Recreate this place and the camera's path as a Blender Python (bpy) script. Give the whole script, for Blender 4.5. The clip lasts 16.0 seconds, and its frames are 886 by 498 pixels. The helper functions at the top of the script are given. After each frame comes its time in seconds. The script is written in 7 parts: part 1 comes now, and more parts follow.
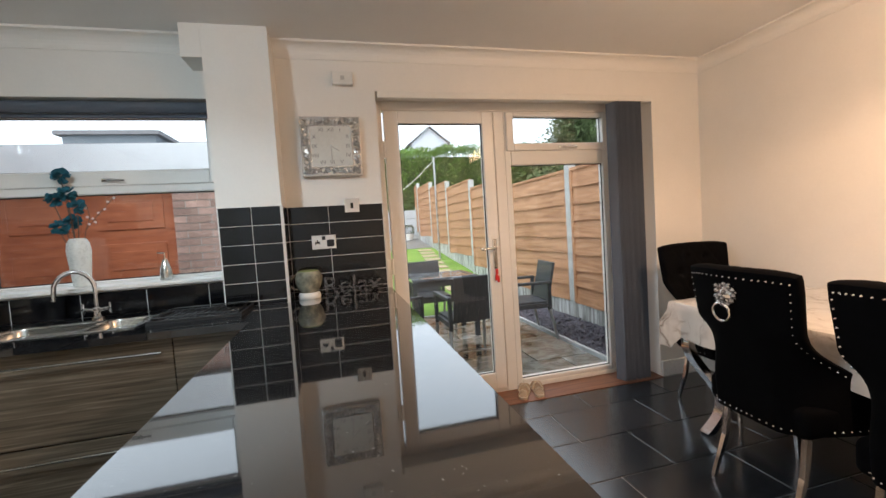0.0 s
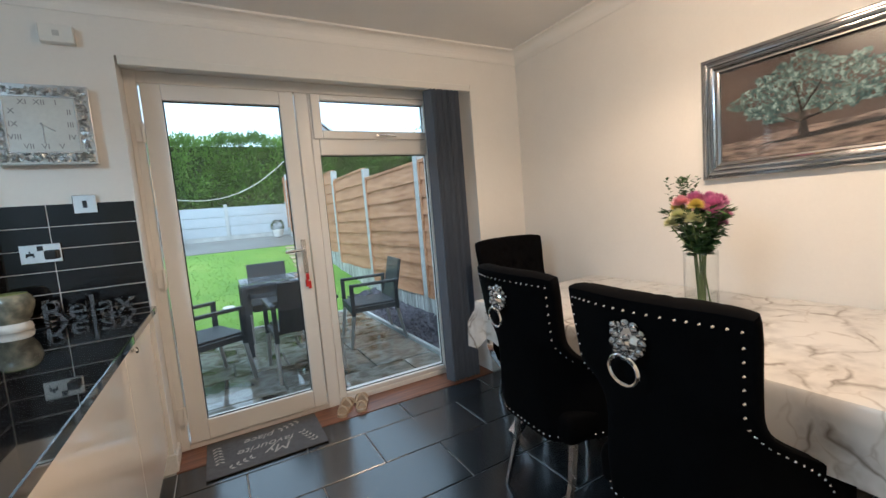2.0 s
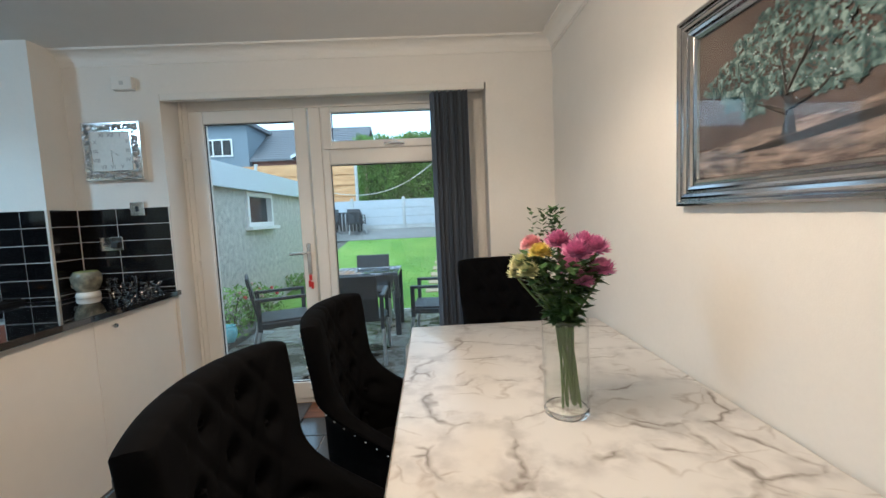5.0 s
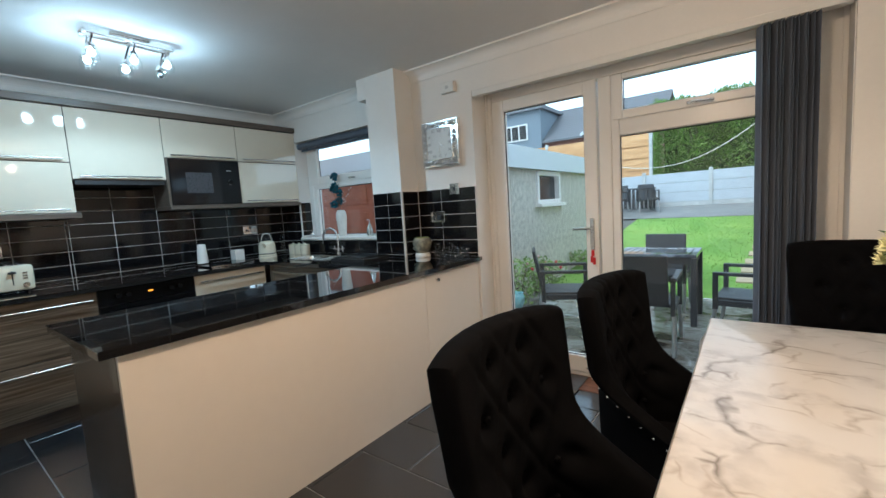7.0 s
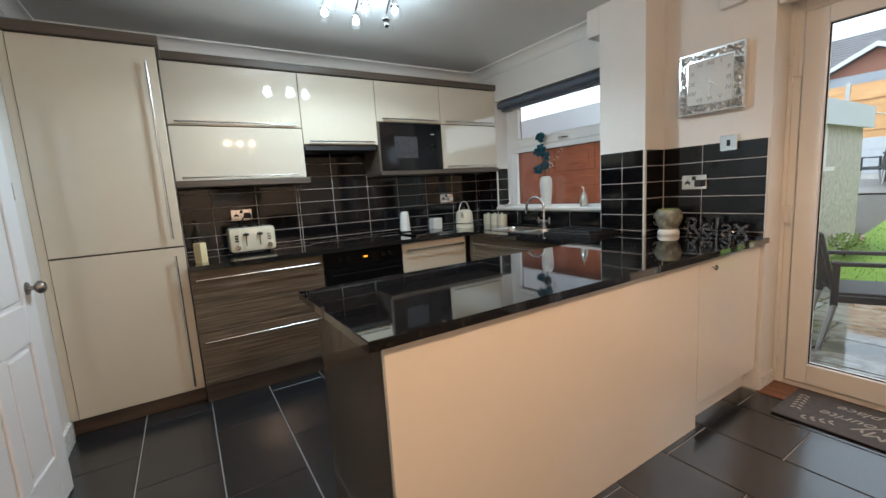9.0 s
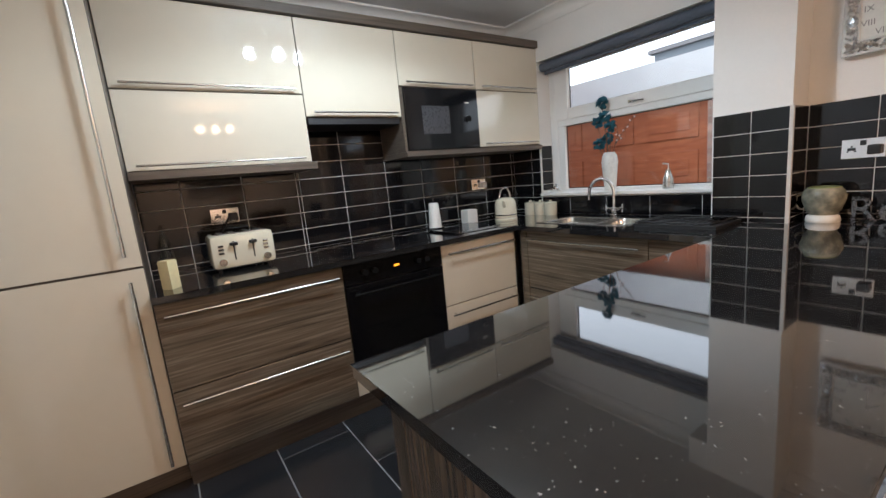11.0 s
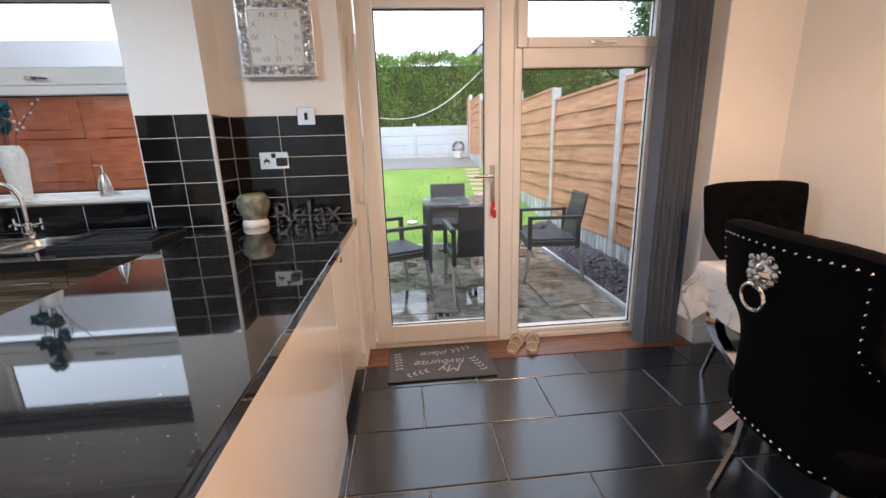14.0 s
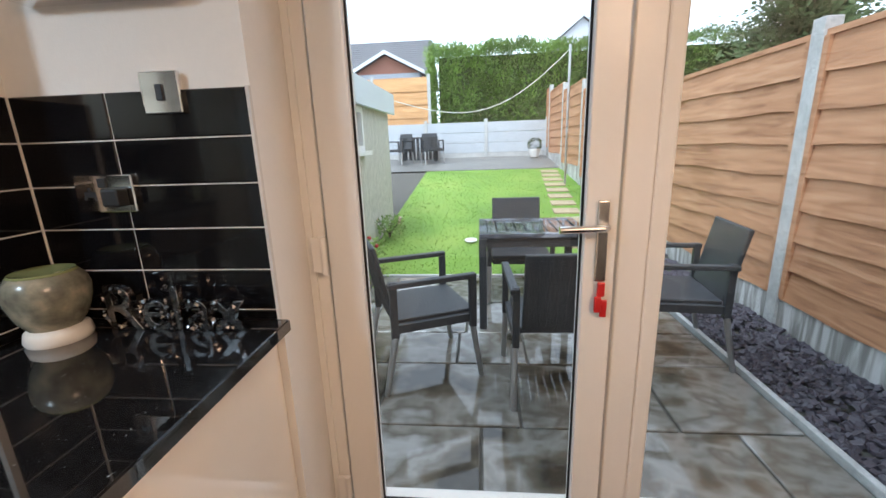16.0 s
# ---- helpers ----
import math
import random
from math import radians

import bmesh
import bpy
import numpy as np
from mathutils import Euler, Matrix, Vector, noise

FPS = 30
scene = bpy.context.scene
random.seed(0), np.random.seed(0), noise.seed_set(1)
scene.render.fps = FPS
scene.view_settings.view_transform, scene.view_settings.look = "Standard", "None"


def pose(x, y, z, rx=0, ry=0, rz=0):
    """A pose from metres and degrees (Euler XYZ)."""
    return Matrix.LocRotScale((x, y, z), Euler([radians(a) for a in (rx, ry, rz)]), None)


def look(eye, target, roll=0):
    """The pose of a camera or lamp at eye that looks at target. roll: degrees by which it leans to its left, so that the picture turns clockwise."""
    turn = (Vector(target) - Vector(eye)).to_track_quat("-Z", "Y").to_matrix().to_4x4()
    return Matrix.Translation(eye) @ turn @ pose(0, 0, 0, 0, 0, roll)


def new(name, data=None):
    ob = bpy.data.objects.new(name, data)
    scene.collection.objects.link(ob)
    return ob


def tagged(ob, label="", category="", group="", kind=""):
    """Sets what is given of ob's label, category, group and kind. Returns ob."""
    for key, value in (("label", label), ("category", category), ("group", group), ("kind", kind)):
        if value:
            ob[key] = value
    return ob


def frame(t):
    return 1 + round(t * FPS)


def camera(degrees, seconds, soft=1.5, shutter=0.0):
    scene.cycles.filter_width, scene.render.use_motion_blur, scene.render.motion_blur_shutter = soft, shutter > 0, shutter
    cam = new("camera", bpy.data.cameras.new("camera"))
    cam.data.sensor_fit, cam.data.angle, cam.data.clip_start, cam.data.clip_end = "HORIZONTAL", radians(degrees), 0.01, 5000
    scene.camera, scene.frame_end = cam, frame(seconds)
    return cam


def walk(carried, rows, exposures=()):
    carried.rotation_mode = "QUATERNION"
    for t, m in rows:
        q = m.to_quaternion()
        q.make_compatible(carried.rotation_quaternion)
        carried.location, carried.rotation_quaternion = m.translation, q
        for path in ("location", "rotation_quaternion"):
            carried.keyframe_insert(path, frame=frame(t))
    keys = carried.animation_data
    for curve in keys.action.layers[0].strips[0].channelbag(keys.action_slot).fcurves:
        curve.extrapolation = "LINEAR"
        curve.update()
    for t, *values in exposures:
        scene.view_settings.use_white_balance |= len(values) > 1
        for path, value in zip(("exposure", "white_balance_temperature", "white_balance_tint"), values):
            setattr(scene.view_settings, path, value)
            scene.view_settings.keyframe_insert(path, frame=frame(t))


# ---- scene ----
cam = camera(94.3, 16.0)
PATH = [
    (0, (-0.013, 0.061, 1.275), (0.476, 1.997, 1.166), -3.7),
    (0.5, (0.02, 0.168, 1.277), (0.818, 1.998, 1.166), -4.2),
    (1, (0.075, 0.228, 1.269), (1.046, 1.971, 1.136), -5.6),
    (1.5, (0.285, 0.221, 1.272), (1.376, 1.891, 1.133), -7.1),
    (2, (0.607, 0.147, 1.271), (1.565, 1.893, 1.084), -4.8),
    (2.5, (0.98, 0.156, 1.258), (2.119, 1.789, 1.066), -3.3),
    (3, (1.419, 0.163, 1.285), (2.178, 2.009, 1.161), -1.6),
    (3.5, (1.643, 0.119, 1.266), (2.02, 2.076, 1.088), -1.6),
    (3.7, (1.685, 0.068, 1.303), (1.964, 2.031, 1.043), -1.6),
    (5.8, (2.111, -0.004, 1.319), (1.817, 1.971, 1.207), -3.0),
    (6, (2.134, 0.043, 1.313), (1.669, 1.985, 1.189), -3.0),
    (6.5, (2.057, 0.057, 1.286), (1.209, 1.861, 1.12), -3.9),
    (7, (1.97, -0.003, 1.296), (0.773, 1.587, 1.098), -3.6),
    (7.5, (1.856, -0.03, 1.278), (0.463, 1.383, 1.027), -4.2),
    (8, (1.644, -0.049, 1.289), (0.185, 1.293, 1.022), -5.2),
    (8.5, (1.453, -0.079, 1.283), (-0.101, 1.152, 1.02), -4.4),
    (9, (1.249, -0.007, 1.272), (-0.432, 1.04, 0.989), -3.5),
    (9.5, (1.037, 0.04, 1.261), (-0.746, 0.887, 0.944), -2.5),
    (10, (0.82, 0.068, 1.281), (-0.93, 0.985, 0.972), -2.9),
    (10.2, (0.725, 0.065, 1.269), (-0.995, 1.049, 0.998), -4.1),
    (12.3, (0.028, 0.069, 1.293), (-1.45, 1.33, 0.82), -4.8),
    (12.5, (0.017, 0.11, 1.272), (-1.394, 1.472, 0.877), -5.2),
    (13, (0.075, 0.189, 1.323), (-0.644, 2.013, 0.932), -5.9),
    (13.5, (0.326, 0.296, 1.286), (0.211, 2.243, 0.844), -1.5),
    (14, (0.569, 0.438, 1.275), (0.739, 2.37, 0.789), -1.7),
    (14.5, (0.686, 0.704, 1.29), (0.929, 2.623, 0.781), -0.6),
    (15, (0.798, 1.041, 1.27), (0.836, 2.984, 0.799), -1.5),
    (15.5, (0.841, 1.41, 1.291), (0.667, 3.345, 0.815), -2.6),
    (16, (0.773, 1.802, 1.313), (0.595, 3.732, 0.82), -1.9),
]
EXPOSURES = [(0.0, 0.12, 6120, 12), (1.0, 0.08, 5750, 8), (1.5, 0.05, 5300, 4), (2.5, -0.2, 4950, -1), (3.5, -0.18, 4800, -3), (6.0, -0.12, 4750, -3), (7.0, -0.1, 5050, 0), (8.5, 0.0, 5700, 7), (9.5, 0.05, 6020, 11), (12.5, 0.25, 6100, 18), (13.5, 0.3, 5800, 16), (14.5, 0.25, 5900, 16), (16.0, 0.15, 5700, 11)]
walk(cam, [(t, look(eye, target, roll)) for t, eye, target, roll in PATH], EXPOSURES)

# ---- world, daylight and lamps ----
world = bpy.data.worlds.new("overcast_sky")
scene.world = world
world.use_nodes = True
wn = world.node_tree.nodes
wl = world.node_tree.links
sky = wn.new("ShaderNodeTexSky")
sky.sky_type = "NISHITA"
sky.sun_disc = False
sky.sun_elevation, sky.sun_rotation = radians(28), radians(200)
sky.air_density, sky.dust_density = 1.0, 4.0
SKY = 0.14
mix_sky = wn.new("ShaderNodeMixRGB")
mix_sky.inputs[0].default_value = 0.8
mix_sky.inputs[2].default_value = (15.5, 16.6, 17.4, 1)
wl.new(sky.outputs[0], mix_sky.inputs[1])
wl.new(mix_sky.outputs[0], wn["Background"].inputs[0])
wn["Background"].inputs[1].default_value = SKY


def lamp(name, kind, m, watts, color, size=0.1, size_y=None):
    data = bpy.data.lights.new(name, kind)
    data.energy, data.color = watts, color
    if kind == "AREA":
        data.size = size
        if size_y:
            data.shape, data.size_y = "RECTANGLE", size_y
    elif kind == "SUN":
        data.angle = radians(size)
    else:
        data.shadow_soft_size = size
        if kind == "SPOT":
            data.spot_size, data.spot_blend = radians(165), 0.35
    ob = new(name, data)
    ob.matrix_basis = m
    return ob


lamp("sun", "SUN", look((0, 0, 10), (2.0, 6.0, 0)), 2.1, (1, 0.97, 0.93), 25)
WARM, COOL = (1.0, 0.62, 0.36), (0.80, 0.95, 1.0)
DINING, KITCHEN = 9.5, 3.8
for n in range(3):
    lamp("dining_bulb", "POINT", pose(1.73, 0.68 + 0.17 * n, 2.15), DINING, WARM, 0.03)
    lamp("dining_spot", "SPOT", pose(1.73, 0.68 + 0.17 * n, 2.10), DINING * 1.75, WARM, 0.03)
SPOTS = [(-1.025, 0.79, 2.30), (-1.015, 0.99, 2.30), (-0.975, 1.154, 2.30), (-1.095, 0.785, 2.275), (-1.135, 0.98, 2.275)]
for x, y, z in SPOTS:
    lamp("kitchen_bulb", "POINT", pose(x, y, z), KITCHEN, COOL, 0.02)
    lamp("kitchen_spot", "SPOT", pose(x, y, z - 0.035), KITCHEN * 2.4, COOL, 0.03)

# ---- materials ----


def nodes_of(name):
    m = bpy.data.materials.new(name)
    m.use_nodes = True
    t = m.node_tree
    return m, t.nodes, t.links, t.nodes["Principled BSDF"]


def mat(name, color, rough=0.5, metal=0.0, vary=0.06, scale=8.0, bump=0.0, bump_scale=60.0, stretch=(1, 1, 1), coat=0.0, random_tone=0.0, rough_vary=0.08, sheen=0.0, spec=0.5):
    """A surface with tone that drifts at two scales, uneven gloss and fine relief."""
    m, n, l, b = nodes_of(name)
    co = n.new("ShaderNodeTexCoord")
    mp = n.new("ShaderNodeMapping")
    mp.inputs["Scale"].default_value = stretch
    l.new(co.outputs["Object"], mp.inputs[0])
    big = n.new("ShaderNodeTexNoise")
    big.inputs["Scale"].default_value, big.inputs["Detail"].default_value = scale, 4
    small = n.new("ShaderNodeTexNoise")
    small.inputs["Scale"].default_value, small.inputs["Detail"].default_value = scale * 9, 3
    for x in (big, small):
        l.new(mp.outputs[0], x.inputs["Vector"])
    add = n.new("ShaderNodeMath")
    add.operation = "ADD"
    l.new(big.outputs["Fac"], add.inputs[0])
    l.new(small.outputs["Fac"], add.inputs[1])
    rng = n.new("ShaderNodeMapRange")
    rng.inputs["From Min"].default_value, rng.inputs["From Max"].default_value = 0.7, 1.3
    rng.inputs["To Min"].default_value, rng.inputs["To Max"].default_value = 1 - vary, 1 + vary
    l.new(add.outputs[0], rng.inputs["Value"])
    value = rng.outputs[0]
    if random_tone:
        info = n.new("ShaderNodeObjectInfo")
        r2 = n.new("ShaderNodeMapRange")
        r2.inputs["To Min"].default_value, r2.inputs["To Max"].default_value = 1 - random_tone, 1 + random_tone
        l.new(info.outputs["Random"], r2.inputs["Value"])
        mul = n.new("ShaderNodeMath")
        mul.operation = "MULTIPLY"
        l.new(value, mul.inputs[0])
        l.new(r2.outputs[0], mul.inputs[1])
        value = mul.outputs[0]
    vm = n.new("ShaderNodeVectorMath")
    vm.operation = "SCALE"
    vm.inputs[0].default_value = color
    l.new(value, vm.inputs["Scale"])
    l.new(vm.outputs[0], b.inputs["Base Color"])
    rr = n.new("ShaderNodeMapRange")
    rr.inputs["To Min"].default_value, rr.inputs["To Max"].default_value = max(0.0, rough - rough_vary * rough), min(1, rough + rough_vary)
    l.new(small.outputs["Fac"], rr.inputs["Value"])
    l.new(rr.outputs[0], b.inputs["Roughness"])
    b.inputs["Metallic"].default_value = metal
    b.inputs["Coat Weight"].default_value = coat
    b.inputs["Coat Roughness"].default_value = 0.015
    b.inputs["Sheen Weight"].default_value = sheen
    b.inputs["Specular IOR Level"].default_value = spec
    if bump:
        bn = n.new("ShaderNodeTexNoise")
        bn.inputs["Scale"].default_value, bn.inputs["Detail"].default_value = bump_scale, 4
        l.new(mp.outputs[0], bn.inputs["Vector"])
        bp = n.new("ShaderNodeBump")
        bp.inputs["Strength"].default_value, bp.inputs["Distance"].default_value = bump, 0.01
        l.new(bn.outputs["Fac"], bp.inputs["Height"])
        l.new(bp.outputs[0], b.inputs["Normal"])
    return m


def ramp_mat(name, texture, stops, rough=0.4, scale=3.0, stretch=(1, 1, 1), distortion=0.0, detail=6, bump=0.0, coat=0.0, random_tone=False, rotation=(0, 0, 0)):
    """A surface whose colours come from a noise or wave pattern through a colour ramp."""
    m, n, l, b = nodes_of(name)
    co = n.new("ShaderNodeTexCoord")
    mp = n.new("ShaderNodeMapping")
    mp.inputs["Scale"].default_value, mp.inputs["Rotation"].default_value = stretch, rotation
    l.new(co.outputs["Object"], mp.inputs[0])
    tx = n.new("ShaderNodeTexWave" if texture == "wave" else "ShaderNodeTexNoise")
    tx.inputs["Scale"].default_value, tx.inputs["Detail"].default_value, tx.inputs["Distortion"].default_value = scale, detail, distortion
    l.new(mp.outputs[0], tx.inputs["Vector"])
    if random_tone:
        info = n.new("ShaderNodeObjectInfo")
        av = n.new("ShaderNodeVectorMath")
        av.operation = "ADD"
        l.new(mp.outputs[0], av.inputs[0])
        sc = n.new("ShaderNodeMath")
        sc.operation = "MULTIPLY"
        sc.inputs[1].default_value = 40
        l.new(info.outputs["Random"], sc.inputs[0])
        l.new(sc.outputs[0], av.inputs[1])
        l.new(av.outputs[0], tx.inputs["Vector"])
    rp = n.new("ShaderNodeValToRGB")
    while len(rp.color_ramp.elements) < len(stops):
        rp.color_ramp.elements.new(0.5)
    for e, (p, c) in zip(rp.color_ramp.elements, stops):
        e.position, e.color = p, (*c, 1)
    l.new(tx.outputs["Fac"], rp.inputs[0])
    l.new(rp.outputs[0], b.inputs["Base Color"])
    b.inputs["Roughness"].default_value = rough
    b.inputs["Coat Weight"].default_value = coat
    if bump:
        bp = n.new("ShaderNodeBump")
        bp.inputs["Strength"].default_value, bp.inputs["Distance"].default_value = bump, 0.01
        l.new(tx.outputs["Fac"], bp.inputs["Height"])
        l.new(bp.outputs[0], b.inputs["Normal"])
    return m


def glow(name, color, strength):
    m, n, l, b = nodes_of(name)
    b.inputs["Base Color"].default_value = (*color, 1)
    b.inputs["Emission Color"].default_value = (*color, 1)
    b.inputs["Emission Strength"].default_value = strength
    return m


def glass_mat(name, tint=(1, 1, 1), rough=0.0, ior=1.45, thin=False):
    m, n, l, b = nodes_of(name)
    if thin:
        tr = n.new("ShaderNodeBsdfTransparent")
        tr.inputs[0].default_value = (*tint, 1)
        gl = n.new("ShaderNodeBsdfGlossy")
        gl.inputs["Roughness"].default_value = 0.01
        lw = n.new("ShaderNodeLayerWeight")
        pw = n.new("ShaderNodeMath")
        pw.operation = "POWER"
        pw.inputs[1].default_value = 5
        l.new(lw.outputs["Facing"], pw.inputs[0])
        fr = n.new("ShaderNodeMath")
        fr.operation = "MULTIPLY_ADD"
        fr.inputs[1].default_value, fr.inputs[2].default_value = 0.8, 0.035
        l.new(pw.outputs[0], fr.inputs[0])
        mx = n.new("ShaderNodeMixShader")
        l.new(fr.outputs[0], mx.inputs[0])
        l.new(tr.outputs[0], mx.inputs[1])
        l.new(gl.outputs[0], mx.inputs[2])
        l.new(mx.outputs[0], n["Material Output"].inputs[0])
    else:
        b.inputs["Base Color"].default_value = (*tint, 1)
        b.inputs["Transmission Weight"].default_value = 1
        b.inputs["Roughness"].default_value = rough
        b.inputs["IOR"].default_value = ior
    return m


M_wall = mat("wall_paint", (0.78, 0.76, 0.72), 0.75, vary=0.015, bump=0.06, bump_scale=220)
M_ceiling = mat("ceiling_paint", (0.76, 0.75, 0.73), 0.8, vary=0.015, bump=0.05, bump_scale=180)
M_cornice = mat("cornice_paint", (0.82, 0.80, 0.76), 0.5, vary=0.01)
M_gloss_white = mat("gloss_white_paint", (0.80, 0.80, 0.78), 0.25, vary=0.015)
M_door_paint = mat("satin_white_door_paint", (0.84, 0.85, 0.86), 0.5, vary=0.012, spec=0.35)
M_floor_tile = mat("slate_floor_tile", (0.022, 0.024, 0.028), 0.20, vary=0.12, scale=2, random_tone=0.15, rough_vary=0.05, spec=1.0)
M_floor_grout = mat("floor_grout", (0.42, 0.42, 0.41), 0.8, vary=0.08)
M_tile = mat("black_wall_tile", (0.005, 0.005, 0.006), 0.06, vary=0.1, bump=0.02, bump_scale=5, rough_vary=0.03)
M_grout = mat("wall_grout", (0.76, 0.74, 0.70), 0.8, vary=0.08, scale=20)
M_trim_tile = mat("tile_trim", (0.62, 0.60, 0.56), 0.4)
M_granite = mat("black_polished_stone", (0.012, 0.012, 0.013), 0.03, vary=0.5, scale=60, rough_vary=0.03, spec=1.0, coat=0.6)
stone_nodes = M_granite.node_tree
fleck = stone_nodes.nodes.new("ShaderNodeTexNoise")
fleck.inputs["Scale"].default_value, fleck.inputs["Detail"].default_value = 150, 1
fleck_at = stone_nodes.nodes.new("ShaderNodeTexCoord")
fleck_ramp = stone_nodes.nodes.new("ShaderNodeMapRange")
fleck_ramp.inputs["From Min"].default_value, fleck_ramp.inputs["From Max"].default_value = 0.74, 0.80
fleck_mix = stone_nodes.nodes.new("ShaderNodeMixRGB")
fleck_mix.inputs[2].default_value = (0.30, 0.32, 0.32, 1)
stone = stone_nodes.nodes["Principled BSDF"].inputs["Base Color"]
stone_nodes.links.new(fleck_at.outputs["Object"], fleck.inputs["Vector"])
stone_nodes.links.new(fleck.outputs["Fac"], fleck_ramp.inputs["Value"])
stone_nodes.links.new(fleck_ramp.outputs[0], fleck_mix.inputs[0])
stone_nodes.links.new(stone.links[0].from_socket, fleck_mix.inputs[1])
stone_nodes.links.new(fleck_mix.outputs[0], stone)
M_cream = mat("cream_gloss_door", (0.66, 0.60, 0.48), 0.035, vary=0.012, scale=2, coat=1.0, rough_vary=0.01)
M_white_panel = mat("white_gloss_panel", (0.86, 0.79, 0.69), 0.08, vary=0.012, scale=2, coat=0.5, rough_vary=0.02)
M_brown = ramp_mat("dark_wood_grain_gloss", "noise", [(0.30, (0.070, 0.053, 0.037)), (0.55, (0.145, 0.114, 0.080)), (0.75, (0.23, 0.185, 0.135))], 0.16, 2.2, (6, 1.2, 34), 0.6, 5, coat=0.3)
M_brown_across = ramp_mat("dark_wood_grain_across", "noise", [(0.30, (0.070, 0.053, 0.037)), (0.55, (0.145, 0.114, 0.080)), (0.75, (0.23, 0.185, 0.135))], 0.16, 2.2, (1.2, 6, 34), 0.6, 5, coat=0.3)
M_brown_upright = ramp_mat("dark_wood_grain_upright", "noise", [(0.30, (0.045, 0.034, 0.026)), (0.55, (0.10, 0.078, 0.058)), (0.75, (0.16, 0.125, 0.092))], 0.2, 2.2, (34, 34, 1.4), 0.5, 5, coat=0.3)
M_brown_plain = ramp_mat("dark_wood_grain_matt", "noise", [(0.3, (0.07, 0.054, 0.042)), (0.7, (0.14, 0.11, 0.085))], 0.35, 2.2, (6, 1.2, 34), 0.6, 5)
M_steel = mat("brushed_steel", (0.62, 0.61, 0.58), 0.22, 1.0, vary=0.04, scale=30)
M_chrome = mat("chrome", (0.85, 0.85, 0.85), 0.06, 1.0, vary=0.02)
M_black_glass = mat("black_glass", (0.004, 0.004, 0.005), 0.05, vary=0.1)
M_black = mat("matt_black", (0.012, 0.012, 0.013), 0.5, vary=0.1)
M_velvet = mat("black_velvet", (0.003, 0.003, 0.0035), 0.9, vary=0.3, scale=14, bump=0.08, bump_scale=300, sheen=0.0, spec=0.05)
M_upvc = mat("white_plastic_frame", (0.80, 0.78, 0.74), 0.28, vary=0.01)
M_rubber = mat("black_gasket", (0.01, 0.01, 0.01), 0.6)
M_pane = glass_mat("window_pane", (0.97, 0.985, 0.98), thin=True)
M_glass = glass_mat("clear_glass", (1, 1, 1))
M_water = glass_mat("water", (0.97, 1, 0.98), ior=1.33)
M_blind = mat("dark_grey_blind_fabric", (0.105, 0.122, 0.155), 0.85, vary=0.06, bump=0.1, bump_scale=400)
M_white = mat("white_plastic", (0.75, 0.74, 0.70), 0.35, vary=0.02)
M_wood_floor = ramp_mat("brown_threshold_wood", "noise", [(0.3, (0.12, 0.045, 0.022)), (0.7, (0.26, 0.11, 0.055))], 0.35, 3, (1.2, 14, 4))
M_cream_enamel = mat("cream_enamel", (0.68, 0.64, 0.50), 0.2, vary=0.02, coat=0.4)
M_grey_plastic = mat("dark_grey_rattan_plastic", (0.035, 0.038, 0.043), 0.45, vary=0.15, bump=0.5, bump_scale=90)
M_alu = mat("brushed_aluminium_leg", (0.50, 0.50, 0.50), 0.35, 1.0)
M_patio = ramp_mat("wet_riven_paving", "noise", [(0.33, (0.045, 0.040, 0.030)), (0.43, (0.14, 0.125, 0.095)), (0.5, (0.27, 0.265, 0.24)), (0.57, (0.15, 0.14, 0.115)), (0.68, (0.36, 0.37, 0.36))], 0.05, 2.6, (1, 1.2, 1), 0.15, 13, bump=0.14, random_tone=True)
M_soil = mat("joint_mortar", (0.10, 0.095, 0.08), 0.9, vary=0.3)
M_grass = ramp_mat("lawn", "noise", [(0.32, (0.12, 0.225, 0.03)), (0.5, (0.175, 0.30, 0.042)), (0.68, (0.245, 0.35, 0.062))], 0.9, 1.1, detail=9, bump=0.15)
M_blade = mat("grass_blade", (0.27, 0.42, 0.075), 0.8, vary=0.15, scale=2)
M_fence_wood = ramp_mat("orange_fence_boards", "noise", [(0.25, (0.26, 0.115, 0.055)), (0.42, (0.44, 0.22, 0.11)), (0.55, (0.52, 0.27, 0.14)), (0.75, (0.60, 0.35, 0.20))], 0.75, 2.0, (3, 1.0, 11), 1.0, 7, bump=0.3, random_tone=True)
M_concrete = mat("pale_concrete", (0.50, 0.51, 0.50), 0.8, vary=0.22, scale=5, bump=0.3, bump_scale=80)
M_wet_terrace = mat("wet_grey_terrace", (0.20, 0.195, 0.18), 0.35, vary=0.3, scale=1.5, bump=0.2, bump_scale=40)
M_white_fence = mat("white_painted_concrete", (0.50, 0.54, 0.58), 0.7, vary=0.08, scale=4)
M_slate_chips = mat("plum_slate_chippings", (0.085, 0.075, 0.095), 0.45, vary=0.5, scale=30, random_tone=0.3)
M_leaf = mat("hedge_leaf", (0.18, 0.29, 0.055), 0.6, vary=0.6, scale=1.1)
# dark green for the hedge's shaded inside, and for the potted shrub
M_leaf_dark = mat("dark_green_foliage", (0.060, 0.080, 0.025), 0.9, vary=0.4, scale=2)
M_render = mat("pebbledash", (0.52, 0.49, 0.43), 0.95, vary=0.35, scale=14, bump=0.7, bump_scale=60)
M_fascia = mat("white_fascia", (0.66, 0.70, 0.73), 0.45, vary=0.06)
M_garage_door = ramp_mat("red_brown_garage_door", "noise", [(0.3, (0.30, 0.085, 0.035)), (0.7, (0.44, 0.14, 0.06))], 0.4, 3, (2, 2, 10))
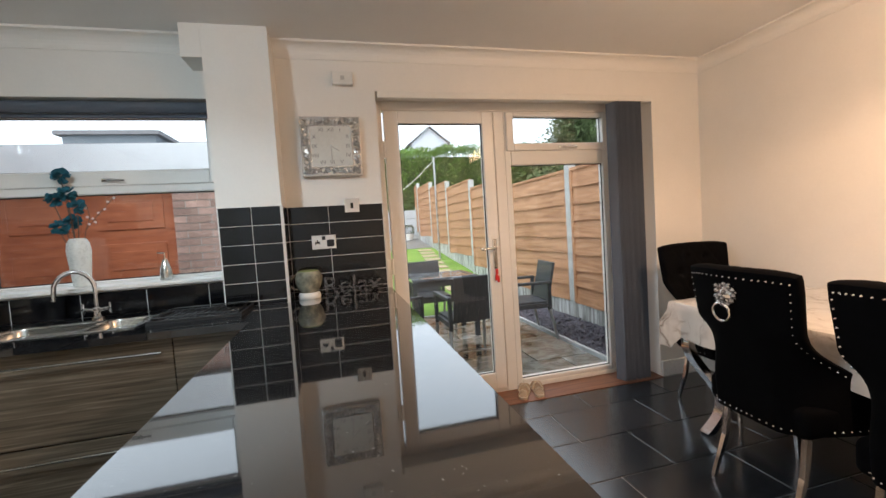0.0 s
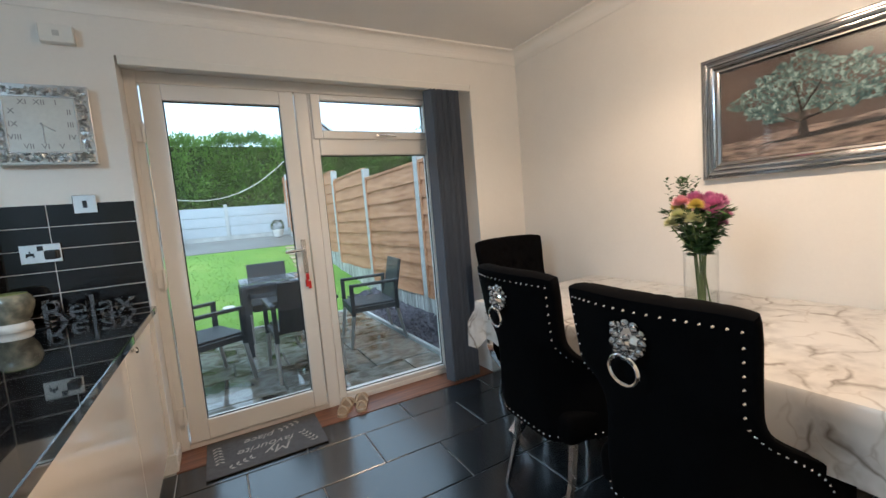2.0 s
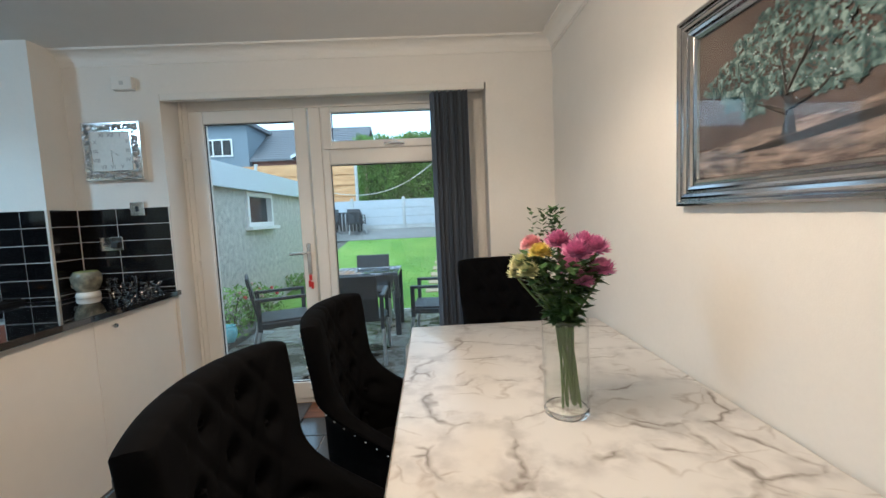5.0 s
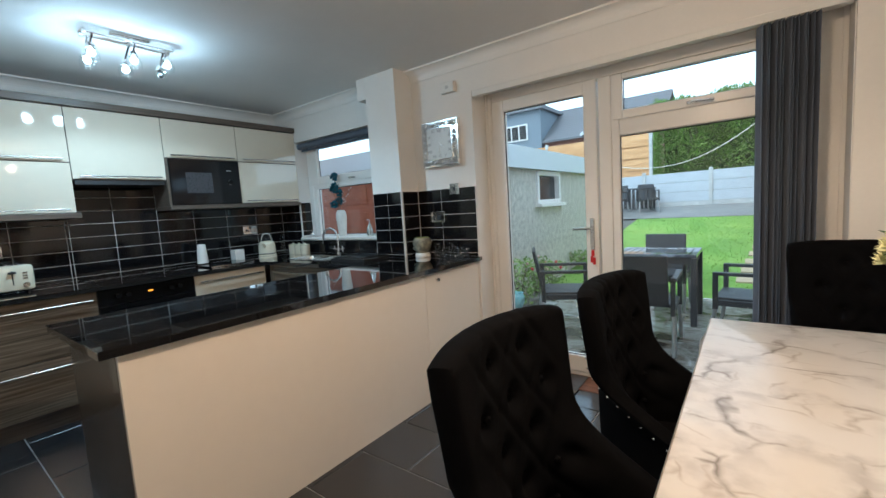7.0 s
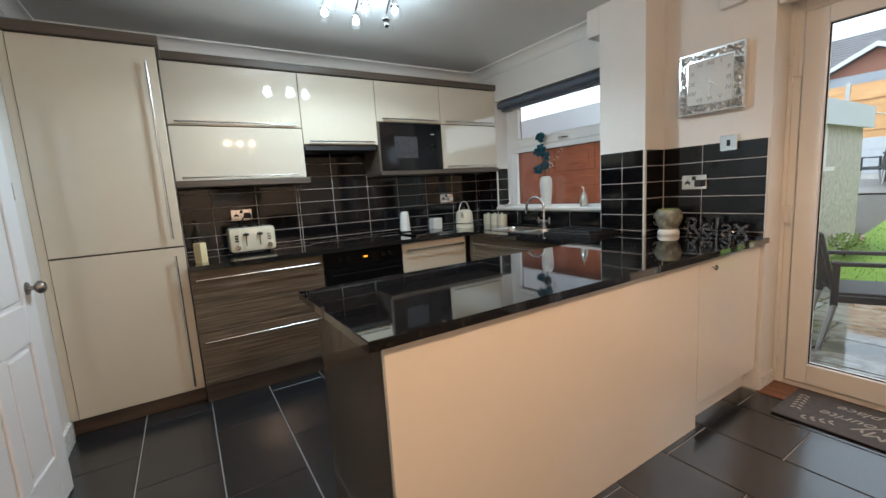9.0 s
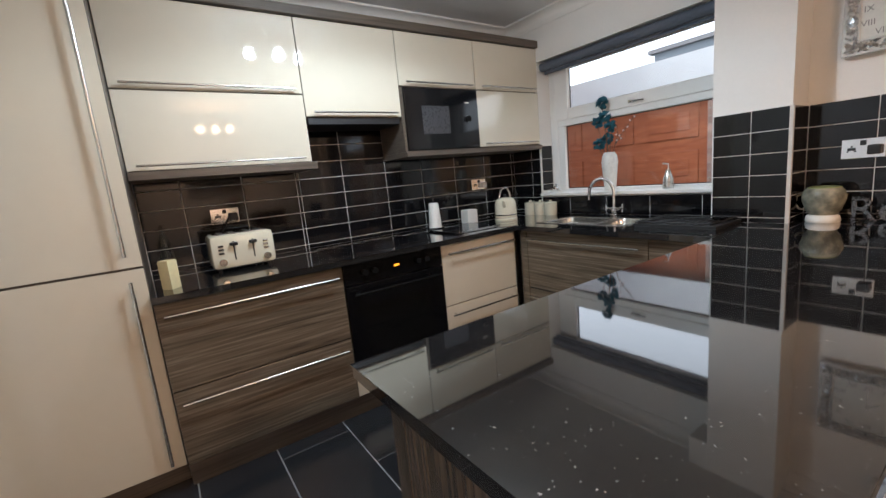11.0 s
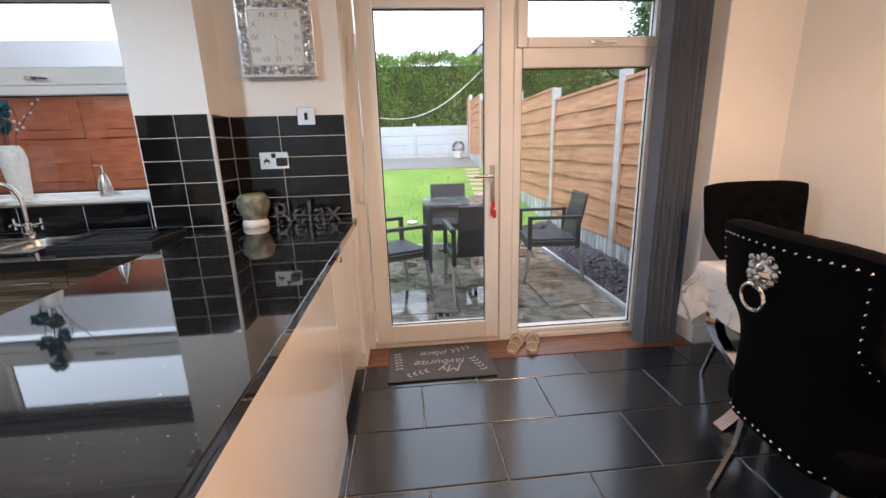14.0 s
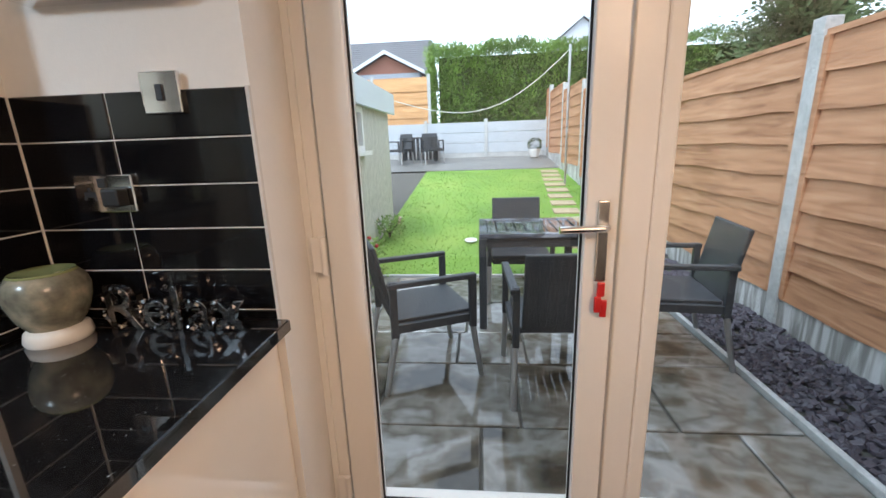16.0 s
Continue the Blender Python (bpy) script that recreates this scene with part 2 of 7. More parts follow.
M_brick = mat("red_brown_brick", (0.36, 0.24, 0.20), 0.9, vary=0.25, scale=6, random_tone=0.25)
M_mortar = mat("mortar", (0.35, 0.33, 0.30), 0.9, vary=0.1)
M_roof = mat("grey_roof_tile", (0.19, 0.19, 0.20), 0.8, vary=0.2, scale=3, random_tone=0.15)

# ---- mesh helpers ----


def box(bm, x0, x1, y0, y1, z0, z1, bevel=0.0, segments=2):
    lo = [min(a, b) for a, b in ((x0, x1), (y0, y1), (z0, z1))]
    hi = [max(a, b) for a, b in ((x0, x1), (y0, y1), (z0, z1))]
    v = [bm.verts.new((x, y, z)) for x in (lo[0], hi[0]) for y in (lo[1], hi[1]) for z in (lo[2], hi[2])]
    faces = [bm.faces.new([v[i] for i in q]) for q in ((0, 1, 3, 2), (4, 6, 7, 5), (0, 4, 5, 1), (2, 3, 7, 6), (0, 2, 6, 4), (1, 5, 7, 3))]
    if bevel:
        edges = list({e for f in faces for e in f.edges})
        bmesh.ops.bevel(bm, geom=edges, offset=bevel, segments=segments, profile=0.5, affect="EDGES")
    return bm


def boxes(*rows, bevel=0.0):
    bm = bmesh.new()
    for r in rows:
        box(bm, *r, bevel=bevel)
    return bm


def tube(bm, points, radius, sides=10, close=True):
    """A round tube along points; radius is one number or one a point."""
    pts = [Vector(p) for p in points]
    radii = radius if isinstance(radius, (list, tuple)) else [radius] * len(pts)
    rings = []
    side = None
    for i, p in enumerate(pts):
        d = (pts[min(i + 1, len(pts) - 1)] - pts[max(i - 1, 0)]).normalized()
        if side is None:
            side = d.orthogonal().normalized()
        side = (side - d * side.dot(d)).normalized()
        up = d.cross(side)
        rings.append([bm.verts.new(p + (side * math.cos(a) + up * math.sin(a)) * radii[i]) for a in (math.tau * k / sides for k in range(sides))])
    for a, b in zip(rings, rings[1:]):
        for k in range(sides):
            bm.faces.new((a[k], a[(k + 1) % sides], b[(k + 1) % sides], b[k]))
    if close:
        bm.faces.new(rings[0][::-1])
        bm.faces.new(rings[-1])
    return bm


def lathe(bm, profile, sides=24, cx=0.0, cy=0.0):
    """A turned shape from rows of (radius, height)."""
    rings = []
    for r, z in profile:
        if r < 1e-5:
            rings.append([bm.verts.new((cx, cy, z))])
        else:
            rings.append([bm.verts.new((cx + r * math.cos(math.tau * k / sides), cy + r * math.sin(math.tau * k / sides), z)) for k in range(sides)])
    for a, b in zip(rings, rings[1:]):
        for k in range(sides):
            j = (k + 1) % sides
            q = [a[k % len(a)], a[j % len(a)], b[j % len(b)], b[k % len(b)]]
            q = list(dict.fromkeys(q))
            if len(q) > 2:
                bm.faces.new(q)
    return bm


def prism(bm, outline, axis, lo, hi):
    """An outline in the two other axes, pushed out along one axis."""
    def at(p, d):
        return {"x": (d, p[0], p[1]), "y": (p[0], d, p[1]), "z": (p[0], p[1], d)}[axis]
    a = [bm.verts.new(at(p, lo)) for p in outline]
    b = [bm.verts.new(at(p, hi)) for p in outline]
    n = len(a)
    bm.faces.new(a)
    bm.faces.new(b[::-1])
    for k in range(n):
        bm.faces.new((a[k], b[k], b[(k + 1) % n], a[(k + 1) % n]))
    return bm


def finish(bm, material, name, smooth=False):
    bmesh.ops.recalc_face_normals(bm, faces=bm.faces)
    me = bpy.data.meshes.new(name)
    bm.to_mesh(me)
    bm.free()
    me.materials.append(material)
    if smooth:
        me.shade_smooth()
        me.set_sharp_from_angle(angle=radians(40))
    return me


def part(name, bm, material, parent=None, label="", smooth=False, kind="", m=None):
    ob = new(name, finish(bm, material, name, smooth))
    if parent:
        ob.parent = parent
    if m is not None:
        ob.matrix_basis = m
    return tagged(ob, label, kind=kind)


def thing(name, x, y, z, label, category, group="", rz=0, rx=0, ry=0):
    ob = new(name)
    ob.empty_display_size = 0.05
    ob.matrix_basis = pose(x, y, z, rx, ry, rz)
    return tagged(ob, label, category, group)


def structure(name, bm, material, label="", smooth=False):
    return part(name, bm, material, None, label, smooth, kind="structure")


# ---- the room ----
XL, XR, YB, YD, YW, ZC = -2.30, 2.785, -0.69, 2.715, 2.70, 2.42
PX0, PX1, PY = -0.635, -0.305, 2.507
OX0, OX1, OZ, FY = 0.28, 2.350, 2.155, 2.915
structure("floor", boxes((XL - 0.3, XR + 0.3, YB - 0.3, 2.95, -0.12, -0.006)), M_floor_grout, "pale grey grout bed under dark floor tiles")
structure("ceiling", boxes((XL - 0.3, XR + 0.3, YB - 0.3, 3.0, ZC, ZC + 0.15)), M_ceiling, "plain off-white painted ceiling")
structure("wall_west", boxes((XL - 0.25, XL, YB - 0.25, 3.0, -0.1, ZC)), M_wall, "plain off-white painted kitchen wall")
structure("wall_east", boxes((XR, XR + 0.25, YB - 0.25, 3.0, -0.1, ZC)), M_wall, "plain warm white painted dining wall")
structure("wall_south", boxes((XL, XR, YB - 0.25, YB, -0.1, ZC)), M_wall, "plain off-white painted wall behind the dining table")
WX0, WX1, WZ0, WZ1 = -1.985, -0.635, 1.045, 2.09
structure("wall_window", boxes((XL, WX0, YW, 3.0, -0.1, ZC), (WX0, WX1, YW, 3.0, WZ1, ZC), (WX0, WX1, YW, 3.0, -0.1, WZ0)), M_wall, "white painted wall round the kitchen window")
structure("wall_pier", boxes((PX0, PX1, PY, 3.0, -0.1, ZC)), M_wall, "white painted pier between window and door")
structure("bulkhead", boxes((PX0 - 0.10, PX0 - 0.001, PY, YW - 0.001, 2.245, ZC)), M_wall, "small white boxed bulkhead at the top of the pier")
structure("wall_door", boxes((PX1, OX0, YD, 3.0, -0.1, ZC), (OX1, XR, YD, 3.0, -0.1, ZC), (OX0, OX1, YD, 3.0, OZ, ZC)), M_wall, "warm white painted wall round the garden door")


def cornice(name, a, b, inward):
    """A cove along the wall from a to b; inward points into the room."""
    bm = bmesh.new()
    d = Vector((b[0] - a[0], b[1] - a[1], 0))
    n = Vector((*inward, 0))
    prof = [(0, -0.085), (0.006, -0.085), (0.008, -0.072)] + [(0.075 - 0.062 * math.cos(t), -0.075 + 0.062 * math.sin(t)) for t in (math.pi / 2 * k / 6 for k in range(7))] + [(0.085, -0.012), (0.085, 0), (0, 0)]
    rows = []
    for p in (Vector((*a, ZC)), Vector((*b, ZC))):
        rows.append([bm.verts.new(p + n * u + Vector((0, 0, v))) for u, v in prof])
    k = len(prof)
    for i in range(k):
        bm.faces.new((rows[0][i], rows[0][(i + 1) % k], rows[1][(i + 1) % k], rows[1][i]))
    bm.faces.new(rows[0])
    bm.faces.new(rows[1][::-1])
    return structure(name, bm, M_cornice, "white moulded plaster cornice")


cornice("cornice_door_wall", (PX1, YD), (XR, YD), (0, -1))
cornice("cornice_east", (XR, YB), (XR, YD), (-1, 0))
cornice("cornice_window_wall", (XL, YW), (PX0 - 0.10, YW), (0, -1))
cornice("cornice_west", (XL, YB), (XL, YW), (1, 0))
cornice("cornice_south", (XL, YB), (XR, YB), (0, 1))

# ---- garden door and side window ----
F0, F1 = FY, FY + 0.07
door_set = tagged(new("garden_door_set"), "white plastic door frame with fixed side window and top light", "door frame", kind="structure")
POST, RAIL = "frame_post", "frame_rail"
for nm, r, bev in (
        (POST, (OX0, 0.335, F0, F1, 0.0, OZ), 0.006), (POST, (2.10, OX1, F0, F1, 0.0, OZ), 0.006), (POST, (1.145, 1.225, F0, F1, 0.0, 2.09), 0.006),
        (RAIL, (0.335, 2.10, F0, F1, 2.09, OZ), 0.006), (RAIL, (0.335, 1.145, F0, F1, 0.0, 0.035), 0.006), (RAIL, (1.225, 2.10, F0, F1, 0.0, 0.035), 0.006),
        ("sash_stile", (1.225, 1.275, F0 + 0.005, F1, 0.035, 2.09), 0.008), ("sash_stile", (2.055, 2.10, F0 + 0.005, F1, 0.035, 2.09), 0.008),
        ("transom", (1.275, 2.055, F0 + 0.005, F1, 1.695, 1.84), 0.008), ("sash_rail", (1.275, 2.055, F0 + 0.005, F1, 0.035, 0.070), 0.008), ("sash_rail", (1.275, 2.055, F0 + 0.005, F1, 2.055, 2.09), 0.008),
        ("opener_stile", (1.240, 1.300, F0 - 0.012, F0 + 0.02, 1.80, 2.085), 0.006), ("opener_stile", (2.050, 2.095, F0 - 0.012, F0 + 0.02, 1.80, 2.085), 0.006),
        ("opener_rail", (1.300, 2.050, F0 - 0.012, F0 + 0.02, 1.80, 1.855), 0.006), ("opener_rail", (1.300, 2.050, F0 - 0.012, F0 + 0.02, 2.05, 2.085), 0.006)):
    part(nm, boxes(r, bevel=bev), M_upvc, door_set)
for nm, r in (("lower_pane", (1.275, 2.055, F0 + 0.035, F0 + 0.041, 0.070, 1.695)), ("top_pane", (1.300, 2.050, F0 + 0.035, F0 + 0.041, 1.85, 2.055))):
    part(nm, boxes(r), M_pane, door_set, "clear window pane").visible_shadow = False


def gasket(x0, x1, z0, z1, y, parent, w=0.006):
    return part("gasket", boxes((x0, x0 + w, y, y + 0.004, z0, z1), (x1 - w, x1, y, y + 0.004, z0, z1), (x0 + w, x1 - w, y, y + 0.004, z0, z0 + w), (x0 + w, x1 - w, y, y + 0.004, z1 - w, z1)), M_rubber, parent)


gasket(1.275, 2.055, 0.070, 1.695, F0 + 0.028, door_set)
gasket(1.300, 2.050, 1.855, 2.05, F0 + 0.022, door_set)
part("window_handle", tube(boxes((1.66, 1.72, F0 - 0.028, F0 - 0.012, 1.815, 1.835, ), bevel=0.004), [(1.69, F0 - 0.03, 1.825), (1.72, F0 - 0.045, 1.822), (1.80, F0 - 0.045, 1.818)], 0.007), M_chrome, door_set, "chrome window handle", smooth=True)

DY = F0 - 0.018
door = thing("garden_door", 0.345, DY, 0.04, "white plastic glazed garden door with chrome lever handle", "door")
DW, DH = 0.79, 2.045
gx0, gx1, gz0, gz1 = 0.096, 0.705, 0.118, 1.960
for nm, r in (("stile", (0, gx0, 0, 0.065, 0, DH)), ("stile", (gx1, DW, 0, 0.065, 0, DH)), ("bottom_rail", (gx0, gx1, 0.0005, 0.0645, 0, gz0)), ("top_rail", (gx0, gx1, 0.0005, 0.0645, gz1, DH))):
    part(nm, boxes(r, bevel=0.005), M_upvc, door)
part("pane", boxes((gx0, gx1, 0.03, 0.036, gz0, gz1)), M_pane, door, "clear glass pane").visible_shadow = False
gasket(gx0, gx1, gz0, gz1, 0.022, door)
part("handle_plate", boxes((0.735, 0.765, -0.010, 0.0, 0.90, 1.12), bevel=0.004), M_steel, door, "satin chrome handle plate")
part("lever_handle", tube(bmesh.new(), [(0.75, -0.008, 1.055), (0.75, -0.045, 1.055), (0.74, -0.055, 1.055), (0.63, -0.055, 1.052)], 0.0095, 12), M_chrome, door, "chrome lever handle", smooth=True)
M_red = mat("red_plastic", (0.55, 0.02, 0.02), 0.35)
part("key_fob", boxes((0.742, 0.762, -0.022, -0.012, 0.86, 0.90), (0.736, 0.754, -0.024, -0.014, 0.815, 0.86), (0.752, 0.770, -0.02, -0.012, 0.80, 0.85), bevel=0.003), M_red, door, "red key fob hanging from the lock")
for z in (0.18, 0.98, 1.78):
    part("hinge", tube(boxes((-0.045, -0.008, -0.012, -0.002, z - 0.05, z + 0.05), bevel=0.003), [(-0.008, -0.014, z - 0.055), (-0.008, -0.014, z + 0.055)], 0.009, 10), M_upvc, door)
structure("threshold", boxes((OX0 + 0.001, OX1 - 0.001, YD - 0.03, F0 - 0.001, -0.006, 0.004)), M_wood_floor, "reddish brown wood threshold strip")
structure("outer_sill", boxes((OX0 - 0.05, OX1 + 0.05, F1, 3.10, -0.06, 0.03), bevel=0.006), M_upvc)
part("reveal_bead", boxes((OX0 + 0.001, OX0 + 0.02, F0 - 0.012, F0 - 0.001, 0.012, OZ), (OX1 - 0.02, OX1 - 0.001, F0 - 0.012, F0 - 0.001, 0.012, OZ)), M_upvc, door_set)

# vertical blind, drawn to one side
blind = thing("vertical_blind", 2.19, 2.765, 0.0, "dark grey vertical blind drawn to one side of the door", "blind")
part("headrail", boxes((OX0 + 0.012 - 2.19, OX1 - 0.012 - 2.19, -0.065, -0.02, OZ - 0.045, OZ - 0.002), bevel=0.004), M_white, blind, "white blind headrail")
for k in range(13):
    x = -0.192 + 0.0175 * k
    bm = bmesh.new()
    a = radians(-76 + 9 * math.sin(k * 2.3))
    pts = [(x + math.cos(a) * s + 0.004 * math.sin(s * 50), math.sin(a) * s - 0.042) for s in (-0.042, -0.021, 0, 0.021, 0.042)]
    prism(bm, pts + [(px + 0.0015, py) for px, py in reversed(pts)], "z", 0.02, OZ - 0.05)
    part("slat", bm, M_blind, blind)
part("pull_cord", tube(bmesh.new(), [(0.155, -0.05, OZ - 0.05), (0.157, -0.05, 0.95)], 0.0025, 6), M_white, blind)
part("cord_weight", tube(bmesh.new(), [(0.157, -0.05, 0.84), (0.157, -0.05, 0.95)], 0.007, 8), M_white, blind)

# ---- kitchen window ----
GY = 2.84
win = tagged(new("window_kitchen"), "white plastic kitchen window with top opener", "window", kind="structure")
part("window_frame", boxes((WX0, WX0 + 0.07, GY, GY + 0.07, WZ0, WZ1), (WX1 - 0.07, WX1, GY, GY + 0.07, WZ0, WZ1), (WX0 + 0.07, WX1 - 0.07, GY, GY + 0.07, WZ0, 1.075), (WX0 + 0.07, WX1 - 0.07, GY, GY + 0.07, 2.03, WZ1), (WX0 + 0.07, WX1 - 0.07, GY, GY + 0.07, 1.585, 1.64), bevel=0.006), M_upvc, win)
part("opener_sash", boxes((WX0 + 0.06, WX0 + 0.185, GY - 0.012, GY + 0.03, 1.63, 2.05), (WX1 - 0.10, WX1 - 0.06, GY - 0.012, GY + 0.03, 1.63, 2.05), (WX0 + 0.185, WX1 - 0.10, GY - 0.012, GY + 0.03, 1.63, 1.715), (WX0 + 0.185, WX1 - 0.10, GY - 0.012, GY + 0.03, 2.015, 2.05), bevel=0.006), M_upvc, win)
part("lower_bead", boxes((WX0 + 0.07, WX0 + 0.135, GY + 0.004, GY + 0.03, 1.075, 1.585), (WX0 + 0.135, WX1 - 0.07, GY + 0.004, GY + 0.03, 1.075, 1.088), bevel=0.004), M_upvc, win)
for nm, r in (("upper_pane", (WX0 + 0.185, WX1 - 0.10, GY + 0.035, GY + 0.041, 1.715, 2.015)), ("lower_pane", (WX0 + 0.135, WX1 - 0.07, GY + 0.035, GY + 0.041, 1.088, 1.585))):
    part(nm, boxes(r), M_pane, win, "clear window pane").visible_shadow = False
gasket(WX0 + 0.185, WX1 - 0.10, 1.715, 2.015, GY + 0.022, win)
gasket(WX0 + 0.135, WX1 - 0.07, 1.088, 1.585, GY + 0.031, win)
part("window_handle", tube(boxes((-1.29, -1.23, GY - 0.026, GY - 0.012, 1.653, 1.672), bevel=0.003), [(-1.26, GY - 0.028, 1.662), (-1.24, GY - 0.04, 1.66), (-1.17, GY - 0.04, 1.657)], 0.006, 8), M_chrome, win, "chrome window handle", smooth=True)
structure("window_sill", boxes((WX0 + 0.002, WX1 - 0.002, YW - 0.03, GY - 0.002, WZ0 + 0.001, WZ0 + 0.024), bevel=0.005), M_upvc, "white plastic window sill")
rb = thing("roller_blind", -1.31, 2.745, 2.02, "dark grey roller blind rolled up over the kitchen window", "blind")
part("roll", tube(bmesh.new(), [(-0.655, 0, 0.030), (0.655, 0, 0.030)], 0.033, 20), M_blind, rb, smooth=True)
part("bottom_bar", boxes((-0.65, 0.65, 0.018, 0.034, -0.022, 0.0), bevel=0.003), M_blind, rb)
part("bracket", boxes((-0.668, -0.658, -0.03, 0.03, 0.0, 0.068)), M_white, rb)

# ---- fitted kitchen ----
CT = 0.905


def bar_handle(parent, along, a, b, fixed, z, out, radius=0.006, depth=0.032):
    """A long steel bar handle; along is y, x or z; fixed is the face it stands on; out its direction."""
    def at(s, d):
        return {"y": (fixed + out * d, s, z), "x": (s, fixed + out * d, z), "z": (fixed + out * d, z, s)}[along]
    bm = tube(bmesh.new(), [at(a, depth), at(b, depth)], radius, 10)
    for s in (a + 0.03, b - 0.03):
        tube(bm, [at(s, 0.0), at(s, depth)], radius * 0.8, 8)
    return part("handle", bm, M_steel, parent, "brushed steel bar handle", smooth=True)


def front(parent, name, x, y0, y1, z0, z1, material, label="", gap=0.0016):
    """A door or drawer front on the wall run, facing +x."""
    return part(name, boxes((x - 0.018, x, y0 + gap, y1 - gap, z0 + gap, z1 - gap), bevel=0.0016), material, parent, label)


FX = -1.68
unit = thing("tall_fridge_unit", -1.73, -0.02, 0, "tall cream gloss fridge and freezer housing with long steel handles", "kitchen cabinet")


def put(parent, bm_rows, material, name, label="", bevel=0.0):
    ox, oy, oz = parent.matrix_basis.translation
    return part(name, boxes(*[(a - ox, b - ox, c - oy, d - oy, e - oz, f - oz) for a, b, c, d, e, f in bm_rows], bevel=bevel), material, parent, label)


def shift(parent, ob):
    ox, oy, oz = parent.matrix_basis.translation
    ob.matrix_basis = Matrix.Translation((-ox, -oy, -oz))
    return ob


put(unit, [(XL + 0.002, -1.752, YB + 0.002, -0.021, 0.14, 2.19)], M_brown_plain, "carcass")
put(unit, [(XL + 0.002, -1.79, YB + 0.002, -0.021, 0.0, 0.14)], M_brown_plain, "plinth", "dark brown plinth")
shift(unit, front(unit, "upper_door", -1.73, -0.647, -0.022, 1.030, 2.187, M_cream))
shift(unit, front(unit, "lower_door", -1.73, -0.647, -0.022, 0.105, 1.024, M_cream))
shift(unit, bar_handle(unit, "z", 1.08, 2.10, -1.73, -0.075, 1, 0.007))
shift(unit, bar_handle(unit, "z", 0.14, 0.975, -1.73, -0.075, 1, 0.007))
put(unit, [(XL + 0.002, -1.705, YB + 0.002, -0.003, 2.19, 2.245)], M_brown_plain, "top_moulding", "dark brown top moulding", 0.003)
put(unit, [(-1.752, -1.735, YB + 0.002, -0.648, 0.105, 2.19)], M_cream, "filler")


def base_unit(name, y0, y1, fronts, label, group="kitchen base units"):
    u = thing(name, FX, y0, 0, label, "kitchen cabinet", group)
    put(u, [(XL + 0.002, FX - 0.02, y0 + 0.001, y1 - 0.001, 0.125, 0.873)], M_brown_plain, "carcass")
    for nm, z0, z1, m in fronts:
        shift(u, front(u, nm, FX, y0, y1, z0, z1, m))
        shift(u, bar_handle(u, "y", y0 + 0.03, y1 - 0.03, FX, z1 - 0.055, 1))
    return u


base_unit("drawer_unit", -0.019, 0.800, [("drawer", 0.125, 0.470, M_brown), ("drawer", 0.474, 0.868, M_brown)], "dark brown wood-grain drawer unit beside the tall unit")
base_unit("drawer_unit", 1.434, 2.05, [("drawer", 0.125, 0.475, M_cream), ("drawer", 0.479, 0.868, M_cream)], "cream gloss drawer unit with two steel bar handles beside the oven")
M_oven_black = mat("black_oven_trim", (0.004, 0.004, 0.004), 0.6, spec=0.1)
oven = thing("built_in_oven", FX, 0.801, 0, "black glass built-in oven with orange clock display", "oven")
put(oven, [(XL + 0.002, FX - 0.02, 0.802, 1.432, 0.125, 0.873)], M_black, "body")
put(oven, [(FX - 0.018, FX + 0.002, 0.804, 1.430, 0.755, 0.868)], M_black_glass, "control_panel", "", 0.002)
put(oven, [(FX - 0.018, FX + 0.006, 0.804, 1.430, 0.250, 0.748)], M_black_glass, "oven_door", "black glass oven door", 0.003)
put(oven, [(FX + 0.006, FX + 0.0075, 0.90, 1.33, 0.33, 0.63)], mat("oven_window", (0.005, 0.005, 0.005), 0.08), "oven_window")
shift(oven, part("handle", tube(tube(tube(bmesh.new(), [(FX + 0.045, 0.84, 0.705), (FX + 0.045, 1.39, 0.705)], 0.007, 10), [(FX, 0.87, 0.705), (FX + 0.045, 0.87, 0.705)], 0.007, 8), [(FX, 1.36, 0.705), (FX + 0.045, 1.36, 0.705)], 0.007, 8), M_oven_black, oven, "black bar handle", smooth=True))
put(oven, [(FX + 0.002, FX + 0.003, 1.105, 1.138, 0.808, 0.820)], glow("orange_display", (1.0, 0.35, 0.02), 1.6), "display", "small glowing orange clock display")
for y in (0.92, 0.98, 1.26, 1.32):
    shift(oven, part("knob", tube(bmesh.new(), [(FX, y, 0.812), (FX + 0.022, y, 0.812)], 0.017, 16), M_oven_black, oven, "black round knob", smooth=True))
put(oven, [(FX - 0.018, FX, 0.801, 1.433, 0.127, 0.245)], M_cream, "panel_below", "cream gloss filler panel", 0.0015)
structure("plinth_wall_run", boxes((FX - 0.055, FX - 0.04, -0.017, 2.10, 0.0, 0.125)), M_brown_plain, "dark brown kick plinth")

# sink run, facing -y
SY = 2.085
sink_unit = thing("sink_drawer_unit", -1.60, SY, 0, "dark brown wood-grain drawer unit under the sink", "kitchen cabinet", "kitchen base units")
put(sink_unit, [(-1.655, -0.75, SY + 0.02, YW - 0.002, 0.125, 0.873)], M_brown_plain, "carcass")
for z0, z1 in ((0.125, 0.470), (0.474, 0.868)):
    put(sink_unit, [(-1.592, -0.752, SY, SY + 0.018, z0 + 0.002, z1 - 0.002)], M_brown_across, "drawer", "", 0.0016)
    shift(sink_unit, bar_handle(sink_unit, "x", -1.56, -0.785, SY, z1 - 0.055, -1))
put(sink_unit, [(-1.655, -1.595, SY - 0.002, SY + 0.018, 0.127, 0.866)], M_brown_across, "corner_post")
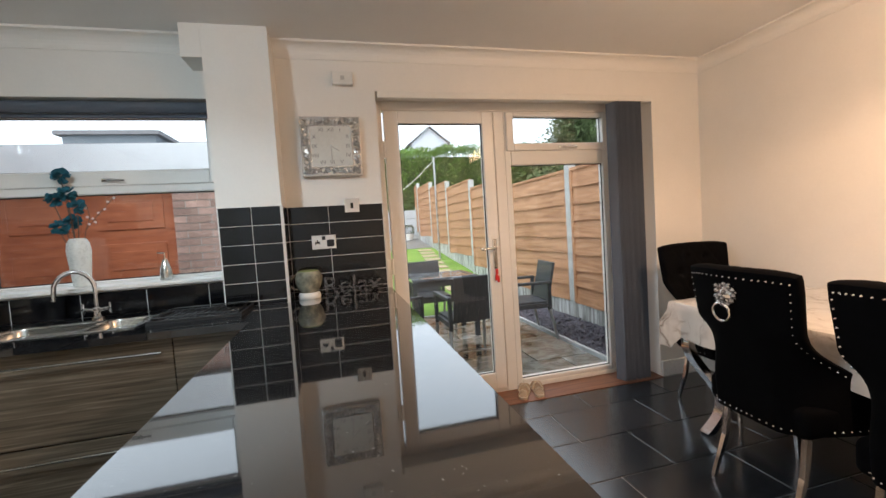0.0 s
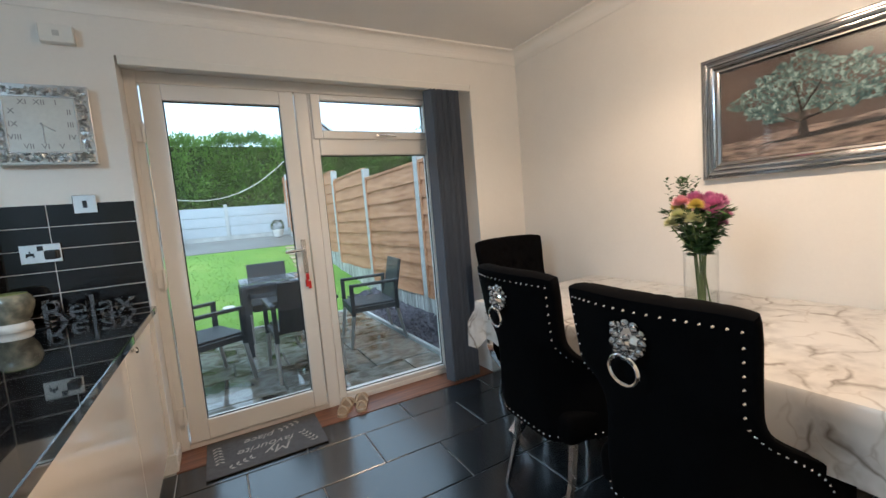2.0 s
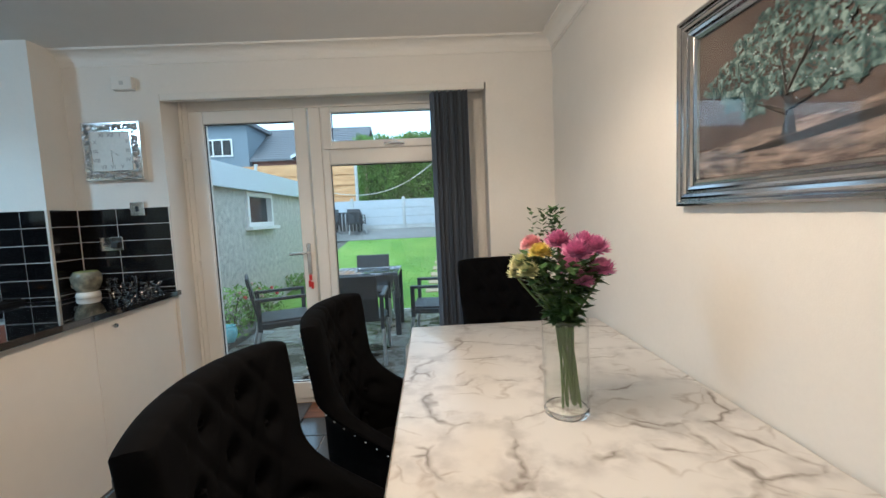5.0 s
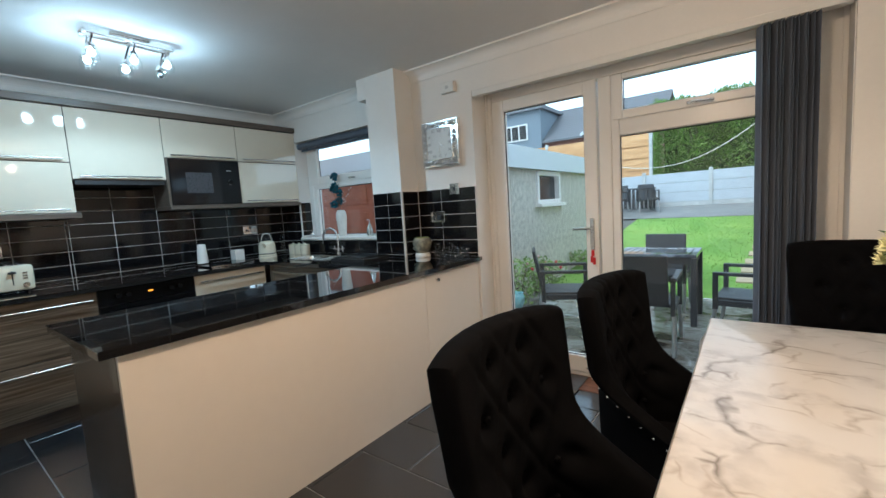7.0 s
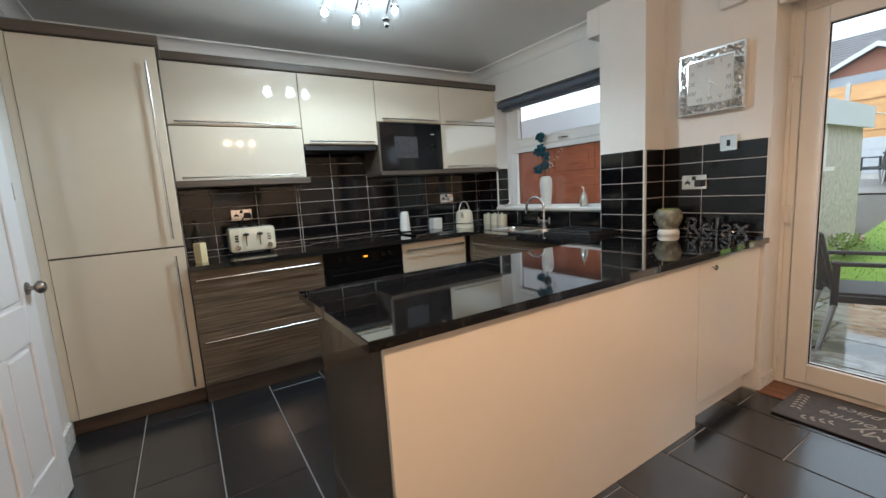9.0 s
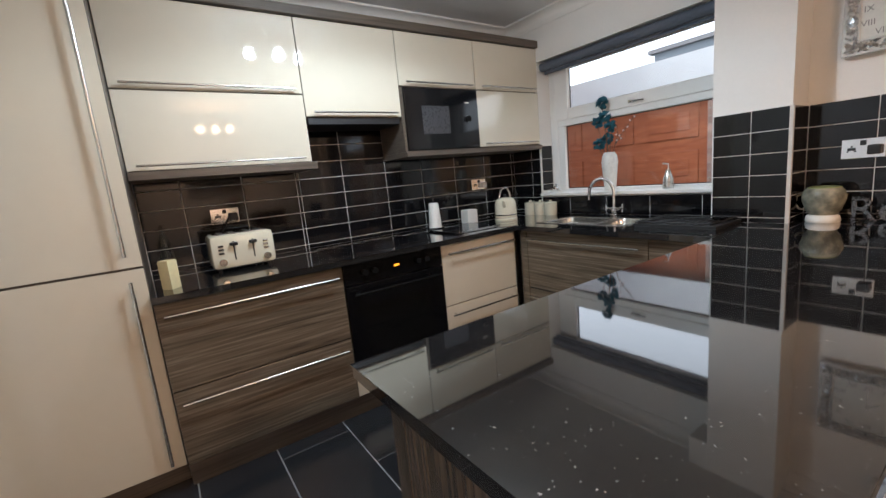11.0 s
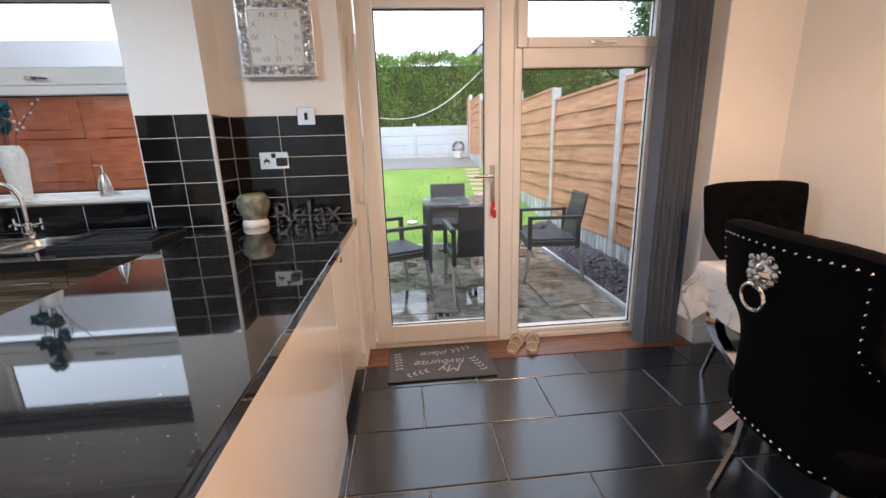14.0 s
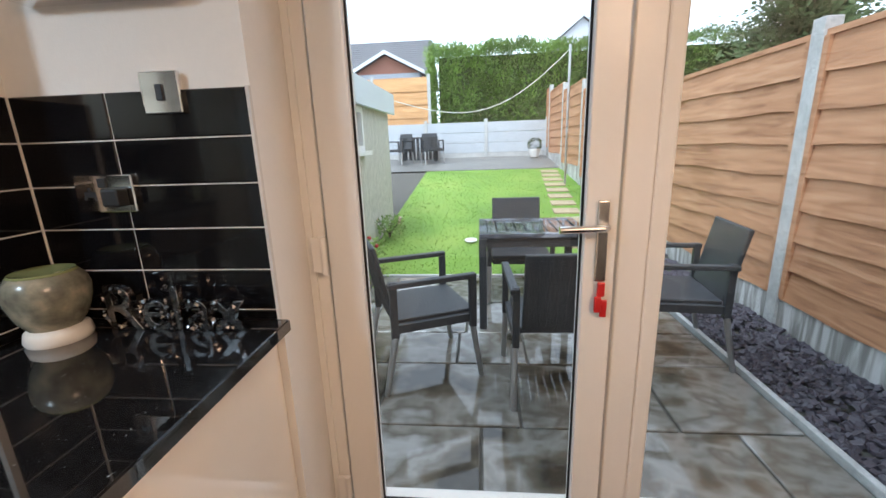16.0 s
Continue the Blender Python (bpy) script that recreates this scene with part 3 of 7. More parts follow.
end_unit = thing("corner_unit", -0.75, SY, 0, "dark brown wood-grain cupboard beside the sink unit", "kitchen cabinet", "kitchen base units")
put(end_unit, [(-0.748, -0.36, SY + 0.02, PY - 0.002, 0.125, 0.873)], M_brown_plain, "carcass")
put(end_unit, [(-0.748, -0.40, SY, SY + 0.018, 0.127, 0.866)], M_brown_across, "door", "", 0.0016)
structure("plinth_sink_run", boxes((-1.72, -0.40, SY + 0.045, SY + 0.06, 0.0, 0.125)), M_brown_plain, "dark brown kick plinth")

# peninsula
PL, PR, PE = -0.43, 0.300, 0.345
pen = thing("peninsula_unit", 0.0, 0.40, 0, "peninsula cupboard with glossy pale side and dark wood end", "kitchen cabinet")
put(pen, [(-0.36, 0.238, 0.426, 2.05, 0.0, 0.873)], M_brown_plain, "carcass")
put(pen, [(0.240, 0.260, 0.402, 2.05, 0.0, 0.872)], M_white_panel, "side_panel", "glossy pale side panel", 0.0015)
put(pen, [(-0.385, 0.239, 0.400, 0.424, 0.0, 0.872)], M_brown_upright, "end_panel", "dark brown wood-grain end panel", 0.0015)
put(pen, [(-0.382, -0.362, 0.426, 2.05, 0.127, 0.87)], M_brown, "inner_front", "dark brown inner doors")
pen2 = thing("peninsula_cupboard", 0.0, 2.06, 0, "white gloss cupboard with small steel knob beside the garden door", "kitchen cabinet")
put(pen2, [(-0.34, 0.205, 2.062, YD - 0.002, 0.10, 0.873)], M_brown_plain, "carcass")
put(pen2, [(0.240, 0.260, 2.053, YD - 0.003, 0.125, 0.872)], M_white_panel, "door", "white gloss cupboard door", 0.0015)
put(pen2, [(0.15, 0.205, 2.053, YD - 0.003, 0.0, 0.118)], M_white_panel, "plinth", "white recessed plinth")
part("knob", lathe(bmesh.new(), [(0.0, 0.026), (0.011, 0.024), (0.013, 0.018), (0.006, 0.010), (0.006, 0.0), (0.0, 0.0)], 14), M_steel, pen2, "small steel knob", smooth=True, m=pose(0.260, 2.17 - 2.06, 0.815, 0, 90, 0))

top = thing("stone_worktop", -1.0, 1.0, CT - 0.03, "black polished stone worktop with fine light flecks", "worktop")
bm = bmesh.new()
outline = [(XL + 0.002, -0.019), (-1.64, -0.019), (-1.64, 2.04), (PL, 2.04), (PL, PE), (PR, PE), (PR, YD - 0.002), (PX1 + 0.002, YD - 0.002), (PX1 + 0.002, PY - 0.002), (PX0 - 0.002, PY - 0.002), (PX0 - 0.002, YW - 0.002), (XL + 0.002, YW - 0.002)]
SX0, SX1, SYA, SYB = -1.58, -0.95, 2.20, 2.52
HOLE = [(SX0, SYA), (SX1, SYA), (SX1, SYB), (SX0, SYB)]
ZT = 0.03


def slab_with_hole(bm, outer, hole, z0, z1, ease=0.003):
    for z, flip in ((z1, False), (z0, True)):
        ov = [bm.verts.new((x + 1.0, y - 1.0, z)) for x, y in outer]
        hv = [bm.verts.new((x + 1.0, y - 1.0, z)) for x, y in hole]
        edges = [bm.edges.new((r[i], r[(i + 1) % len(r)])) for r in (ov, hv) for i in range(len(r))]
        bmesh.ops.triangle_fill(bm, edges=edges, use_beauty=True)
        if flip:
            low = (ov, hv)
        else:
            high = (ov, hv)
    for a, b in zip(low, high):
        for i in range(len(a)):
            bm.faces.new((a[i], a[(i + 1) % len(a)], b[(i + 1) % len(b)], b[i]))
    sharp = [e for e in bm.edges if len(e.link_faces) == 2 and e.calc_face_angle(0) > 1.0 and abs(e.verts[0].co.z - e.verts[1].co.z) < 1e-5 and e.verts[0].co.z > z0 + 1e-4]
    bmesh.ops.bevel(bm, geom=sharp, offset=ease, segments=2, affect="EDGES")
    return bm


part("slab", slab_with_hole(bm, outline, HOLE, 0.0, 0.03), M_granite, top)

# wall cabinets
WFX = -1.98
wall_unit = None


def wall_cabinet(name, y0, y1, doors, z0, label, extra=()):
    u = thing(name, WFX, y0, z0, label, "kitchen cabinet", "kitchen wall units")
    put(u, [(XL + 0.002, WFX - 0.02, y0 + 0.001, y1 - 0.001, z0, 2.193)], M_brown_plain, "carcass")
    for a, b in doors:
        shift(u, front(u, "door", WFX, y0, y1, a, b, M_cream))
        shift(u, bar_handle(u, "y", y0 + 0.04, y1 - 0.04, WFX, a + 0.022, 1, 0.0055, 0.028))
    return u


cab = wall_cabinet("wall_cabinet", -0.018, 0.826, [(1.432, 1.79), (1.794, 2.19)], 1.43, "wide cream gloss wall cabinet with two flap doors")
put(cab, [(XL + 0.002, WFX + 0.03, -0.017, 0.845, 1.39, 1.428)], M_brown_plain, "light_pelmet", "dark brown light pelmet", 0.002)
wall_cabinet("wall_cabinet", 0.828, 1.434, [(1.675, 2.19)], 1.67, "cream gloss wall cabinet over the cooker hood")
mw = wall_cabinet("wall_cabinet", 1.436, 2.057, [(1.865, 2.19)], 1.86, "cream gloss wall cabinet above the microwave")
wall_cabinet("wall_cabinet", 2.059, YW - 0.002, [(1.465, 1.86), (1.864, 2.19)], 1.462, "narrow cream gloss wall cabinet beside the window")
shelf = thing("microwave_housing", WFX, 1.436, 1.425, "dark brown housing shelf round the built-in microwave", "shelf")
put(shelf, [(XL + 0.002, WFX + 0.02, 1.436, YW - 0.002, 1.425, 1.459)], M_brown_plain, "shelf_board", "", 0.002)
put(shelf, [(XL + 0.002, WFX, 1.436, 1.455, 1.459, 1.858)], M_brown_plain, "side_board")
micro = thing("microwave", WFX, 1.46, 1.461, "black glass built-in microwave", "microwave")
put(micro, [(XL + 0.02, WFX - 0.004, 1.457, 2.055, 1.461, 1.858)], M_black, "body")
put(micro, [(WFX - 0.004, WFX + 0.014, 1.459, 2.053, 1.465, 1.855)], M_black_glass, "front", "", 0.003)
put(micro, [(WFX + 0.014, WFX + 0.0155, 1.58, 1.80, 1.565, 1.745)], mat("microwave_window", (0.05, 0.05, 0.055), 0.25), "window")
shift(micro, part("dial", tube(bmesh.new(), [(WFX + 0.014, 1.955, 1.66), (WFX + 0.032, 1.955, 1.66)], 0.020, 18), M_oven_black, micro, "black round dial", smooth=True))
shift(micro, part("dial_ring", tube(bmesh.new(), [(WFX + 0.014, 1.955, 1.66), (WFX + 0.019, 1.955, 1.66)], 0.0235, 20), M_steel, micro, "thin steel ring round the dial", smooth=True))
put(micro, [(WFX + 0.014, WFX + 0.0148, 1.935, 1.975, 1.765, 1.772)], M_white, "printed_mark", "tiny pale print")
structure("cabinet_top_moulding", boxes((XL + 0.002, WFX + 0.025, -0.001, YW - 0.002, 2.194, 2.244), bevel=0.003), M_brown_plain, "dark brown moulding along the top of the wall cabinets")
hood = thing("cooker_hood", WFX, 0.83, 1.64, "black built-in cooker hood under the cabinet", "cooker hood")
put(hood, [(XL + 0.01, WFX - 0.01, 0.84, 1.42, 1.635, 1.67)], M_black, "body")

# ---- dining table and chairs ----
M_marble = None


def marble():
    m, n, l, b = nodes_of("white_marble_pattern_cloth")
    co = n.new("ShaderNodeTexCoord")
    warp = n.new("ShaderNodeTexNoise")
    warp.inputs["Scale"].default_value, warp.inputs["Detail"].default_value = 3.0, 4
    l.new(co.outputs["Object"], warp.inputs["Vector"])
    sc = n.new("ShaderNodeVectorMath")
    sc.operation = "MULTIPLY_ADD"
    sc.inputs[1].default_value = (0.36, 0.36, 0.36)
    l.new(warp.outputs["Color"], sc.inputs[0])
    l.new(co.outputs["Object"], sc.inputs[2])
    mp = n.new("ShaderNodeMapping")
    mp.inputs["Rotation"].default_value, mp.inputs["Scale"].default_value = (0, 0, 0.8), (0.75, 1.25, 1)
    l.new(sc.outputs[0], mp.inputs[0])
    prev = None
    for scale, lo, hi, tone, f0, f1 in ((3.5, 0.0, 0.20, (0.46, 0.445, 0.43), 0.40, 0.62), (3.5, 0.0, 0.045, (0.21, 0.18, 0.155), 0.42, 0.58), (7.5, 0.0, 0.06, (0.42, 0.385, 0.35), 0.46, 0.66)):
        vo = n.new("ShaderNodeTexVoronoi")
        vo.feature = "DISTANCE_TO_EDGE"
        vo.inputs["Scale"].default_value = scale
        l.new(mp.outputs[0], vo.inputs["Vector"])
        rp = n.new("ShaderNodeValToRGB")
        rp.color_ramp.elements[0].position, rp.color_ramp.elements[0].color = lo, (*tone, 1)
        rp.color_ramp.elements[1].position, rp.color_ramp.elements[1].color = hi, (0.66, 0.645, 0.62, 1)
        l.new(vo.outputs["Distance"], rp.inputs[0])
        fade = n.new("ShaderNodeTexNoise")
        fade.inputs["Scale"].default_value = 4.0 + 60 * hi
        fade.inputs["Detail"].default_value = 4
        l.new(co.outputs["Object"], fade.inputs["Vector"])
        fr = n.new("ShaderNodeMapRange")
        fr.inputs["From Min"].default_value, fr.inputs["From Max"].default_value = f0, f1
        l.new(fade.outputs["Fac"], fr.inputs["Value"])
        mx = n.new("ShaderNodeMixRGB")
        mx.inputs[1].default_value = (0.66, 0.645, 0.62, 1)
        l.new(fr.outputs[0], mx.inputs[0])
        l.new(rp.outputs[0], mx.inputs[2])
        if prev:
            mu = n.new("ShaderNodeMixRGB")
            mu.blend_type = "DARKEN"
            mu.inputs[0].default_value = 1
            l.new(prev.outputs[0], mu.inputs[1])
            l.new(mx.outputs[0], mu.inputs[2])
            prev = mu
        else:
            prev = mx
    l.new(prev.outputs[0], b.inputs["Base Color"])
    b.inputs["Roughness"].default_value = 0.28
    return m


M_marble = marble()
TX0, TX1, TY0, TY1, TZ = 1.835, 2.765, 0.32, 2.06, 0.755
table = thing("dining_table", 2.30, 1.19, 0, "dining table on curved chrome legs under a marble-pattern cloth", "table")
put(table, [(TX0 + 0.012, TX1 - 0.004, TY0 + 0.012, TY1 - 0.012, 0.715, TZ - 0.004)], M_black_glass, "tabletop", "", 0.004)


def leg_curve(x, y, dx, dy):
    pts = []
    for k in range(15):
        s = k / 14
        bulge = math.sin(s * math.pi * 2) * 0.075
        pts.append((x - dx * bulge, y - dy * bulge * 0.5, 0.715 * (1 - s)))
    return pts


for lx, dx in ((TX0 + 0.10, 1), (TX1 - 0.10, -1)):
    for ly, dy in ((TY0 + 0.14, 1), (TY1 - 0.14, -1)):
        bm = bmesh.new()
        pts = leg_curve(lx - 2.30, ly - 1.19, dx, dy)
        w = 0.028
        rings = []
        for i, p in enumerate(pts):
            q0, q1 = pts[max(i - 1, 0)], pts[min(i + 1, len(pts) - 1)]
            d = Vector((q1[0] - q0[0], 0, q1[2] - q0[2])).normalized()
            nrm = Vector((d.z, 0, -d.x))
            rings.append([bm.verts.new(Vector(p) + nrm * a * 0.02 + Vector((0, b * w, 0))) for a, b in ((-1, -1), (1, -1), (1, 1), (-1, 1))])
        for a, b in zip(rings, rings[1:]):
            for k in range(4):
                bm.faces.new((a[k], a[(k + 1) % 4], b[(k + 1) % 4], b[k]))
        bm.faces.new(rings[0][::-1])
        bm.faces.new(rings[-1])
        part("leg", bm, M_chrome, table, "curved chrome leg", smooth=True)
cloth = thing("tablecloth", 2.30, 1.19, TZ, "white marble-pattern wipe-clean tablecloth hanging over the table edge", "tablecloth")


def cloth_mesh():
    bm = bmesh.new()
    x0, x1, y0, y1 = TX0 - 2.30, TX1 - 2.30 + 0.012, TY0 - 1.19, TY1 - 1.19
    drop = 0.20
    loops = []
    nx, ny = 24, 40
    per = [(x0 + (x1 - x0) * k / nx, y0, 0, -1) for k in range(nx)] + [(x1, y0 + (y1 - y0) * k / ny, 0.0, 0) for k in range(ny)] + [(x1 - (x1 - x0) * k / nx, y1, 0, 1) for k in range(nx)] + [(x0, y1 - (y1 - y0) * k / ny, -1, 0) for k in range(ny)]
    for lev, (out, dz) in enumerate(((-0.012, 0.0), (-0.003, -0.002), (0.003, -0.012), (0.006, -0.05), (0.012, -0.12), (0.018, -drop))):
        ring = []
        for i, (x, y, ux, uy) in enumerate(per):
            cx = ux + (-0.7 if (abs(x - x0) < 1e-6 and uy) else 0)
            cy = uy + ((-0.7 if abs(y - y0) < 1e-6 else 0.7) if (abs(y - y0) < 1e-6 or abs(y - y1) < 1e-6) and ux else 0)
            wave = 1 + (0.9 * math.sin(i * 0.75) if lev > 3 else 0)
            flat = 0.15 if ux == 0 and uy == 0 else 1
            corner = 1 if min(abs(x - x0) + abs(y - y1), abs(x - x0) + abs(y - y0)) < 0.05 else 0
            o = out * wave + (0.03 * corner if lev > 3 else 0)
            ring.append(bm.verts.new((min(x + cx * o, 0.478), y + cy * o, dz - (0.06 * corner if lev == 5 else 0))))
        loops.append(ring)
    bm.faces.new(loops[0])
    n = len(per)
    for a, b in zip(loops, loops[1:]):
        for k in range(n):
            bm.faces.new((a[k], a[(k + 1) % n], b[(k + 1) % n], b[k]))
    return bm


part("cloth", cloth_mesh(), M_marble, cloth, smooth=True)


M_antique = mat("antiqued_chrome", (0.42, 0.42, 0.43), 0.22, 1.0, vary=0.5, scale=40)


def chair(x, y, rz, label, lion=True, height=1.012, bowed=1.0):
    """A high-backed upholstered chair; it faces local +y; the back's outer face is towards -y."""
    c = thing("dining_chair", x, y, 0, label, "chair", "chairs round the dining table", rz)
    W, z0, z1 = 0.252, 0.38, height
    rows, cols = 27, 35

    def ease(v):
        v = max(0.0, min(1.0, v))
        return v * v * (3 - 2 * v)

    def outer(u, s):
        """The outer shell: a bowed back whose lower sides sweep forward into low wings."""
        z = z0 + (z1 - z0) * s
        low = 1 - ease((s - 0.16) / 0.50)
        a = abs(u)
        half = W * (1.0 - 0.05 * math.sin(math.pi * min(1, s * 1.1)))
        xx = half * (u * (1 - low) + math.copysign(1 - (1 - a) ** 2.2, u) * low)
        fwd = (0.36 * low) * max(0.0, (a - 0.30) / 0.70) ** 1.5
        bow = bowed * (0.042 + 0.014 * s) * a * a
        round_top = -0.007 * a ** 7 * ease((s - 0.7) / 0.3) + 0.006 * (1 - a * a) * ease((s - 0.7) / 0.3)
        return Vector((xx, -0.270 - 0.085 * s + bow + fwd, z + round_top))

    buttons = [(-0.135 + 0.135 * k + (0.0 if b % 2 else 0.0675), 0.575 + 0.095 * b) for b in range(5) for k in range(3) if not (b % 2 == 0 and k == 2)]

    def inner(u, s):
        p = outer(u, s)
        du = outer(min(1, u + 0.02), s) - outer(max(-1, u - 0.02), s)
        n = Vector((-du.y, du.x, 0)).normalized()
        p = p + n * (0.056 + 0.022 * (1 - abs(u) ** 4) * (1 - 0.4 * s))
        for bx, bz in buttons:
            d = math.hypot(p.x - bx, p.z - bz)
            p += n * (-0.026 * math.exp(-(d / 0.024) ** 2))
        for sx in (-1, 1):
            w = ((p.x * sx + (p.z - 0.575) * 0.711) / 0.135) % 1.0
            w = min(w, 1 - w)
            p += n * (-0.006 * math.exp(-(w / 0.07) ** 2) * (1 - abs(u) ** 3) * ease((p.z - 0.52) / 0.05))
        return p

    bm = bmesh.new()
    R2, C2 = rows * 2 - 1, cols * 2 - 1
    fo = [[bm.verts.new(outer(-1 + 2 * j / (C2 - 1), i / (R2 - 1))) for j in range(C2)] for i in range(R2)]
    fi = [[bm.verts.new(inner(-1 + 2 * j / (C2 - 1), i / (R2 - 1))) for j in range(C2)] for i in range(R2)]
    for g in (fo, fi):
        for i in range(R2 - 1):
            for j in range(C2 - 1):
                bm.faces.new((g[i][j], g[i][j + 1], g[i + 1][j + 1], g[i + 1][j]))
    # the rolled rim: up one side, along the top and down the other
    rim = [(i, 0) for i in range(R2)] + [(R2 - 1, j) for j in range(1, C2)] + [(i, C2 - 1) for i in range(R2 - 2, -1, -1)]
    loops = [[fo[i][j] for i, j in rim]]
    for k in (1, 2, 3, 4):
        ang = math.pi * k / 5
        loop = []
        for i, j in rim:
            a, b = fo[i][j].co, fi[i][j].co
            r = (b - a).length / 2
            out = Vector((0, 0, 0))
            if j in (0, C2 - 1):
                jj = 1 if j == 0 else C2 - 2
                out += (fo[i][j].co - fo[i][jj].co).normalized()
                if i > R2 * 0.35:
                    out += Vector((0, 0, 0.25))
            if i == R2 - 1:
                out += Vector((0, 0, 1.0))
            out.normalize()
            mid = (a + b) / 2
            loop.append(bm.verts.new(mid + (a - mid) * math.cos(ang) + out * r * 0.45 * math.sin(ang)))
        loops.append(loop)
    loops.append([fi[i][j] for i, j in rim])
    for la, lb in zip(loops, loops[1:]):
        for k in range(len(rim) - 1):
            bm.faces.new((la[k], la[k + 1], lb[k + 1], lb[k]))
    for j in range(C2 - 1):
        bm.faces.new((fo[0][j], fo[0][j + 1], fi[0][j + 1], fi[0][j]))
    part("backrest", bm, M_velvet, c, "buttoned black velvet backrest", smooth=True)
    for bx, bz in buttons:
        s_at = (bz - z0) / (z1 - z0)
        p = inner(bx / W, s_at)
        bm = bmesh.new()
        bmesh.ops.create_icosphere(bm, subdivisions=1, radius=0.011, matrix=Matrix.Translation(p))
        part("button", bm, M_velvet, c, smooth=True)
    seat = bmesh.new()
    box(seat, -0.232, 0.232, -0.24, 0.25, 0.37, 0.50, bevel=0.035, segments=4)
    part("seat", seat, M_velvet, c, smooth=True)
    # chrome studs along the edge of the outer back
    studs = bmesh.new()
    line = [outer(-0.93, v / 60) for v in range(2, 58)] + [outer(-0.93 + 1.86 * k / 60, 0.955) for k in range(61)] + [outer(0.93, v / 60) for v in range(57, 1, -1)] + [outer(0.93 - 1.86 * k / 80, 0.03) for k in range(81)]
    step, path = 0.0, []
    for p, q in zip(line, line[1:]):
        step += (q - p).length
        if step > 0.024:
            step = 0.0
            path.append((q, (q - p).normalized()))
    for q, along in path:
        out = Vector((q.x * (0.2 if q.y < -0.25 else 2.5), min(-0.05, q.y), 0)).normalized()
        tube(studs, [q - out * 0.003, q + out * 0.003, q + out * 0.006], [0.0048, 0.0042, 0.002], 8)
    part("studs", studs, M_chrome, c, "row of chrome studs", kind="stuff")
    if lion:
        bm = bmesh.new()
        cz = 0.915
        oy = outer(0, (cz - z0) / (z1 - z0)).y
        lathe(bm, [(0.0, 0.034), (0.014, 0.032), (0.026, 0.022), (0.038, 0.012), (0.046, 0.0), (0.0, 0.0)], 18)
        plate = part("mask_plate", bm, M_chrome, c, "chrome animal mask plate", smooth=True)
        plate.matrix_basis = pose(0, oy, cz, 84, 0, 0)
        bumps = [("mane_tuft", 0.042 * math.cos(math.tau * k / 11), 0.042 * math.sin(math.tau * k / 11), 0.010, 0.013) for k in range(11)]
        bumps += [("brow", -0.014, 0.012, 0.032, 0.009), ("brow", 0.014, 0.012, 0.032, 0.009), ("nose", 0, -0.004, 0.032, 0.012), ("cheek", -0.011, -0.016, 0.032, 0.010), ("cheek", 0.011, -0.016, 0.032, 0.010), ("ear", -0.03, 0.034, 0.026, 0.010), ("ear", 0.03, 0.034, 0.026, 0.010)]
        for nm, px, py, pz, r in bumps:
            bm = bmesh.new()
            bmesh.ops.create_icosphere(bm, subdivisions=2, radius=r)
            part(nm, bm, M_antique, plate, smooth=True, m=Matrix.Translation((px, py, pz)))
        ring = bmesh.new()
        pts = [(0.042 * math.sin(a), -0.022, -0.030 - 0.038 * (1 - math.cos(a))) for a in (math.tau * k / 24 for k in range(25))]
        tube(ring, pts, 0.0055, 8, close=False)
        r = part("ring_pull", ring, M_chrome, c, "chrome ring pull", smooth=True)
        r.matrix_basis = pose(0, oy - 0.012, cz - 0.002, 4, 0, 0)
    for lx, ly, tx, ty in ((-0.20, 0.21, 0, 0.02), (0.20, 0.21, 0, 0.02), (-0.18, -0.17, -0.01, -0.09), (0.18, -0.17, 0.01, -0.09)):
        part("leg", tube(bmesh.new(), [(lx, ly, 0.405), (lx + tx * 0.3, ly + ty * 0.3, 0.2), (lx + tx, ly + ty, 0.0)], [0.017, 0.015, 0.011], 4 if ly < 0 else 4), M_chrome, c, "square chrome leg")
    return c


chair(1.812, 0.784, -92.7, "black velvet dining chair with chrome studs beside the table")
chair(1.885, 1.395, -95.3, "black velvet dining chair with chrome studs beside the vase")
chair(2.341, 2.085, 176, "black velvet dining chair at the end of the table", height=1.035, bowed=0.25)

# ---- garden ----


def ground_z(y):
    return -0.05 if y < 5.95 else -0.05 + 0.104 * (y - 5.95)


def slope_sheet(name, xs, ys, dz, material, label, kind="structure"):
    bm = bmesh.new()
    g = [[bm.verts.new((x, y, ground_z(min(y, 16.0)) + dz)) for x in xs] for y in ys]
    for i in range(len(ys) - 1):
        for j in range(len(xs) - 1):
            bm.faces.new((g[i][j], g[i][j + 1], g[i + 1][j + 1], g[i + 1][j]))
    return part(name, bm, material, None, label, kind=kind)


slope_sheet("ground", (-120, -8, -0.6, 0.6, 2.9, 8, 120), (3.0, 5.95, 9, 12.6, 16, 30, 300), -0.03, M_soil, "bare earth ground under the garden")
slope_sheet("lawn", (-0.58, 0.2, 1.0, 1.8, 2.3, 2.82), (6.0, 7, 8, 9, 10, 11, 12.6), 0.0, M_grass, "bright green wet lawn")
slope_sheet("far_terrace", (-6.5, -3, 0, 2.82), (12.6, 13.8, 15.0), 0.008, M_wet_terrace, "grey wet concrete terrace at the end of the lawn")
structure("patio_bed", boxes((-1.2, 2.30, 3.1, 5.95, -0.14, -0.062)), M_soil, "mortar bed of the paved patio")
structure("house_wall_outside", boxes((-6, -2.56, 3.0, 3.1, -0.3, 5.0), (3.05, 8, 3.0, 3.1, -0.3, 5.0)), M_brick, "brown brick house wall outside")
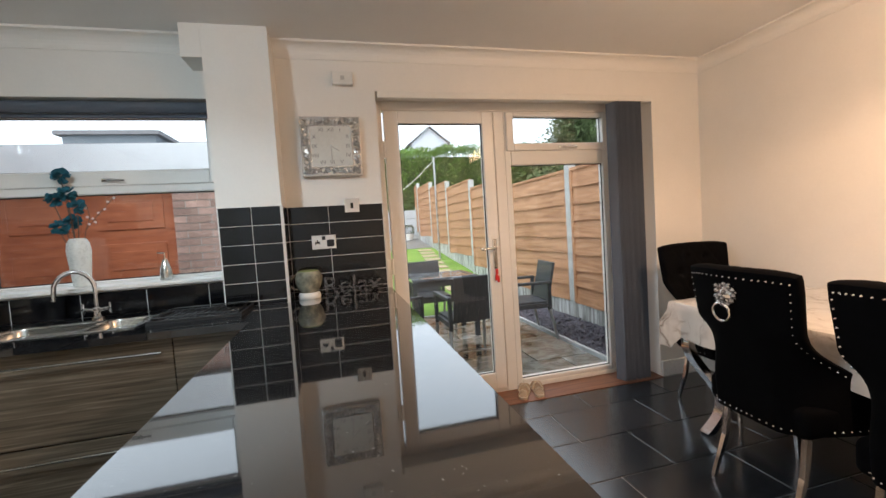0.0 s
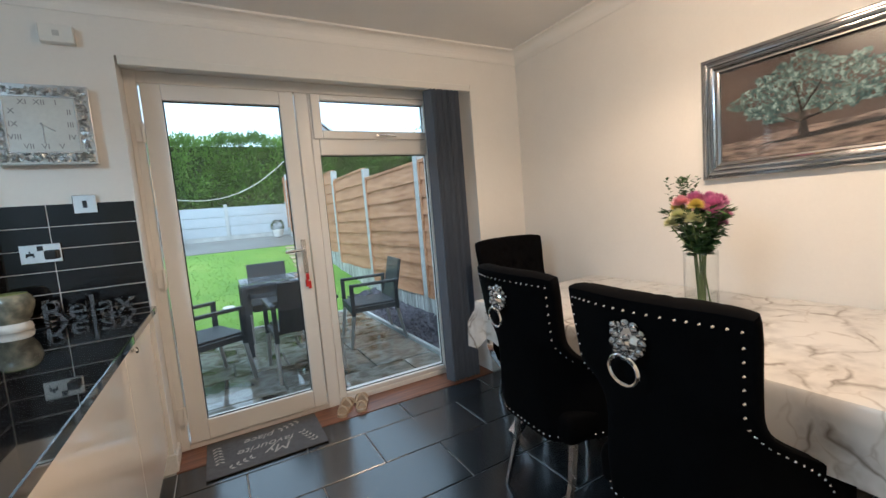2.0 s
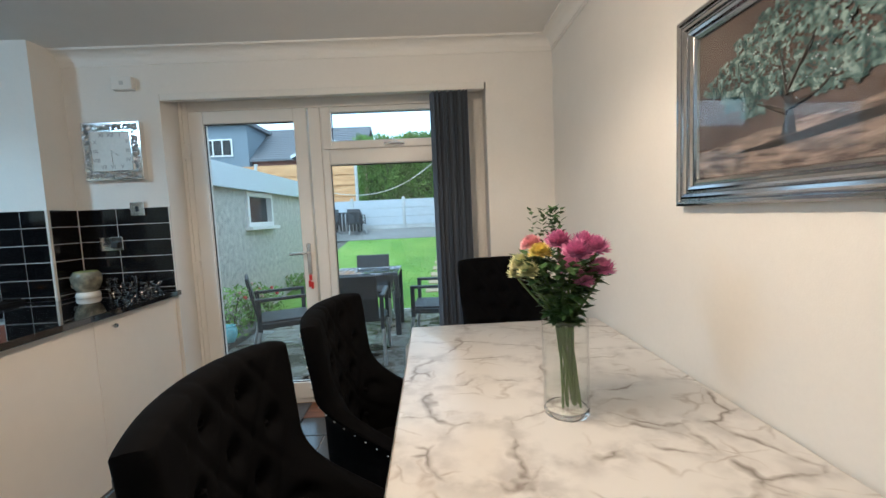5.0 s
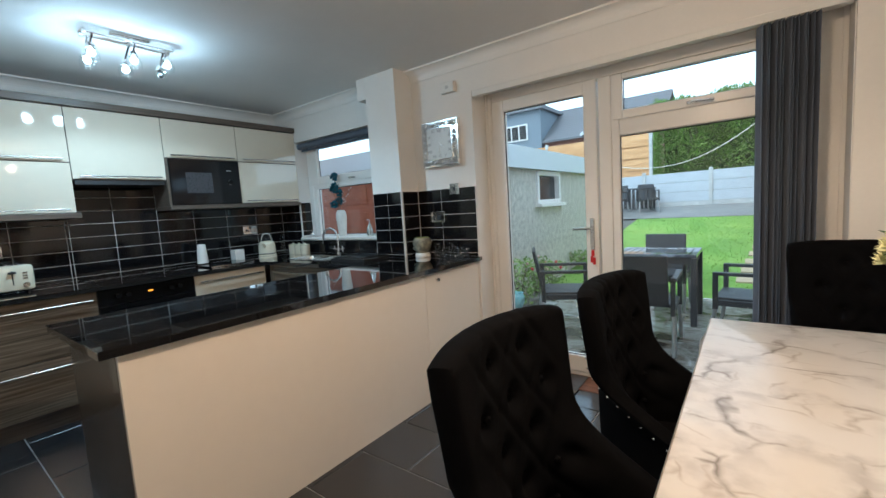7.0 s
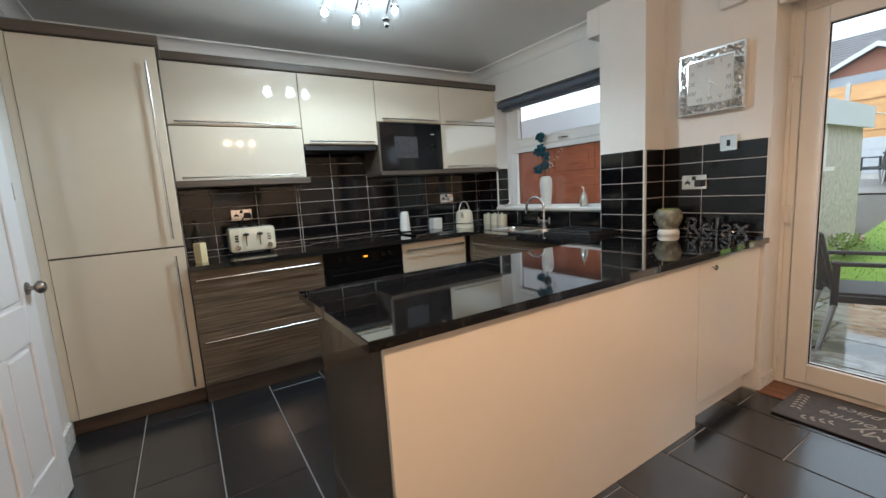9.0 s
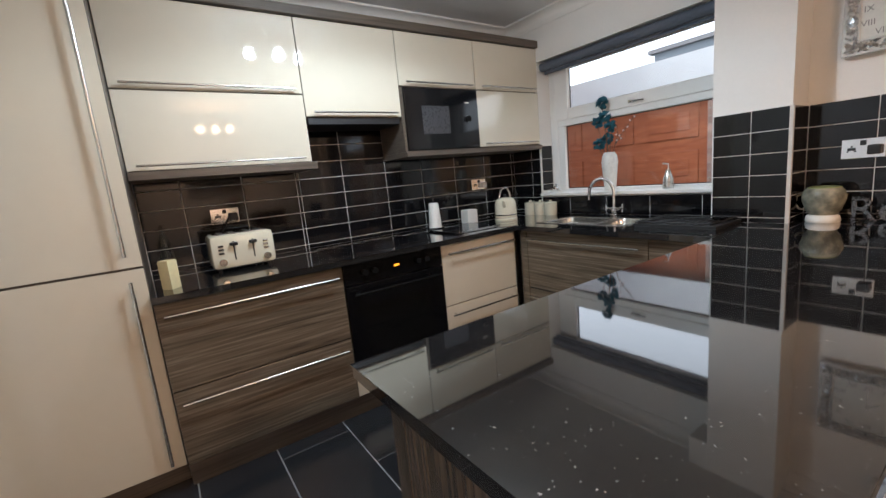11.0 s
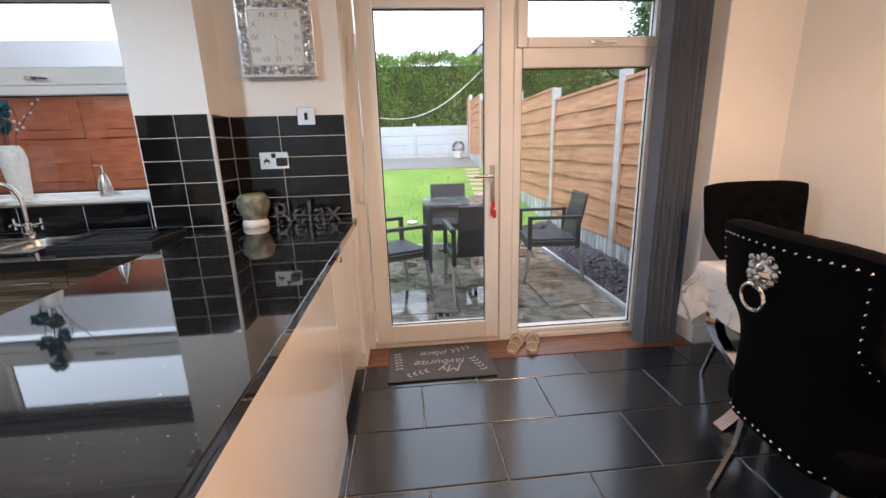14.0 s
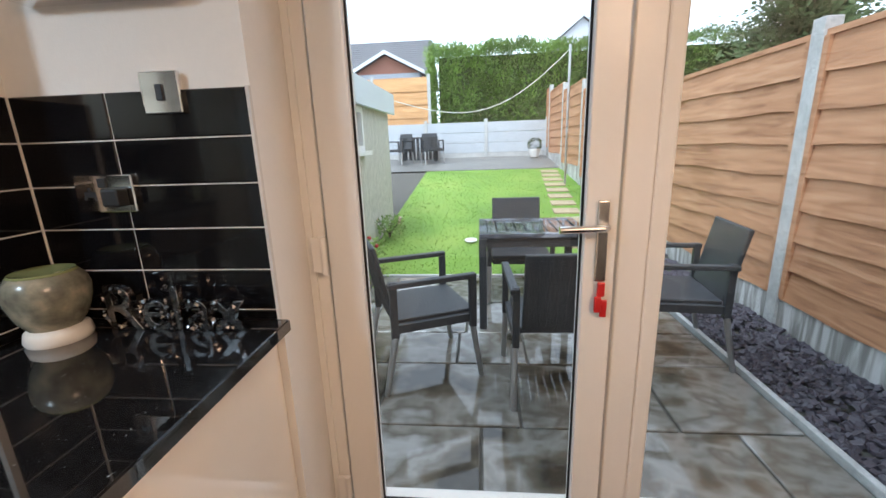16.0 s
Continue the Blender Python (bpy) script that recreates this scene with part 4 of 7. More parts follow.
rnd = random.Random(5)
bm = bmesh.new()
for k in range(7000):
    y = 6.0 + 6.5 * rnd.random() ** 1.4
    x = rnd.uniform(-0.57, 2.80)
    h, w, a = rnd.uniform(0.010, 0.026), 0.004 + 0.0006 * y, rnd.uniform(0, math.tau)
    dx, dy, z = math.cos(a) * w, math.sin(a) * w, ground_z(y)
    bm.faces.new([bm.verts.new(p) for p in ((x - dx, y - dy, z), (x + dx, y + dy, z), (x + rnd.uniform(-0.02, 0.02), y + rnd.uniform(-0.02, 0.02), z + h))])
part("grass", bm, M_blade, None, "short blades of wet grass", kind="stuff")

# garage
garage = thing("garage", -0.6, 4.75, -0.1, "detached pebbledash garage with white fascia and red-brown door", "garage")
GF, GE, PIER = 4.75, 8.25, -1.56
put(garage, [(-0.75, -0.60, GF, 5.82, -0.1, 1.80), (-0.75, -0.60, 5.82, 6.73, -0.1, 1.27), (-0.75, -0.60, 6.73, GE, -0.1, 1.80), (-0.75, -0.60, 5.82, 6.73, 1.76, 1.80), (-4.6, -0.75, GE - 0.15, GE, -0.1, 1.80)], M_render, "wall", "grey pebbledash wall")
put(garage, [(PIER, -0.60, GF - 0.10, GF, -0.1, 1.90)], M_mortar, "front_wall", "brown brick front wall")
bricks = []
for r in range(26):
    for c in range(5):
        x0 = PIER + 0.225 * c - (0.112 if r % 2 else 0)
        a, b = max(x0, PIER), min(x0 + 0.215, -0.60)
        if b - a > 0.03:
            bricks.append((a, b, GF - 0.106, GF - 0.10, -0.1 + 0.075 * r, -0.035 + 0.075 * r))
for r in bricks:
    put(garage, [r], M_brick, "brick")
put(garage, [(-4.6, -4.42, GF - 0.10, GF, -0.1, 1.80)], M_brick, "side_pier")
put(garage, [(-4.42, PIER, GF - 0.05, GF - 0.02, -0.1, 1.90)], M_garage_door, "garage_door", "red-brown panelled garage door")
for i in range(4):
    for j in range(4):
        x0, z0 = -4.38 + 0.70 * i, -0.02 + 0.47 * j
        put(garage, [(x0 + 0.05, x0 + 0.62, GF - 0.062, GF - 0.05, z0 + 0.05, z0 + 0.39)], M_garage_door, "door_panel", "", 0.008)
        put(garage, [(x0 + 0.14, x0 + 0.53, GF - 0.070, GF - 0.0622, z0 + 0.13, z0 + 0.31)], M_garage_door, "raised_field", "", 0.004)
put(garage, [(-4.7, -0.54, GF - 0.12, GE + 0.05, 2.00, 2.04)], M_fascia, "roof", "flat felt roof")
put(garage, [(-4.7, -0.50, GF - 0.16, GF - 0.12, 1.87, 2.25)], M_fascia, "fascia", "deep white front fascia board")
put(garage, [(-0.54, -0.50, GF - 0.12, GE + 0.05, 1.77, 2.06)], M_fascia, "side_fascia", "deep white side fascia board")
put(garage, [(-0.70, -0.57, 5.82, 5.88, 1.27, 1.76), (-0.70, -0.57, 6.67, 6.73, 1.27, 1.76), (-0.70, -0.57, 5.88, 6.67, 1.70, 1.76), (-0.70, -0.57, 5.88, 6.67, 1.27, 1.33), (-0.60, -0.50, 5.76, 6.79, 1.22, 1.27)], M_upvc, "window_frame", "white window frame")
put(garage, [(-0.66, -0.65, 5.88, 6.67, 1.33, 1.70)], M_black_glass, "window_pane", "dark window pane")

M_streaked = ramp_mat("rain_streaked_concrete", "noise", [(0.38, (0.26, 0.26, 0.24)), (0.50, (0.42, 0.42, 0.40)), (0.60, (0.66, 0.67, 0.66))], 0.8, 2.0, (1, 9, 1.0), 0.3, 5, random_tone=True)
# side fence
FXR = 2.85
side_fence = thing("side_fence", FXR, 3.1, 0, "orange-brown waney board fence between pale concrete posts", "fence")
posts = [4.68 + 1.95 * k for k in range(6)]
for y in posts:
    part("post", boxes((-0.055, 0.05, -0.05, 0.05, -0.1, 2.02), bevel=0.008), M_concrete, side_fence, "pale concrete post", m=pose(0, y - 3.1, ground_z(y)))
for k, y in enumerate([2.73] + posts):
    ya, y1 = max(y + 0.05, 3.11), min(y + 1.90, 15.0)
    base = pose(0, ya - 3.1, ground_z((ya + y1) / 2))
    L = y1 - ya
    part("gravel_board", boxes((-0.03, 0.025, 0, L, -0.10, 0.28)), M_streaked, side_fence, "streaked pale concrete gravel board", m=base)
    for j in range(8):
        z = 0.28 + 0.205 * j
        bm = bmesh.new()
        n = 12
        for i in range(n):
            a, b = L * i / n, L * (i + 1) / n
            wa, wb = 0.007 * math.sin(a * 4.3 + j * 2 + k) + 0.004 * math.sin(a * 11 + j * 5), 0.007 * math.sin(b * 4.3 + j * 2 + k) + 0.004 * math.sin(b * 11 + j * 5)
            va = [bm.verts.new(p) for p in ((-0.040, a, z - 0.014 + wa), (-0.016, a, z + 0.21), (0.0, a, z + 0.21), (-0.018, a, z - 0.014 + wa))]
            vb = [bm.verts.new(p) for p in ((-0.040, b, z - 0.014 + wb), (-0.016, b, z + 0.21), (0.0, b, z + 0.21), (-0.018, b, z - 0.014 + wb))]
            for q in range(4):
                bm.faces.new((va[q], vb[q], vb[(q + 1) % 4], va[(q + 1) % 4]))
        part("board", bm, M_fence_wood, side_fence, m=base)
    part("capping", boxes((-0.035, 0.02, 0, L, 1.91, 1.945)), M_fence_wood, side_fence, m=base)
    for e in (0.0, L - 0.04):
        part("batten", boxes((-0.046, -0.002, e, e + 0.04, 0.28, 1.91)), M_fence_wood, side_fence, m=base)

back = thing("back_fence", 0, 15.0, 0.87, "white painted concrete panel fence at the end of the garden", "fence")
for k in range(5):
    x1 = 2.80 - 1.85 * k
    for j in range(3):
        part("panel", boxes((x1 - 1.75, x1, -0.03, 0.03, 0.16 + 0.305 * j, 0.458 + 0.305 * j), bevel=0.008), M_white_fence, back)
    part("base_panel", boxes((x1 - 1.75, x1, -0.04, 0.03, -0.2, 0.155)), M_concrete, back, "bare concrete base panel")
    part("post", boxes((x1 - 1.85, x1 - 1.75, -0.07, 0.05, -0.2, 1.16), bevel=0.01), M_concrete, back)
part("post", boxes((2.80, 2.9, -0.07, 0.05, -0.2, 1.16), bevel=0.01), M_concrete, back)
M_pale_fence = ramp_mat("pale_orange_boards", "noise", [(0.3, (0.50, 0.27, 0.11)), (0.7, (0.72, 0.43, 0.20))], 0.8, 1.5, (1, 3, 9), 0.5, 5, random_tone=True)
nf = thing("neighbour_fence", -0.8, 16.2, 0.94, "orange-brown board fence of the neighbouring garden", "fence")
for k in range(4):
    part("post", boxes((-1.9 * k - 0.10, -1.9 * k, -0.06, 0.06, 0, 2.62)), M_concrete, nf)
    for j in range(4):
        part("board", prism(bmesh.new(), [(-0.045, 0.84 + 0.42 * j), (-0.015, 1.28 + 0.42 * j), (0.01, 1.28 + 0.42 * j), (-0.012, 0.84 + 0.42 * j)], "x", -1.9 * (k + 1), -1.9 * k - 0.10), M_pale_fence, nf)

# hedge
hedge = thing("hedge", 4.5, 17.8, 0.9, "tall clipped green conifer hedge behind the back fence", "hedge")
# solid dark box: twigs and the shade between leaves in one colour
part("shaded_core", boxes((-5.1, 9.5, -0.45, 0.6, 0, 3.35)), M_leaf_dark, hedge, kind="stuff")
rnd = random.Random(9)
bm = bmesh.new()
for k in range(42000):
    x = rnd.uniform(-5.4, 9.6)
    top = 3.62 + 0.08 * math.sin(x * 1.9) + 0.05 * math.sin(x * 5.3)
    if rnd.random() < 0.22:
        y, z, nrm = rnd.uniform(-0.8, 0.8), top + rnd.uniform(-0.12, 0.14), Vector((0, -0.3, 1))
    elif rnd.random() < 0.06:
        x = -5.35 + rnd.uniform(-0.2, 0.1)
        y, z, nrm = rnd.uniform(-0.8, 0.8), rnd.uniform(0.1, top), Vector((-1, 0, 0.2))
    else:
        z = top * rnd.random() ** 0.75
        bulge = 0.12 * math.sin(x * 2.7 + z * 1.3) + 0.08 * math.sin(x * 6.1 - z * 3.0)
        if z < 1.5 and rnd.random() < 0.72 * (1 - z / 1.5) + 0.15:
            continue
        y, nrm = -0.72 - bulge + rnd.uniform(0, 0.28), Vector((0, -1, 0.35))
    up = (nrm + Vector((rnd.uniform(-1, 1), rnd.uniform(-0.6, 0.6), rnd.uniform(-0.4, 1.2)))).normalized()
    side = up.orthogonal().normalized() * rnd.uniform(0.018, 0.035)
    p = Vector((x, y, z))
    ln = rnd.uniform(0.07, 0.15)
    bm.faces.new([bm.verts.new(q) for q in (p - side * 0.4, p + up * ln * 0.6 - side, p + up * ln, p + up * ln * 0.5 + side)])
part("leaves", bm, M_leaf, hedge, kind="stuff")


def tree(x, y, z, h, r, label, seed, n=14000):
    t = thing("tree", x, y, z, label, "tree")
    rn = random.Random(seed)
    part("trunk", tube(bmesh.new(), [(0, 0, 0), (0.05, 0, h * 0.4), (0, 0.05, h * 0.9)], [0.2, 0.14, 0.03], 8), M_twig_bark, t)
    for k in range(9):
        a = k * 2.4
        part("limb", tube(bmesh.new(), [(0, 0, h * (0.25 + 0.06 * k)), (r * 0.6 * math.cos(a), r * 0.6 * math.sin(a), h * (0.34 + 0.06 * k))], [0.06, 0.015], 6), M_twig_bark, t)
    bm = bmesh.new()
    for k in range(n):
        c = Vector((rn.gauss(0, 0.42), rn.gauss(0, 0.42), rn.uniform(0.2, 1.0)))
        lump = 0.75 + 0.35 * math.sin(c.z * 17 + math.atan2(c.y, c.x) * 3)
        wide = r * lump * (1.15 - c.z) ** 0.6
        p = Vector((c.x * wide, c.y * wide, c.z * h))
        up = Vector((c.x + rn.uniform(-0.4, 0.4), c.y + rn.uniform(-0.4, 0.4), rn.uniform(-0.6, 0.6))).normalized()
        side = up.orthogonal().normalized() * rn.uniform(0.04, 0.075)
        ln = rn.uniform(0.10, 0.22)
        bm.faces.new([bm.verts.new(q) for q in (p, p + up * ln * 0.5 - side, p + up * ln, p + up * ln * 0.5 + side)])
    part("crown", bm, M_tree_leaf, t, kind="stuff")
    return t


M_twig_bark = mat("bark", (0.08, 0.06, 0.045), 0.9, vary=0.3)
M_tree_leaf = mat("dull_green_tree_leaf", (0.075, 0.115, 0.035), 0.7, vary=0.5, scale=1.5)
tree(10.4, 16.0, 0.8, 8.5, 2.2, "dull green tree behind the side fence", 31, 34000)

# houses behind
M_house_brick = mat("far_red_brick", (0.27, 0.13, 0.095), 0.9, vary=0.15, scale=12)
M_clad = mat("grey_blue_cladding", (0.20, 0.235, 0.27), 0.7, vary=0.08)
M_pale_clad = mat("pale_grey_blue_wall", (0.32, 0.36, 0.41), 0.7, vary=0.08)


def pitched(name, x, y, z, w, d, eave, ridge, label, along="x", wall=None):
    h = thing(name, x, y, z, label, "house")
    part("wall", boxes((-w / 2, w / 2, 0, d, -0.8, eave)), wall or M_house_brick, h)
    bm = bmesh.new()
    if along == "x":
        prism(bm, [(-0.4, eave - 0.1), (d / 2, ridge), (d + 0.4, eave - 0.1), (d + 0.4, eave + 0.02), (d / 2, ridge + 0.15), (-0.4, eave + 0.02)], "x", -w / 2 - 0.2, w / 2 + 0.2)
    else:
        prism(bm, [(-w / 2 - 0.3, eave - 0.1), (0, ridge), (w / 2 + 0.3, eave - 0.1), (w / 2 + 0.3, eave + 0.05), (0, ridge + 0.18), (-w / 2 - 0.3, eave + 0.05)], "y", -0.2, d)
        prism2 = prism(bmesh.new(), [(-w / 2, eave), (w / 2, eave), (0, ridge - 0.02)], "y", 0.05, 0.2)
        part("gable_wall", prism2, M_house_brick if wall is M_pale_clad else wall or M_house_brick, h)
        for s in (-1, 1):
            part("barge_board", prism(bmesh.new(), [(s * (w / 2 + 0.32), eave - 0.12), (0, ridge + 0.02), (0, ridge + 0.24), (s * (w / 2 + 0.32), eave + 0.10)], "y", -0.26, -0.2), M_fascia, h, "white barge board")
    part("roof", bm, M_roof, h)
    if along == "x":
        n = 16
        for k in range(n):
            t0 = k / n
            part("tile_course", boxes((-w / 2 - 0.2, w / 2 + 0.2, -0.02, 0.0, 0, 0.03)), M_roof, h, m=pose(0, -0.4 + (d / 2 + 0.4) * t0 - 0.01, eave + 0.02 + (ridge + 0.13 - eave) * t0 + 0.02))
    return h


bung = pitched("bungalow", -6.6, 30.0, 1.2, 7.8, 8.0, 4.5, 7.3, "brick bungalow with grey tiled roof behind the garden")
porch = pitched("bungalow_gable", -4.9, 28.8, 1.2, 4.2, 4.0, 4.45, 5.55, "small brick gable with white barge boards", along="y", wall=M_pale_clad)
dorm = thing("dormer_house", -12.6, 29.5, 1.2, "house with grey-blue clad dormer and white window", "house")
part("wall", boxes((-2.8, 2.1, 0, 4, -0.5, 6.9)), M_clad, dorm)
part("roof", boxes((-3.1, 2.4, -0.3, 4.2, 6.9, 7.15)), M_roof, dorm)
part("window", boxes((-0.95, 1.05, -0.08, -0.01, 4.8, 6.0)), M_upvc, dorm, "white window frame")
for k in range(3):
    part("pane", boxes((-0.87 + 0.64 * k, -0.33 + 0.64 * k, -0.1, -0.082, 4.9, 5.9)), M_black_glass, dorm)
pitched("far_house", 9.9, 42.0, 1.5, 3.8, 8.0, 8.5, 10.1, "far pale house gable beyond the hedge", along="y", wall=mat("pale_render", (0.55, 0.58, 0.62), 0.8))

# paving, edging and chippings
rnd = random.Random(2)
y = 3.12
r = 0
slabs = []
while y < 5.9:
    d = (0.45, 0.60, 0.45, 0.60, 0.45, 0.30)[r % 6]
    d = min(d, 5.94 - y)
    x = -1.18 - (0.25 if r % 2 else 0)
    while x < 2.28:
        w = rnd.choice((0.45, 0.60, 0.60, 0.75))
        a, b = max(x, -1.18), min(x + w, 2.28)
        if b - a > 0.08 and d > 0.08:
            slabs.append((a + 0.006, b - 0.006, y + 0.006, y + d - 0.006))
        x += w
    y += d
    r += 1
patio = tagged(new("patio_paving"), "wet riven grey-brown stone paving slabs", kind="structure")
for a, b, c, e in slabs:
    bm = bmesh.new()
    box(bm, a, b, c, e, -0.085, -0.050 + rnd.uniform(-0.003, 0.003), bevel=0.005, segments=1)
    part("slab", bm, M_patio, patio)
structure("edging_board", boxes((2.29, 2.325, 3.1, 6.0, -0.12, -0.02), bevel=0.004), M_concrete, "thin concrete edging")
structure("lawn_edging", boxes((-0.58, 2.29, 5.955, 5.995, -0.12, -0.035), bevel=0.004), M_concrete, "concrete edging along the lawn")
bm = bmesh.new()
for k in range(2600):
    x, yy = rnd.uniform(2.34, 2.80), rnd.uniform(3.12, 6.6)
    s = rnd.uniform(0.012, 0.03)
    m = Matrix.Translation((x, yy, -0.035 + 0.06 * max(0, x - 2.4) / 0.4 + max(0.0, yy - 5.95) * 0.1)) @ Euler((rnd.uniform(-0.6, 0.6), rnd.uniform(-0.6, 0.6), rnd.uniform(0, 6))).to_matrix().to_4x4() @ Matrix.Diagonal((s, s * rnd.uniform(0.5, 1), s * 0.3, 1))
    v = [bm.verts.new(m @ Vector(p)) for p in ((-1, -1, -1), (1, -1, -1), (0.8, 1, -1), (-1, 0.8, -1), (-0.8, -0.7, 1), (0.8, -0.8, 1), (0.6, 0.8, 1), (-0.8, 0.6, 1))]
    for f in ((4, 5, 6, 7), (0, 1, 5, 4), (1, 2, 6, 5), (2, 3, 7, 6), (3, 0, 4, 7)):
        bm.faces.new([v[i] for i in f])
part("slate_chippings", bm, M_slate_chips, None, "plum grey slate chippings along the fence", kind="stuff")
structure("chippings_bed", boxes((2.325, 2.84, 3.1, 6.3, -0.15, -0.045)), M_soil, "dark bed under the slate chippings")
M_step = mat("buff_stepping_stone", (0.42, 0.34, 0.22), 0.85, vary=0.15, scale=6, bump=0.3)
for k in range(11):
    y = 6.9 + 0.52 * k
    s = thing("stepping_stone", 2.02 + 0.045 * k, y, ground_z(y) + 0.004, "buff square stepping stone set in the lawn", "stepping stone", "stepping stones across the lawn", rz=2 * (k % 3) - 2, rx=5.9)
    part("stone", boxes((-0.20, 0.20, -0.14, 0.14, -0.02, 0.018), bevel=0.006), M_step, s)
fr = thing("white_disc", 0.66, 7.05, ground_z(7.05) + 0.02, "small white plastic disc lying on the lawn", "disc", rx=5.9)
part("disc", lathe(bmesh.new(), [(0, 0), (0.08, 0), (0.085, 0.008), (0.07, 0.016), (0, 0.018)], 20), M_white, fr)
pole = thing("washing_line_pole", 2.55, 10.6, 0.40, "grey metal washing line pole with white line", "washing line")
part("pole", tube(bmesh.new(), [(0, 0, 0), (0, 0, 2.7)], 0.025, 10), M_alu, pole)
a, b = Vector((0, 0, 2.62)), Vector((-3.2, -2.4, 1.62))
part("line", tube(bmesh.new(), [a.lerp(b, k / 16) - Vector((0, 0, 0.62 * math.sin(math.pi * k / 16))) for k in range(17)], 0.007, 6), M_white, pole, "white washing line")
plant = thing("planter", 2.42, 14.5, 0.86, "round clipped shrub in a white pot by the fence", "plant pot")
part("pot", lathe(bmesh.new(), [(0, 0), (0.12, 0), (0.18, 0.22), (0.17, 0.24), (0, 0.22)], 18), M_white, plant)
bm = bmesh.new()
for k in range(500):
    v = Vector((rnd.gauss(0, 1), rnd.gauss(0, 1), rnd.gauss(0, 1))).normalized() * rnd.uniform(0.15, 0.21)
    s = v.orthogonal().normalized() * 0.02
    p = v + Vector((0, 0, 0.36))
    bm.faces.new([bm.verts.new(q) for q in (p - s, p + v * 0.15, p + s)])
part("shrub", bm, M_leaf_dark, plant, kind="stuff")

# garden furniture


def garden_chair(x, y, z, rz, label):
    c = thing("garden_chair", x, y, z, label, "chair", "garden chairs round the patio table", rz)
    part("seat", boxes((-0.235, 0.235, -0.22, 0.24, 0.395, 0.43), bevel=0.008), M_grey_plastic, c, "dark grey woven plastic seat")
    part("backrest", boxes((-0.225, 0.225, -0.014, 0.014, 0.0, 0.44), bevel=0.010), M_grey_plastic, c, "dark grey woven plastic backrest", m=pose(0, -0.235, 0.42, 12, 0, 0))
    for k in range(9):
        part("rib", boxes((-0.20 + 0.047 * k, -0.185 + 0.047 * k, -0.018, -0.013, 0.03, 0.41)), M_grey_plastic, c, m=pose(0, -0.235, 0.42, 12, 0, 0))
    for s in (-1, 1):
        part("arm", boxes((s * 0.265 - 0.022, s * 0.265 + 0.022, -0.27, 0.24, 0.625, 0.655), bevel=0.006), M_grey_plastic, c)
        part("arm_post", boxes((s * 0.265 - 0.018, s * 0.265 + 0.018, 0.20, 0.24, 0.33, 0.626), bevel=0.004), M_grey_plastic, c)
        part("rear_post", boxes((s * 0.255 - 0.018, s * 0.255 + 0.018, -0.26, -0.22, 0.33, 0.66), bevel=0.004), M_grey_plastic, c)
        for ly, t in ((0.22, 0.05), (-0.24, -0.07)):
            part("leg", tube(bmesh.new(), [(s * 0.262, ly, 0.34), (s * 0.27, ly + t, 0.0)], [0.019, 0.016], 10), M_alu, c, "brushed metal lower leg", smooth=True)
        part("seat_rail", boxes((s * 0.25 - 0.018, s * 0.25 + 0.018, -0.22, 0.22, 0.36, 0.41), bevel=0.004), M_grey_plastic, c)
    part("front_rail", boxes((-0.235, 0.235, 0.205, 0.24, 0.35, 0.395), bevel=0.004), M_grey_plastic, c)
    return c


GP = -0.050
garden_chair(1.20, 4.02, GP, 2, "dark grey woven garden armchair with its back to the house")
garden_chair(1.12, 5.45, GP, 180, "dark grey woven garden armchair on the lawn side of the table")
garden_chair(0.42, 4.18, GP, -66, "wet dark grey woven garden armchair beside the patio table")
garden_chair(1.98, 4.42, GP, 84, "dark grey woven garden armchair beside the fence")
gt = thing("garden_table", 1.16, 4.99, GP, "dark grey slatted plastic garden table, wet with rain", "table")
# dark stains; the pale blue-grey patches paint in sky reflected by the wet top
M_wet_top = ramp_mat("wet_top_painted_sky", "noise", [(0.40, (0.04, 0.042, 0.048)), (0.50, (0.12, 0.13, 0.15)), (0.58, (0.30, 0.33, 0.38))], 0.10, 5, (1, 2, 1), 0.8, 6, coat=1.0)
part("top_frame", boxes((-0.39, 0.39, -0.31, -0.26, 0.70, 0.735), (-0.39, 0.39, 0.26, 0.31, 0.70, 0.735), (-0.39, -0.33, -0.26, 0.26, 0.70, 0.735), (0.33, 0.39, -0.26, 0.26, 0.70, 0.735), bevel=0.004), M_wet_top, gt)
for k in range(9):
    part("slat", boxes((-0.325 + 0.0725 * k, -0.262 + 0.0725 * k, -0.258, 0.258, 0.712, 0.730), bevel=0.003), M_wet_top, gt)
part("apron", boxes((-0.37, 0.37, -0.29, -0.27, 0.63, 0.70), (-0.37, 0.37, 0.27, 0.29, 0.63, 0.70), (-0.37, -0.35, -0.27, 0.27, 0.63, 0.70), (0.35, 0.37, -0.27, 0.27, 0.63, 0.70)), M_grey_plastic, gt)
for sx in (-1, 1):
    for sy in (-1, 1):
        part("leg", boxes((sx * 0.365 - 0.028, sx * 0.365 + 0.028, sy * 0.285 - 0.028, sy * 0.285 + 0.028, 0, 0.699), bevel=0.005), M_grey_plastic, gt)
for x, rz in ((-0.55, 200), (-1.5, 150)):
    c = garden_chair(x, 13.9, ground_z(13.9) + 0.01, rz, "dark grey garden armchair on the far terrace")
bx = thing("garden_box", -1.0, 14.4, ground_z(14.4) + 0.008, "dark slatted garden table on the far terrace", "table")
part("top", boxes((-0.55, 0.55, -0.3, 0.3, 0.66, 0.70), bevel=0.005), M_grey_plastic, bx)
for k in range(9):
    part("slat", boxes((-0.52 + 0.12 * k, -0.44 + 0.12 * k, -0.29, -0.27, 0.05, 0.655)), M_grey_plastic, bx)
